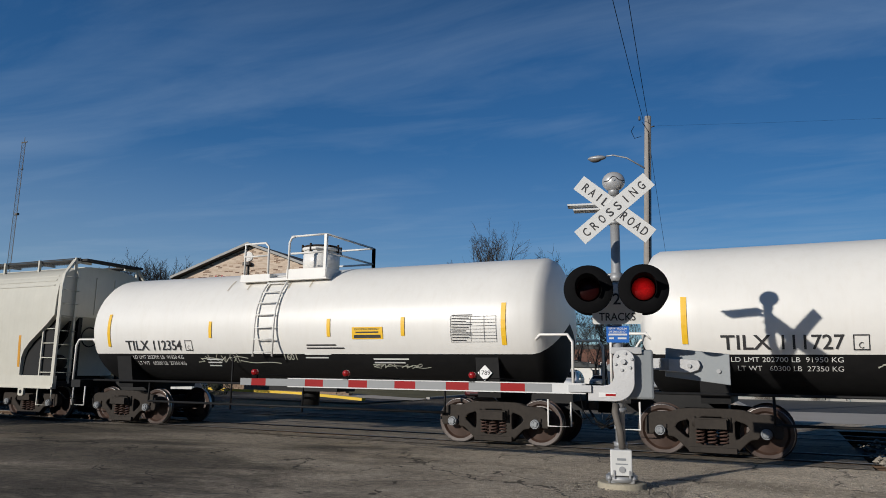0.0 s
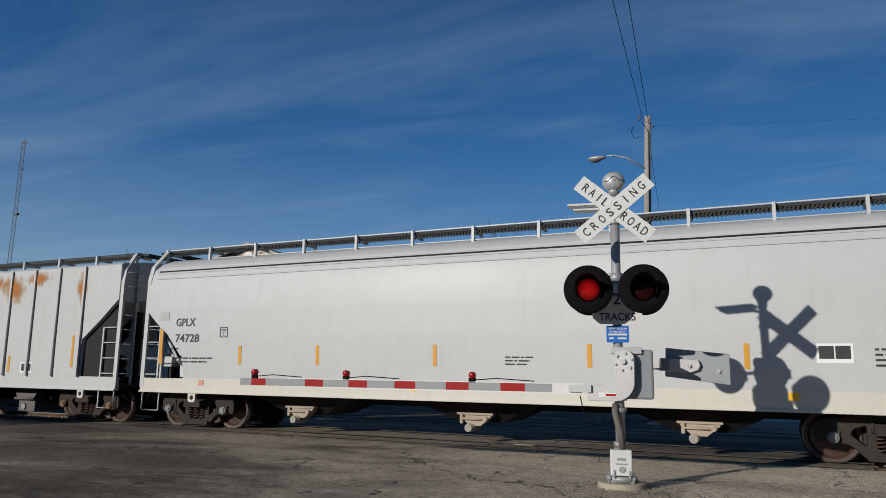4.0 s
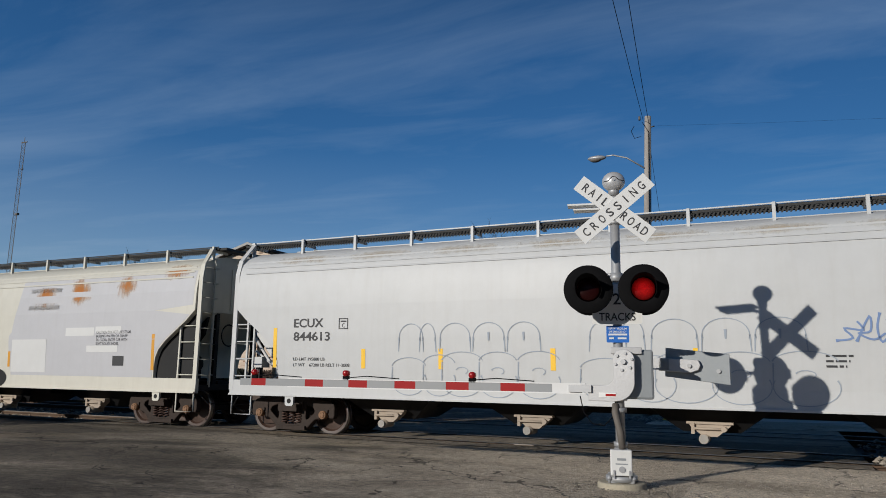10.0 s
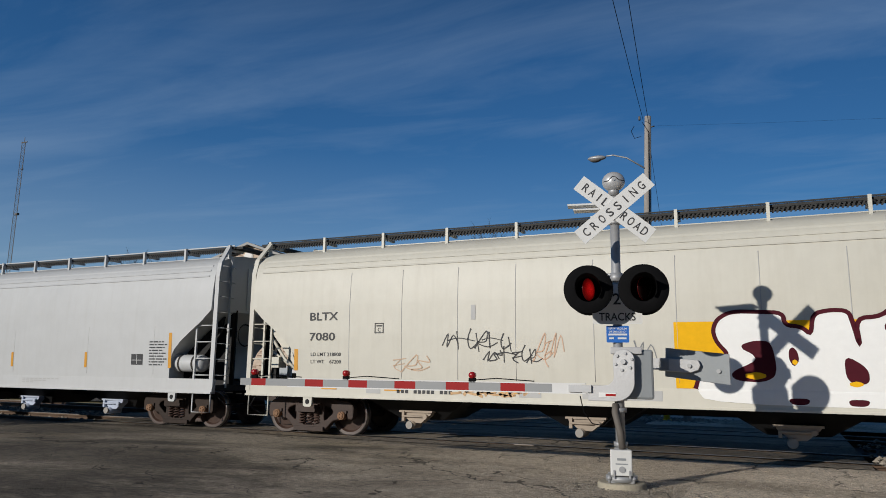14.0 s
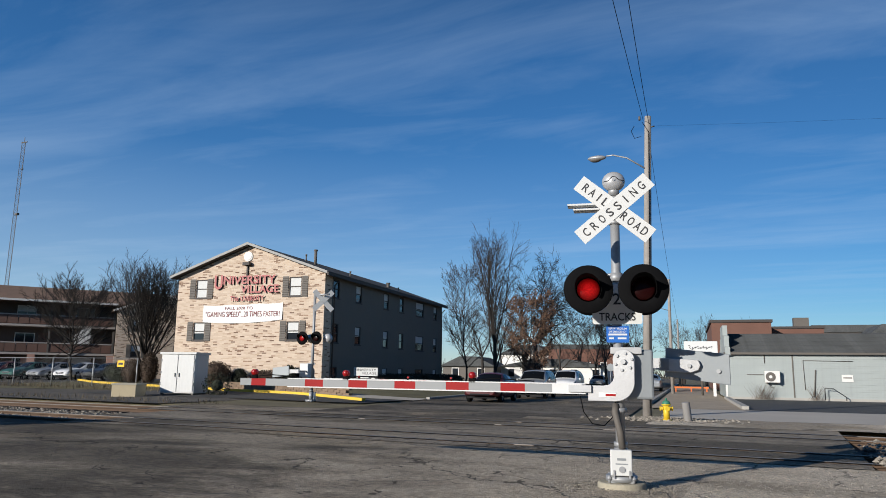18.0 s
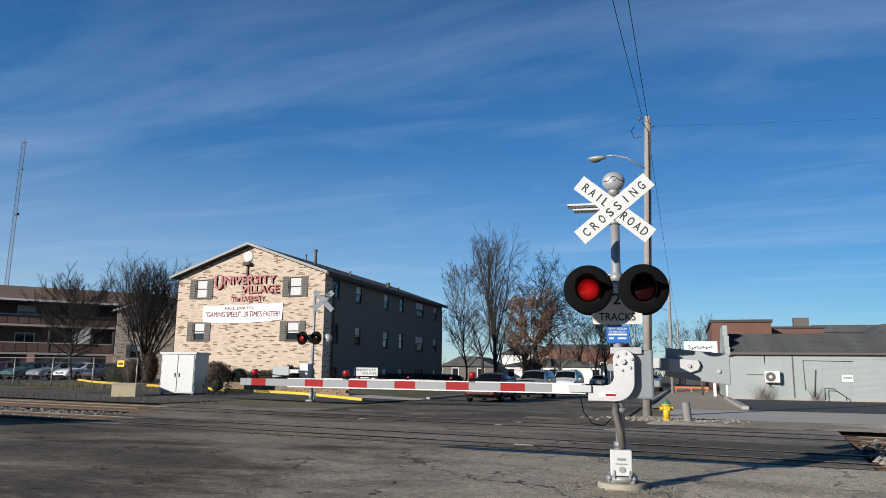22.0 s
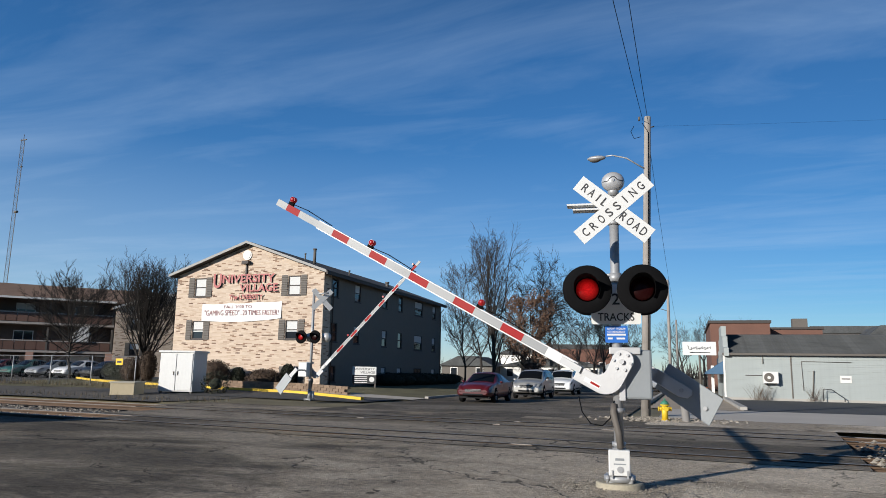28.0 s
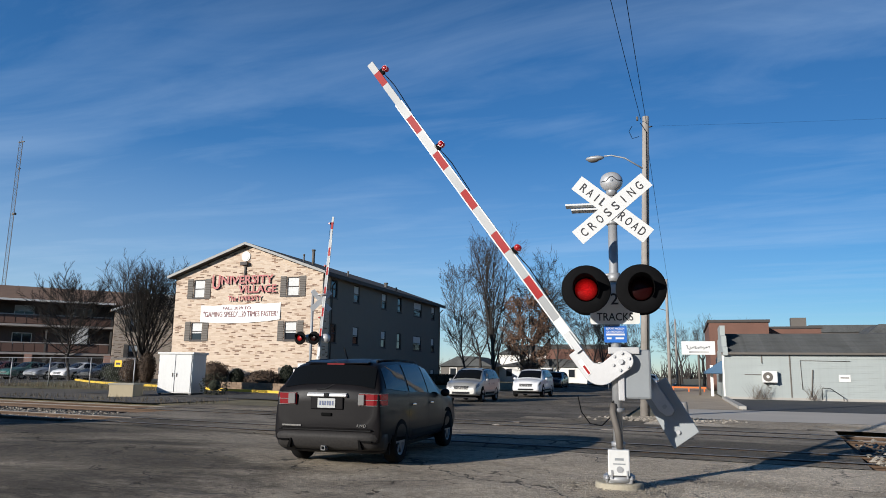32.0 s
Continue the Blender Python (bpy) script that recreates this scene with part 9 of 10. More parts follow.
# house sign on the lawn
sp = street(-19.55, 42.6)
hs = thing("lawn_sign", pose(sp.x, sp.y, rise(sp.x, sp.y), 0, 0, STREET_TURN + 10), "white and black lawn sign of the apartments on two posts", "sign")
part("post", Geo().box(-0.75, -0.67, 0, 0.08, 0, 1.3), SHUTTER, hs)
part("post", Geo().box(0.67, 0.75, 0, 0.08, 0, 1.3), SHUTTER, hs)
part("board", Geo().box(-0.78, 0.78, -0.05, 0.0, 0.8, 1.32), SIGNWHITE, hs)
part("lower_board", Geo().box(-0.78, 0.78, -0.05, 0.0, 0.25, 0.78), BLACK, hs)
g = Geo(); writing(g, "UNIVERSITY", -0.68, 1.1, 0.15, 1.36, lambda a, b: (a, -0.056, b)); writing(g, "VILLAGE", -0.25, 0.89, 0.15, 0.95, lambda a, b: (a, -0.056, b))
part("lettering", g, INK, hs)
g = Geo()
for k in range(4):
    g.box(-0.65, 0.2, -0.056, -0.052, 0.3 + k * 0.12, 0.35 + k * 0.12)
g.cyl((0.5, -0.06, 0.52), (0.5, -0.052, 0.52), 0.17, None, 18)
part("notice_bars", g, SIGNWHITE, hs)

# pole-mounted shop sign: a white board with a plain script-like stroke
sg = thing("shop_sign", pose(*street(1.0, 60.5), 0, 0, STREET_TURN), "white rectangular shop sign with a dark script stroke", "sign")
part("pole", Geo().cyl((0, 0.1, 0), (0, 0.1, 3.5), 0.08, None, 12), SHUTTER, sg)
part("board", Geo().box(-1.25, 1.25, -0.08, 0.08, 3.15, 4.2), SIGNWHITE, sg, bevel=0.02)
g = Geo()
pts = [(-0.9 + 1.75 * k / 60 + 0.06 * math.sin(k * 0.9), 3.7 + (0.17 * math.cos(k * 0.32) if k < 9 else 0.075 * math.sin(k * 0.9) + 0.05 * math.sin(k * 0.37))) for k in range(61)]
ribbon(g, pts, 0.04, lambda a, b: (a, -0.088, b))
ribbon(g, [(-0.7, 3.36), (0.8, 3.36)], 0.05, lambda a, b: (a, -0.088, b))
part("script_stroke", g, INK, sg)

# pavements, kerbs and lots across the tracks
WALKTAN = shade("old_pavement", (0.4, 0.32, 0.23), 0.9, var=0.2, grain=10, big=0.8, bump=0.2)
PALECON = shade("pale_concrete", (0.5, 0.45, 0.385), 0.9, var=0.12, grain=10, big=0.5, dirty=0.15)
DARKLOT = shade("dark_lot_asphalt", (0.055, 0.055, 0.055), 0.9, var=0.3, grain=30, bump=0.4)
DARKBED = shade("dark_trackside_gravel", (0.095, 0.085, 0.072), 0.95, var=0.5, grain=20, big=0.8, bump=0.9)
LAWN = shade("winter_lawn", (0.13, 0.115, 0.055), 0.95, var=0.4, grain=25, big=0.6, bump=0.8)
sheet("pavement", steps(-1.7, 2.3, 0.8), steps(34.5, 110, 4), WALKTAN, 0.02, True, "old tan pavement along the street", category="pavement")
sheet("concrete_apron", steps(-1.0, 40, 2), steps(26.3, 34.6, 2), PALECON, 0.012, True, "pale concrete apron in front of the shop", category="pavement")
sheet("shop_lot", steps(2.35, 40, 2), steps(34.6, 52.4, 3), DARKLOT, 0.016, True, "dark asphalt lot before the shop", category="lot")
tagged(part("shop_kerb", Geo().prism([(2.2, 0), (2.5, 0), (2.5, 0.16), (2.2, 0.16)], 35.5, 52.3, "y").moved(pose(0, 0, 0, 0, 0, STREET_TURN)), CONCRETE), "pale concrete kerb between lot and pavement", "kerb", kind="structure")
sheet("trackside_gravel", steps(-4.2, 30, 1.5), [22.6, 23.6, 24.6, 25.6, 26.6], GRAVEL, 0.016, False, "grey gravel beside the far track", rough=0.03, category="gravel")
sheet("lawn", steps(-45, ROAD_L - 0.25, 2), steps(35.5, 110, 2.5), LAWN, 0.03, True, "brown winter lawn round the apartment house", category="lawn")
for x0, b0, b1 in ((ROAD_L - 0.2, 37, 200), (ROAD_R, 40, 200)):
    tagged(part("street_kerb", Geo().box(x0, x0 + 0.2, b0, b1, -0.1, 0.15).moved(pose(0, 0, 0, 0, 0, STREET_TURN)), CONCRETE), "concrete kerb along the street", "kerb", kind="structure")
sheet("driveway", steps(-21, ROAD_L, 1.5), steps(34.6, 36.9, 1), PALECON, 0.045, True, "pale concrete drive mouth", category="drive")
sheet("car_park", steps(-100, -36, 4), steps(33.6, 58, 3), DARKLOT, 0.02, False, "dark asphalt car park behind a fence", category="lot")
sheet("house_lawn", steps(-50, -18.4, 2), steps(32.9, 37.5, 0.8), LAWN, 0.024, False, "brown winter lawn behind the yellow kerb", category="lawn")
sheet("trackside_bed", steps(-75, -24.2, 2), steps(22.9, 33.2, 1.2), DARKBED, 0.012, False, "dark weedy gravel between track and fence", rough=0.05, category="gravel")
sheet("house_drive", steps(-36.2, -17.6, 1.5), steps(28.6, 32.9, 1.0), DARKLOT, 0.03, False, "dark asphalt drive beside the tracks", category="lot")
# yellow kerb, in pieces along its bend
kerb = thing("yellow_kerb", pose(0, 0, 0), "low concrete kerb painted yellow round the drive", "kerb", kind="structure")
bend = [(-52.8, 41.7), (-46.7, 37.9), (-42.1, 36.1), (-37.6, 35.1), (-32.9, 34.2), (-29.2, 33.2), (-25.0, 32.6), (-23.0, 32.25), (-20.5, 31.5), (-18.6, 30.6)]
for (xa, ya), (xb, yb) in zip(bend, bend[1:]):
    p, q = Vector((xa, ya, rise(xa, ya) + 0.05)), Vector((xb, yb, rise(xb, yb) + 0.05))
    part("kerb_stone", Geo().bar(p, q, 0.18, 0.22), YELLOWPAINT, kerb)
# low block wall before the gable
RETBLOCK = shade("wall_block", (0.2, 0.14, 0.095), 0.9, var=0.25, grain=12, bump=0.4, each=0.2)
rw = thing("retaining_wall", pose(0, 0, 0), "low retaining wall of tan concrete blocks", "wall", kind="structure")
blk = Geo().box(-0.2, 0.2, -0.13, 0.13, 0, 0.15).mesh("block")
for r in range(3):
    for k in range(24):
        x = -21.4 - (k + 0.5 * (r % 2)) * 0.42
        y = 33.5 - (x + 21.4) * 0.12
        part("block", blk, RETBLOCK, rw, at=pose(x, y, rise(x, y) + r * 0.155, 0, 0, -7 + random.uniform(-2, 2)))

# chain-link fence by the tracks
fence = thing("chain_link_fence", pose(0, 33, 0), "galvanised chain-link fence along the car park", "fence")
for k in range(20):
    x = -36.6 - k * 3.9
    z = rise(x, 33)
    part("post", Geo().cyl((x, 0, z - 0.1), (x, 0, 2.12), 0.035, None, 8), GALV, fence)
part("top_rail", Geo().cyl((-112, 0, 2.1), (-36.6, 0, 2.1), 0.022, None, 6), GALV, fence)
g = Geo()
for k in range(330):
    x = -36.7 - k * 0.19
    for s in (-1, 1):
        a, b = Vector((x, 0, 0.2)), Vector((x - s * 1.0, 0, 2.08))
        if b.x > -36.6:
            continue
        g.cyl(a, b, 0.0016, None, 3, caps=False, smooth=False)
part("wire_mesh", g, GALV, fence, clean=False)
part("warning_plate", Geo().box(-38.3, -37.7, -0.05, -0.03, 1.55, 1.95), YELLOW, fence, "small yellow warning plate")
part("plate_bar", Geo().box(-38.2, -37.8, -0.056, -0.051, 1.68, 1.82), INK, fence)

# dry weeds and stones by the tracks
rnd = random.Random(11)
g = Geo()
for k in range(2600):
    if k < 1500:
        x, y = rnd.uniform(-62, -32.5), rnd.gauss(32.4, 0.5)
    else:
        x, y = rnd.uniform(-60, -22), rnd.gauss(24.5, 0.9)
    z, hgt = rise(x, y), rnd.uniform(0.15, 0.65) * (1 if k < 1500 else 0.45)
    a = rnd.uniform(0, 6.28)
    dx, dy, lean = math.cos(a) * 0.012, math.sin(a) * 0.012, rnd.uniform(-0.2, 0.2)
    g.add([(x - dx, y - dy, z), (x + dx, y + dy, z), (x + lean, y + rnd.uniform(-0.1, 0.1), z + hgt)], [(0, 1, 2)])
tagged(part("dry_weeds", g, shade("dry_weed", (0.11, 0.085, 0.05), 0.95, var=0.3), clean=False), "thin dry weeds along the fence and track", "weeds", kind="stuff")
g = Geo()
stone = [(1, 0, 0), (-1, 0, 0), (0, 1, 0), (0, -1, 0), (0, 0, 0.8), (0, 0, -0.5)]
sf = [(0, 2, 4), (2, 1, 4), (1, 3, 4), (3, 0, 4), (2, 0, 5), (1, 2, 5), (3, 1, 5), (0, 3, 5)]
for k in range(9500):
    k -= 2000
    if k < 3600:      # gravel round the mast and along the shoulder
        x, y = (rnd.gauss(-1.2, 1.3), rnd.uniform(6.0, 13.2)) if k % 3 else (rnd.gauss(-2.0, 0.4), rnd.gauss(9.6, 0.35))
        if x < -2.6 - rnd.random() * 1.2:
            continue
        s = rnd.uniform(0.004, 0.012)
    elif k < 4600:    # stones round the hydrant
        x, y, s = rnd.gauss(-3.6, 0.8), rnd.gauss(25.2, 0.5), rnd.uniform(0.03, 0.09)
    elif k < 6300:    # ballast between the rails, off the crossing
        y = rnd.uniform(14.5, 18.6)
        x, s = rnd.uniform(-42, -17.8 if y < 15.6 else -19.6), rnd.uniform(0.03, 0.065)
    else:
        x, y, s = rnd.uniform(1.3, 9), rnd.choice((13.2, 15.0, 17.6)) + rnd.gauss(0, 0.7), rnd.uniform(0.03, 0.06)
    c, q = math.cos(k), math.sin(k)
    g.add([(x + s * (a * c - b * q) * 1.2, y + s * (a * q + b * c), 0.012 + (0.03 if k >= 6300 else -0.1 if k >= 4600 else 0) + s * d * rnd.uniform(0.6, 1.1)) for a, b, d in stone], sf)
STONE = shade("loose_stone", (0.34, 0.3, 0.245), 0.95, var=0.3, grain=6, big=2.5)
sn, sl2 = STONE.node_tree.nodes, STONE.node_tree.links
geo = sn.new("ShaderNodeNewGeometry"); each = sn.new("ShaderNodeMapRange"); each.inputs["To Min"].default_value, each.inputs["To Max"].default_value = 0.35, 1.1
sl2.new(geo.outputs["Random Per Island"], each.inputs["Value"])
old = sn["Principled BSDF"].inputs["Base Color"].links[0].from_socket
scl = sn.new("ShaderNodeVectorMath"); scl.operation = "SCALE"
sl2.new(old, scl.inputs[0]); sl2.new(each.outputs[0], scl.inputs["Scale"]); sl2.new(scl.outputs[0], sn["Principled BSDF"].inputs["Base Color"])
tagged(part("loose_stones", g, STONE, clean=False), "loose grey stones on the gravel", "stones", kind="stuff")
g = Geo()
for k in range(5200):
    x, y, s = (rnd.uniform(-62, -18) if k < 4200 else rnd.uniform(1.3, 9)), rnd.choice((14.9, 17.6, 17.6, 20.2, 22.3)) + rnd.gauss(0, 0.55), rnd.uniform(0.025, 0.065)
    yc = min(TRACKS, key=lambda t: abs(t - y))
    z = -0.14 - 0.1 * max(0.0, abs(y - yc) - 1.3)
    c, q = math.cos(k), math.sin(k)
    g.add([(x + s * (a * c - b * q) * 1.2, y + s * (a * q + b * c), z + s * d * rnd.uniform(0.6, 1.1)) for a, b, d in stone], sf)
BSTONE = shade("ballast_stone", (0.1, 0.082, 0.066), 0.95, var=0.5, grain=6, big=2.5)
tagged(part("ballast_stones", g, BSTONE, clean=False), "dark crushed stones between the tracks", "stones", kind="stuff")
# cracks and tar seams in the asphalt
g = Geo()
for k in range(70):
    x, y = rnd.uniform(-16, -1.5), rnd.uniform(5.2, 13.3)
    a = rnd.choice((0.0, 0.2, 1.2, 2.9)) + rnd.gauss(0, 0.25)
    w = rnd.uniform(0.004, 0.016)
    for j in range(rnd.randint(8, 40)):
        a += rnd.gauss(0, 0.45) - 0.15 * math.sin(a * 2)
        nx, ny = x + 0.06 * math.cos(a), y + 0.06 * math.sin(a)
        d = Vector((ny - y, x - nx, 0)).normalized() * w * rnd.uniform(0.2, 1.3)
        if ny < 13.5 and nx < -1.3 and rnd.random() < 0.9:
            g.add([(x - d.x, y - d.y, 0.026), (x + d.x, y + d.y, 0.026), (nx + d.x, ny + d.y, 0.026), (nx - d.x, ny - d.y, 0.026)], [(0, 1, 2, 3)])
        x, y = nx, ny
tagged(part("asphalt_cracks", g, TAR, clean=False), "dark cracks in the old asphalt", "cracks", kind="stuff")

# ---- trees and bushes ----
BARK = shade("grey_bark", (0.035, 0.029, 0.025), 0.95, var=0.3, grain=8, bump=0.5)
TWIG = shade("twig_brown", (0.022, 0.018, 0.015), 0.95, var=0.3, grain=4)
TWIGGREY = shade("twig_grey", (0.055, 0.045, 0.038), 0.95, var=0.3, grain=4)
DEADLEAF = shade("dead_leaf", (0.17, 0.095, 0.06), 0.9, var=0.45, grain=3, big=1.5)
HEDGE = shade("hedge_leaf", (0.024, 0.028, 0.016), 0.9, var=0.5, grain=6)
HEDGERED = shade("russet_hedge_leaf", (0.06, 0.038, 0.024), 0.9, var=0.5, grain=6)


def limb(g, p, q, r0, r1, n=4):
    d = (q - p).normalized()
    a = Vector((0, 0, 1)) if abs(d.z) < 0.9 else Vector((1, 0, 0))
    u = a.cross(d).normalized(); w = d.cross(u)
    vs = [c + (u * math.cos(6.283 * i / n) + w * math.sin(6.283 * i / n)) * r for c, r in ((p, r0), (q, r1)) for i in range(n)]
    g.add(vs, [(i, (i + 1) % n, n + (i + 1) % n, n + i) for i in range(n)], True)


def grow(trunk, crown, p, d, length, r, depth, rnd, up, spread, ends, forks=(2, 3)):
    """Branches that fork, thin out and turn upwards."""
    k = 3 if depth > 1 else 2
    for j in range(k):
        q = p + d * (length / k)
        r2 = r * (0.88 if depth > 0 else 0.7)
        r = max(r, 0.013)
        r2 = max(r2, 0.009)
        limb(trunk if r > 0.07 else crown, p, q, r, r2, 7 if r > 0.07 else 4 if r > 0.02 else 3)
        if depth > 0 and j > 0 and rnd.random() < 0.7:
            side = Vector((rnd.gauss(0, 1), rnd.gauss(0, 1), rnd.gauss(0.2, 0.5))).normalized()
            nd = (d * 0.55 + side * spread + Vector((0, 0, up * 0.5))).normalized()
            grow(trunk, crown, q, nd, length * rnd.uniform(0.45, 0.65), r2 * 0.5, depth - 1, rnd, up, spread, ends, forks)
        p, r = q, r2
        wob = 0.03 if r > 0.08 else 0.12
        d = (d + Vector((rnd.gauss(0, wob), rnd.gauss(0, wob), rnd.gauss(0.03, 0.08) + up * 0.1))).normalized()
    if depth > 0:
        for _ in range(rnd.randint(*forks)):
            side = Vector((rnd.gauss(0, 1), rnd.gauss(0, 1), rnd.gauss(0, 0.5))).normalized()
            nd = (d + side * spread + Vector((0, 0, up))).normalized()
            grow(trunk, crown, p, nd, length * rnd.uniform(0.6, 0.85), r * rnd.uniform(0.55, 0.75), depth - 1, rnd, up, spread, ends, forks)
    else:
        ends.append(p)


def tree(x, y, z, high, seed, depth=5, up=0.12, spread=0.6, label="tall bare winter tree with a spreading crown", twig=None, leaves=0, first=0.28, trunk_r=None, forks=(2, 3), squash=1.0):
    rnd = random.Random(seed)
    t, c, ends = Geo(), Geo(), []
    grow(t, c, Vector((0, 0, -0.1)), Vector((0, 0, 1)), high * first, trunk_r or high * 0.018, depth, rnd, up, spread, ends, forks)
    top = max(v[2] for v in c.v)
    k = high / top
    ob = thing("tree", pose(x, y, z), label, "tree", "bare trees")
    for g in (t, c):
        g.v = [(a * k * squash, b * k * squash, e * k) for a, b, e in g.v]
    part("trunk", t, BARK, ob, clean=False)
    part("crown", c, twig or TWIG, ob, clean=False)
    if leaves:
        g = Geo()
        for e in ends:
            for _ in range(leaves):
                q = Vector(e) * k + Vector((rnd.gauss(0, 0.35), rnd.gauss(0, 0.35), rnd.gauss(-0.1, 0.35)))
                a, b = Vector((rnd.gauss(0, 1), rnd.gauss(0, 1), rnd.gauss(0, 1))).normalized() * 0.11, Vector((rnd.gauss(0, 1), rnd.gauss(0, 1), rnd.gauss(0, 1))).normalized() * 0.08
                g.add([q - a, q - b, q + a, q + b], [(0, 1, 2, 3)])
        part("leaf_clumps", g, DEADLEAF, ob, clean=False)
    return ob


def crown_tree(x, y, z, high, wide, seed, label, limbs=26, low=0.15, top=0.9, rise_lo=40, rise_hi=60, leader=0.95, trunk_r=0.12, twig=None, bend=0.1, leaves=0):
    """A tree whose limbs leave a leader all the way up, each with branches and fine twigs."""
    rnd = random.Random(seed)
    t, c, ends = Geo(), Geo(), []

    def shoot(p, d, length, r, steps, level):
        for j in range(steps):
            q = p + d * (length / steps)
            r2 = max(r * (1 - 0.75 / steps), 0.009)
            limb(t if r > 0.05 else c, p, q, r, r2, 6 if r > 0.05 else 4 if r > 0.018 else 3)
            if level > 0 and (j > 0 or level == 1):
                for _ in range(2 if level == 2 else rnd.randint(1, 2)):
                    side = Vector((rnd.gauss(0, 1), rnd.gauss(0, 1), rnd.gauss(0, 0.6))).normalized()
                    nd = (d + side * 0.75 + Vector((0, 0, bend))).normalized()
                    shoot(q, nd, length * rnd.uniform(0.26, 0.42) * (1.15 - j / steps * 0.6), max(r2 * 0.5, 0.011), 5 if level == 2 else 2, level - 1)
            p, r = q, r2
            d = (d + Vector((rnd.gauss(0, 0.1), rnd.gauss(0, 0.1), rnd.gauss(bend, 0.08)))).normalized()
        ends.append(p)

    axis, p = [], Vector((0, 0, -0.1))
    n = 12
    for j in range(n + 1):
        axis.append(p)
        p = p + Vector((rnd.gauss(0, 0.012) * high, rnd.gauss(0, 0.012) * high, high * leader / n)) * (0.4 if j < 2 else 1) + (Vector((0, 0, high * leader / n * 0.6)) if j < 2 else Vector())
    for j in range(n):
        r0, r1 = (max(0.012, trunk_r * (1 - (i / n) ** 0.8 * 0.92)) for i in (j, j + 1))
        limb(t if j < 8 else c, axis[j], axis[j + 1], r0, r1, 8 if j < 8 else 4)
    for k in range(limbs):
        f = low + (top - low) * k / limbs
        h = f / leader * n
        i = min(n - 1, int(h))
        p = axis[i].lerp(axis[i + 1], h - i)
        az, el = k * 2.4 + rnd.gauss(0, 0.3), math.radians(rnd.uniform(rise_lo, rise_hi))
        room = high * 1.0 - p.z
        length = min(wide / max(0.15, math.cos(el)) * rnd.uniform(0.75, 1.1), room / math.sin(el) * rnd.uniform(0.8, 1.0))
        shoot(p, Vector((math.cos(az) * math.cos(el), math.sin(az) * math.cos(el), math.sin(el))), length, max(0.016, trunk_r * 0.42 * (1.1 - f)), 6, 2)
    ob = thing("tree", pose(x, y, z), label, "tree", "bare trees")
    part("trunk", t, BARK, ob, clean=False)
    part("crown", c, twig or TWIG, ob, clean=False)
    if leaves:
        g = Geo()
        for e in ends:
            for _ in range(leaves):
                q = e + Vector((rnd.gauss(0, 0.14), rnd.gauss(0, 0.14), rnd.gauss(-0.08, 0.14)))
                a, b = Vector((rnd.gauss(0, 1), rnd.gauss(0, 1), rnd.gauss(0, 1))).normalized() * 0.085, Vector((rnd.gauss(0, 1), rnd.gauss(0, 1), rnd.gauss(0, 1))).normalized() * 0.06
                g.add([q - a, q - b, q + a, q + b], [(0, 1, 2, 3)])
        part("leaf_clumps", g, DEADLEAF, ob, clean=False)
    return ob


def bush(x, y, z, r, high, seed, mat, label, n=900, core=0.86):
    rnd = random.Random(seed)
    g = Geo()
    for _ in range(n * 3):
        v = Vector((rnd.gauss(0, 1), rnd.gauss(0, 1), rnd.gauss(0, 1))).normalized() * rnd.uniform(0.75, 1.06)
        q = Vector((v.x * r, v.y * r, max(0.02, (v.z * 0.5 + 0.5) * high)))
        a, b = Vector((rnd.gauss(0, 1), rnd.gauss(0, 1), rnd.gauss(0, 1))).normalized() * 0.05, Vector((rnd.gauss(0, 1), rnd.gauss(0, 1), rnd.gauss(0, 1))).normalized() * 0.04
        g.add([q - a, q - b, q + a, q + b], [(0, 1, 2, 3)])
    ob = thing("bush", pose(x, y, z), label, "bush", "bushes by the house")
    part("foliage", g, mat, ob, clean=False)
    part("core", Geo().ball((0, 0, high * 0.48), (r * core, r * core, high * core * 0.53), 14, 10), mat, ob)
    return ob


crown_tree(-28.3, 65.5, 0.3, 11.5, 2.6, 1, "slender bare winter tree with a straight leader", 46, 0.15, 0.95, 32, 55, trunk_r=0.12, twig=TWIGGREY)
crown_tree(-28.4, 73.3, 0.3, 15.4, 3.0, 2, "tall upright bare winter tree with fine twigs", 34, 0.08, 0.85, 64, 80, 0.9, 0.22, TWIGGREY, 0.06)
tree(-26.0, 80.4, 0.3, 16.0, 3, 6, 0.03, 0.75, "large bare oak with twisted limbs", TWIG, first=0.22, forks=(2, 3), trunk_r=0.3)
crown_tree(-19.9, 59.6, 0.1, 8.0, 2.1, 4, "small oak holding its brown dead leaves", 30, 0.12, 0.92, 15, 45, trunk_r=0.12, leaves=3)
crown_tree(-52.9, 41.1, 0.42, 7.9, 3.3, 5, "dense bare winter tree at the car park", 58, 0.25, 0.85, 15, 50, 0.9, 0.13)
crown_tree(-42.7, 39.2, 0.4, 8.2, 3.7, 6, "dense bare winter tree with many rising limbs", 60, 0.1, 0.6, 45, 75, 0.85, 0.16)
tree(-47.5, 47.5, 0.42, 8.0, 16, 5, 0.1, 0.6, "bare winter tree behind the car park", TWIG)
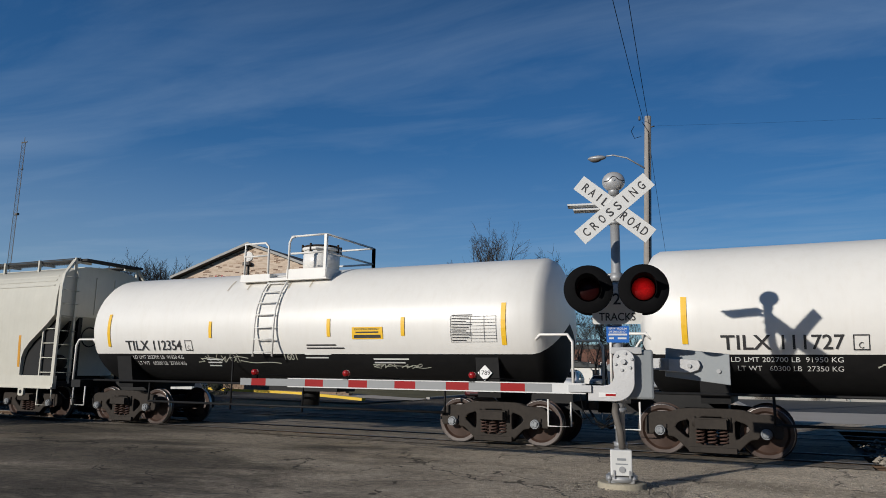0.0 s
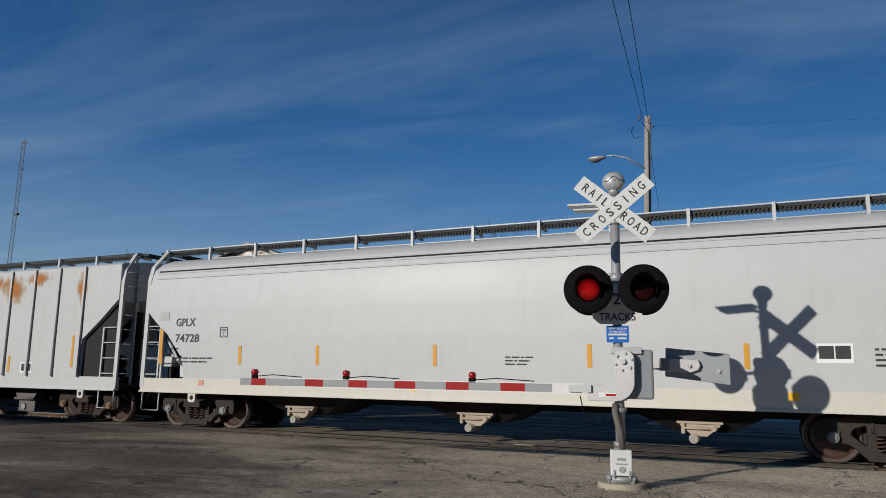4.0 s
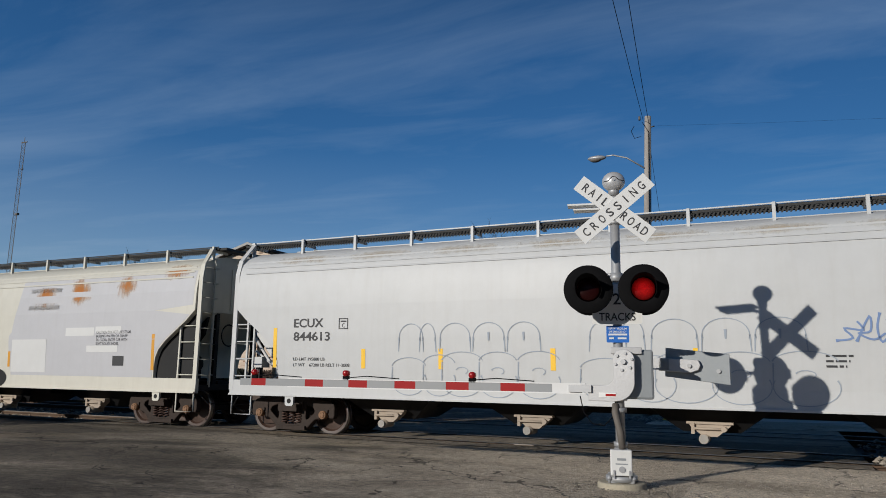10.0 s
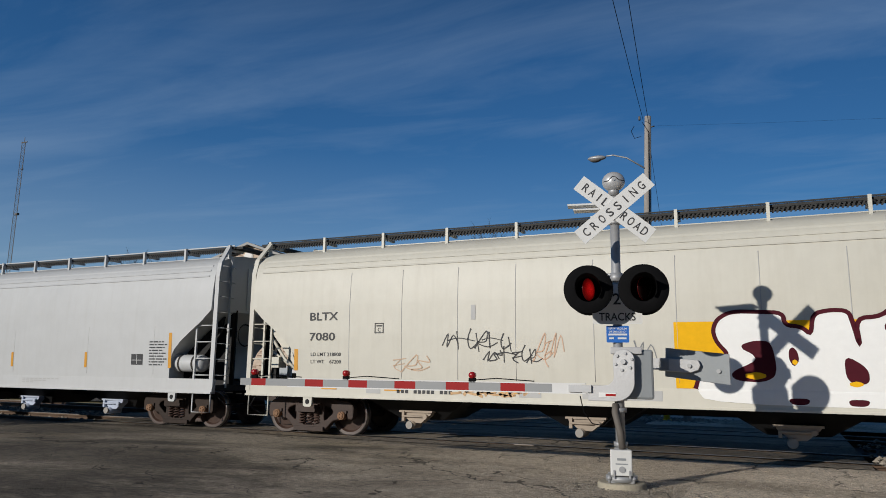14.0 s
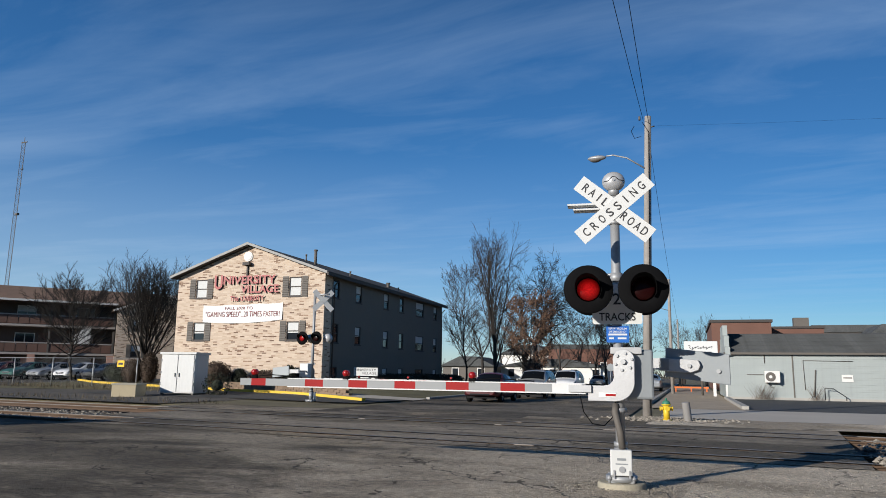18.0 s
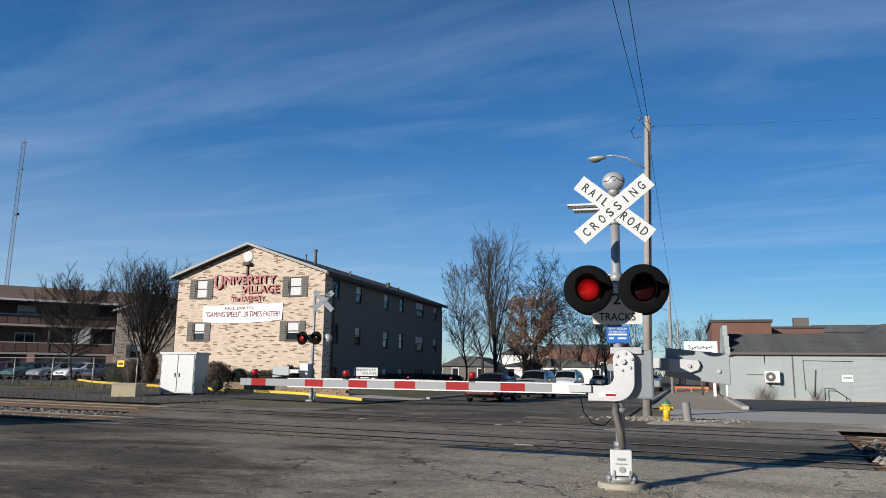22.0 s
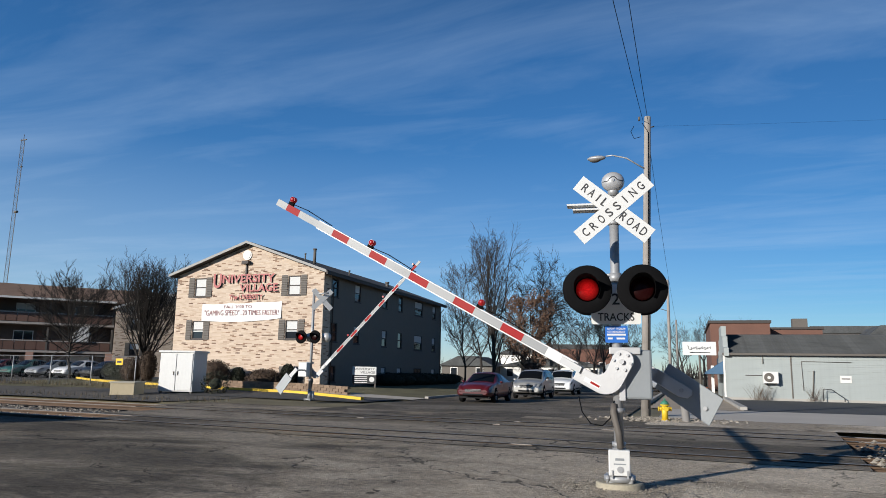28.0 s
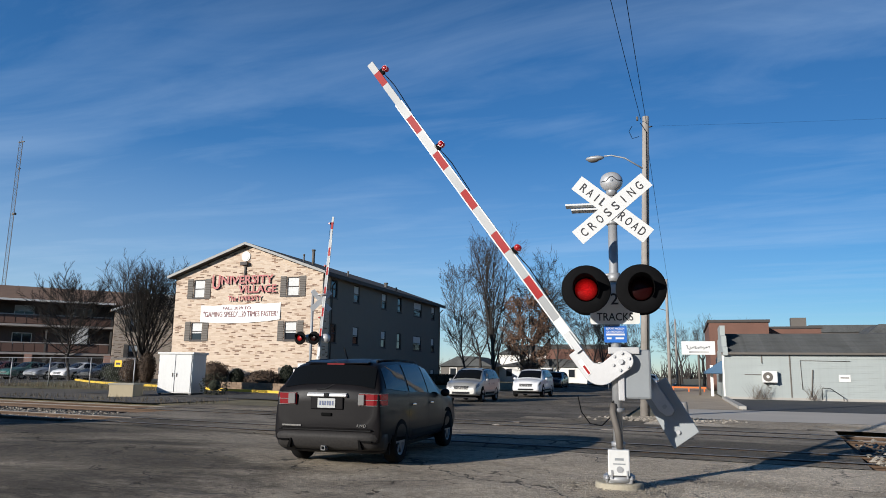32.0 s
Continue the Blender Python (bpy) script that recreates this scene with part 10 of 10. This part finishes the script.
for k, (px, py, hh) in enumerate(((-22.0, 93, 9.5), (-17.5, 97, 8.5), (-25.5, 99, 10.0), (-20.0, 110, 11.0), (-14.5, 118, 9.0), (-31, 92, 9), (-12, 130, 12), (-34, 84, 11), (-30, 88, 10), (-25, 87, 9), (-20, 90, 9.5), (-36, 96, 11), (-27, 104, 11), (-22, 106, 12), (-8.5, 150, 12), (-11.5, 175, 15), (-5.5, 165, 13), (-18, 150, 13))):
    tree(px, py, 0.1, hh, 30 + k, 5, 0.1, 0.6, "bare tree among the far houses", TWIGGREY)
for k, (x, y, r, hh, m, lab) in enumerate(((-32.4, 35.4, 0.99, 1.66, HEDGERED, "rounded russet evergreen bush"), (-31.2, 36.2, 0.46, 1.18, HEDGE, "rounded dark green bush"), (-29.0, 36.1, 1.15, 1.13, HEDGERED, "rounded russet evergreen bush"), (-27.8, 36.8, 0.45, 1.43, HEDGE, "rounded dark green bush"), (-41.8, 38.8, 0.61, 2.26, HEDGERED, "rounded russet evergreen bush"), (-43.7, 39.1, 0.85, 1.77, HEDGERED, "rounded russet evergreen bush"), (-45.0, 39.5, 0.77, 1.30, HEDGE, "rounded dark green bush"), (-47.8, 41.5, 1.30, 1.45, HEDGE, "rounded dark green bush"))):
    bush(x, y, rise(x, y), r, hh, 60 + k, m, lab)
bush(-27.6, 30.3, 0.03, 0.75, 1.25, 80, HEDGE, "open dark evergreen bush beside the cabinet", 260, 0.45)
for k in range(7):
    p = street(-20.3, 48.5 + k * 2.3)
    bush(p.x, p.y, rise(p.x, p.y), 1.3, 0.95, 90 + k, HEDGE, "clipped dark hedge along the house", 700)
# bare shrubs at the shop wall
for k, x in enumerate((1.9, 2.4, 5.2)):
    p = street(2.4 + x, 51.8)
    rnd = random.Random(70 + k)
    g = Geo()
    for _ in range(34):
        a, l = rnd.uniform(0, 6.28), rnd.uniform(0.5, 1.1)
        s0 = Vector((rnd.gauss(0, 0.15), rnd.gauss(0, 0.05), 0))
        limb(g, s0, s0 + Vector((math.cos(a) * l * 0.7, math.sin(a) * 0.2, l)), 0.008, 0.004, 3)
    ob = thing("shrub", pose(p.x, p.y, 0.05), "thin bare shrub against the shop wall", "shrub")
    part("stems", g, shade("straw_stem", (0.14, 0.1, 0.07), 0.9), ob, clean=False)

# ---- distance ----
tower = thing("radio_tower", pose(-383.2, 252, 1.5, 0, 0.35, 0), "tall thin guyed lattice radio tower far off", "tower")
for k in range(3):
    a = k * 2.094
    part("leg", Geo().cyl((1.1 * math.cos(a), 1.1 * math.sin(a), 0), (1.1 * math.cos(a), 1.1 * math.sin(a), 126), 0.13, None, 5), SHUTTER, tower)
g = Geo()
for k in range(84):
    z = k * 1.5
    for j in range(3):
        a, b = j * 2.094, (j + 1) * 2.094
        limb(g, Vector((1.1 * math.cos(a), 1.1 * math.sin(a), z)), Vector((1.1 * math.cos(b), 1.1 * math.sin(b), z + 1.5)), 0.07, 0.07, 3)
part("lattice", g, SHUTTER, tower, clean=False)
part("aerial", Geo().box(-2.5, 2.5, -0.2, 0.2, 125.5, 126.0).cyl((0, 0, 110), (1.5, 0, 110), 0.4, None, 8).cyl((0, 0, 84), (2.2, 0, 84), 0.7, None, 8), SHUTTER, tower)
part("mast_tip", Geo().cyl((0, 0, 126), (0, 0, 129), 0.15, None, 6), SHUTTER, tower)


def plain_house(a, b, w, d, h, roof_h, wall, roof, label, windows=3, flat=False):
    p = street(a, b)
    ob = thing("house", pose(p.x, p.y, 0.1, 0, 0, STREET_TURN), label, "house", "far houses")
    part("wall", Geo().box(0, w, 0, d, 0, h), wall, ob)
    if flat:
        part("roof", Geo().box(-0.15, w + 0.15, -0.15, d + 0.15, h, h + roof_h), roof, ob)
    else:
        part("roof", Geo().prism([(-0.4, h), (w + 0.4, h), (w / 2 + w * 0.15, h + roof_h), (w / 2 - w * 0.15, h + roof_h)], -0.4, d + 0.4, "y"), roof, ob)
    for k in range(windows):
        x = (k + 0.5) * w / windows
        win = part("window", Geo().box(x - 0.5, x + 0.5, -0.05, 0.02, h * 0.4, h * 0.4 + 1.2), TRIMWHITE, ob)
        part("pane", Geo().box(x - 0.4, x + 0.4, -0.06, -0.05, h * 0.4 + 0.1, h * 0.4 + 1.1), PANE, win)
    return ob


plain_house(-24, 96, 14, 8, 2.4, 1.0, TRIMWHITE, SLATE, "low white house with a grey roof", 5)
plain_house(-31, 92, 7, 7, 2.3, 1.3, SHUTTER, SLATE, "low grey house with a gable roof", 2)
plain_house(-29.5, 118, 9, 9, 4.6, 1.6, TRIMWHITE, SLATE, "pale two-storey house among trees", 4)
plain_house(-20.5, 112, 12, 14, 5.3, 0.7, REDBRICK, SLATE, "low red brick building with a flat roof", 5, True)
blk2 = plain_house(2.6, 84, 6.0, 20, 7.2, 0.3, REDBRICK, DARKBROWN, "two-storey red brick commercial building with a flat roof", 2, True)
plain_house(8.4, 92, 6.5, 14, 7.0, 0.25, REDBRICK, DARKBROWN, "red brick commercial building with a rooftop unit", 2, True)
part("rooftop_unit", Geo().box(9.3, 10.9, 8.6, 9.8, 7.2, 8.3), SHUTTER, blk2)
plain_house(15, 100, 22, 14, 7.0, 0.9, SHUTTER, SLATE, "long grey roofed building behind the shop", 3, True)
gw = plain_house(18.8, 90, 4.2, 6, 5.7, 1.6, TRIMWHITE, SLATE, "white gable end over the shop roof", 1)
# unseen blocks behind and beside the camera, added to cut low sky light
for a, b, w, d, h, lab in ((-62, -48, 26, 12, 8.6, "long"), (-33, -46, 22, 12, 9.4, "tall"), (-8, -47, 24, 13, 9.0, "wide"), (19, -45, 24, 12, 9.4, "tall"), (44, -40, 12, 20, 8.4, "deep"), (46, -14, 12, 20, 8.0, "deep"), (-78, -46, 14, 20, 8.2, "deep")):
    plain_house(a, b, w, d, h, 0.5, REDBRICK, DARKBROWN, lab + " unseen brick block added to hold back sky light", 5, True)
for a, b, hgt in ((-1.3, 64.5, 9.7), (-1.2, 110.6, 9.7), (-1.6, 160, 9.5)):
    p = street(a, b)
    po = thing("utility_pole", pose(p.x, p.y, 0), "plain weathered wooden utility pole down the street", "utility pole", "far poles")
    part("shaft", Geo().cyl((0, 0, -0.1), (0, 0, hgt), 0.15, 0.11, 10), POLEWOOD, po)
    part("lamp_arm", Geo().tube([(0, 0, hgt * 0.72), (-0.9, 0, hgt * 0.75)], 0.03, 6).ball((-1.0, 0, hgt * 0.75), (0.2, 0.1, 0.07), 10, 5), SHUTTER, po)
cone = thing("barrier", pose(*street(0.2, 74), 0, 0, STREET_TURN), "low orange plastic work barrier on the pavement", "barrier")
part("rail", Geo().box(-1.6, 1.6, -0.05, 0.05, 0.35, 0.5), shade("safety_orange", (0.7, 0.16, 0.03), 0.6), cone)
for x in (-1.4, 0.0, 1.4):
    part("foot", Geo().box(x - 0.06, x + 0.06, -0.25, 0.25, 0, 0.35), shade("safety_orange_foot", (0.6, 0.14, 0.03), 0.7), cone)
ss = thing("road_sign", pose(*street(-7.8, 79), 0, 0, STREET_TURN), "round grey back of a road sign on a post", "road sign")
part("post", Geo().cyl((0, 0, 0), (0, 0, 2.2), 0.04, None, 8), GALV, ss)
part("plate", Geo().cyl((0, -0.02, 2.3), (0, 0.0, 2.3), 0.42, None, 8), COUNTER, ss)
# far trees closing the horizon
g = Geo()
rnd = random.Random(77)
for k in range(2600):
    a = rnd.uniform(-20, 200)
    dist = rnd.uniform(380, 520)
    x, y, hgt = dist * math.cos(radians(a)), dist * math.sin(radians(a)), rnd.uniform(5, 13)
    for j in range(5):
        dx, dz = rnd.gauss(0, 2.2), hgt * rnd.uniform(0.5, 1.0)
        limb(g, Vector((x, y, 0)), Vector((x + dx, y + rnd.gauss(0, 2), dz)), 0.35, 0.05, 3)
tagged(part("far_woods", g, TWIGGREY, clean=False), "grey bare woods along the far horizon", "woods", kind="stuff")


# ---- motion ----
ARM_TURN = [(0, 0), (23.4, 0), (23.7, 0.5), (24, 2.5), (24.5, 5.8), (25, 9.6), (25.5, 12.6), (26.5, 19.2), (27.5, 25.7), (28, 28.5), (29, 34.7), (30, 41.2), (31, 47.7), (32, 54.5)]
FAR_TURN = [(0, 0), (23.4, 0), (24, 2.5), (24.5, 6.5), (25, 11.5), (25.5, 17), (26.5, 28), (27.5, 39.5), (28, 45), (29, 57), (30, 68), (31, 80.5), (32, 86)]


def motions():
    ends = [0, 0.1, 0.2] + [1.0 * k for k in range(1, 32)] + [31.8, 31.9, 32]
    for car in CARS:
        s = car["s"]
        walk(car, [(t, pose(s + SPEED * t, TRACK_Y, 0)) for t in ends])
    for w, x in WHEELSETS:
        z = 0.457
        rows = [(0.06 * k, pose(x, 0, z, 0, math.degrees(SPEED * 0.06 * k / 0.457), 0)) for k in range(292)]
        walk(w, rows + [(32, rows[-1][1])])
    for gate, turns in ((near_gate, ARM_TURN), (far_gate, FAR_TURN)):
        walk(gate, [(t, pose(0.09, 0, 1.6 if gate is near_gate else 1.41, 0, a - (0.4 if t > 24 else 0), -9.5 if gate is near_gate else 2)) for t, a in turns])
    # the car beside the camera drives over the crossing
    for car, rows in ((suv, [(0, -9, -4.95, 0), (27.4, -9, -4.95, 0), (28.2, -5.6, -4.95, 0), (28.8, -2.0, -5.0, 0), (29.4, 1.2, -5.0, 0), (29.6, 2.1, -5.01, 0), (29.8, 2.91, -5.02, 0), (30.0, 3.7, -5.03, 0), (30.2, 4.53, -5.03, 0), (30.4, 5.42, -5.04, 0), (30.6, 6.28, -5.04, 0), (31, 8.1, -5.02, 0.4), (31.5, 10.25, -5.1, 2.9), (32, 12.4, -5.32, 3.1)]),):
        walk(car, [(t, lane(a, b, 0.012, yaw)) for t, b, a, yaw in rows])
    # the queue comes on towards the crossing
    for car, front, rows in ((red_car, 2.42, [(0, 35.0, -9.85), (24.3, 35.0, -9.85), (26.5, 34.6, -9.85), (28, 34.1, -9.88), (29, 32.7, -9.95), (29.6, 31.8, -10.15), (30.2, 30.8, -10.5), (30.6, 30.1, -10.85), (31, 29.1, -11.2), (31.5, 27.4, -11.75), (32, 25.4, -12.2)]),
                             (silver_car, 2.3, [(0, 42.4, -8.95), (24, 42.4, -8.95), (28, 41.6, -8.85), (29, 41.0, -8.8), (30.2, 40.6, -9.2), (31, 39.5, -9.9), (31.5, 36.9, -10.3), (32, 34.9, -10.7)]),
                             (white_car, 2.5, [(0, 52.4, -8.6), (25, 52.2, -8.6), (28, 51.4, -8.6), (29.5, 50.6, -8.6), (30.4, 49.6, -8.7), (31, 48.4, -8.9), (31.5, 46.8, -9.2), (32, 45.2, -9.6)])):
        walk(car, [(t, lane(a, b + front, 0.02, 0, True)) for t, b, a in rows])
    half = 0.7098
    for ref, x, y, z, side in REFLECTORS:
        lit, turn = side % 2 == 1 - side // 2, 180 * (side // 2)
        t, a = 0.5, turn + (0 if lit else 180)
        rows = [(0, pose(x, y, z, 0, 0, a))]
        while t < 31.9:
            rows += [(t - 0.035, pose(x, y, z, 0, 0, a)), (t, pose(x, y, z, 0, 0, a + 60)), (t + 0.034, pose(x, y, z, 0, 0, a + 120)), (t + 0.068, pose(x, y, z, 0, 0, a + 180))]
            a += 180
            t += half
        rows.append((32, pose(x, y, z, 0, 0, a)))
        walk(ref, rows)


motions()
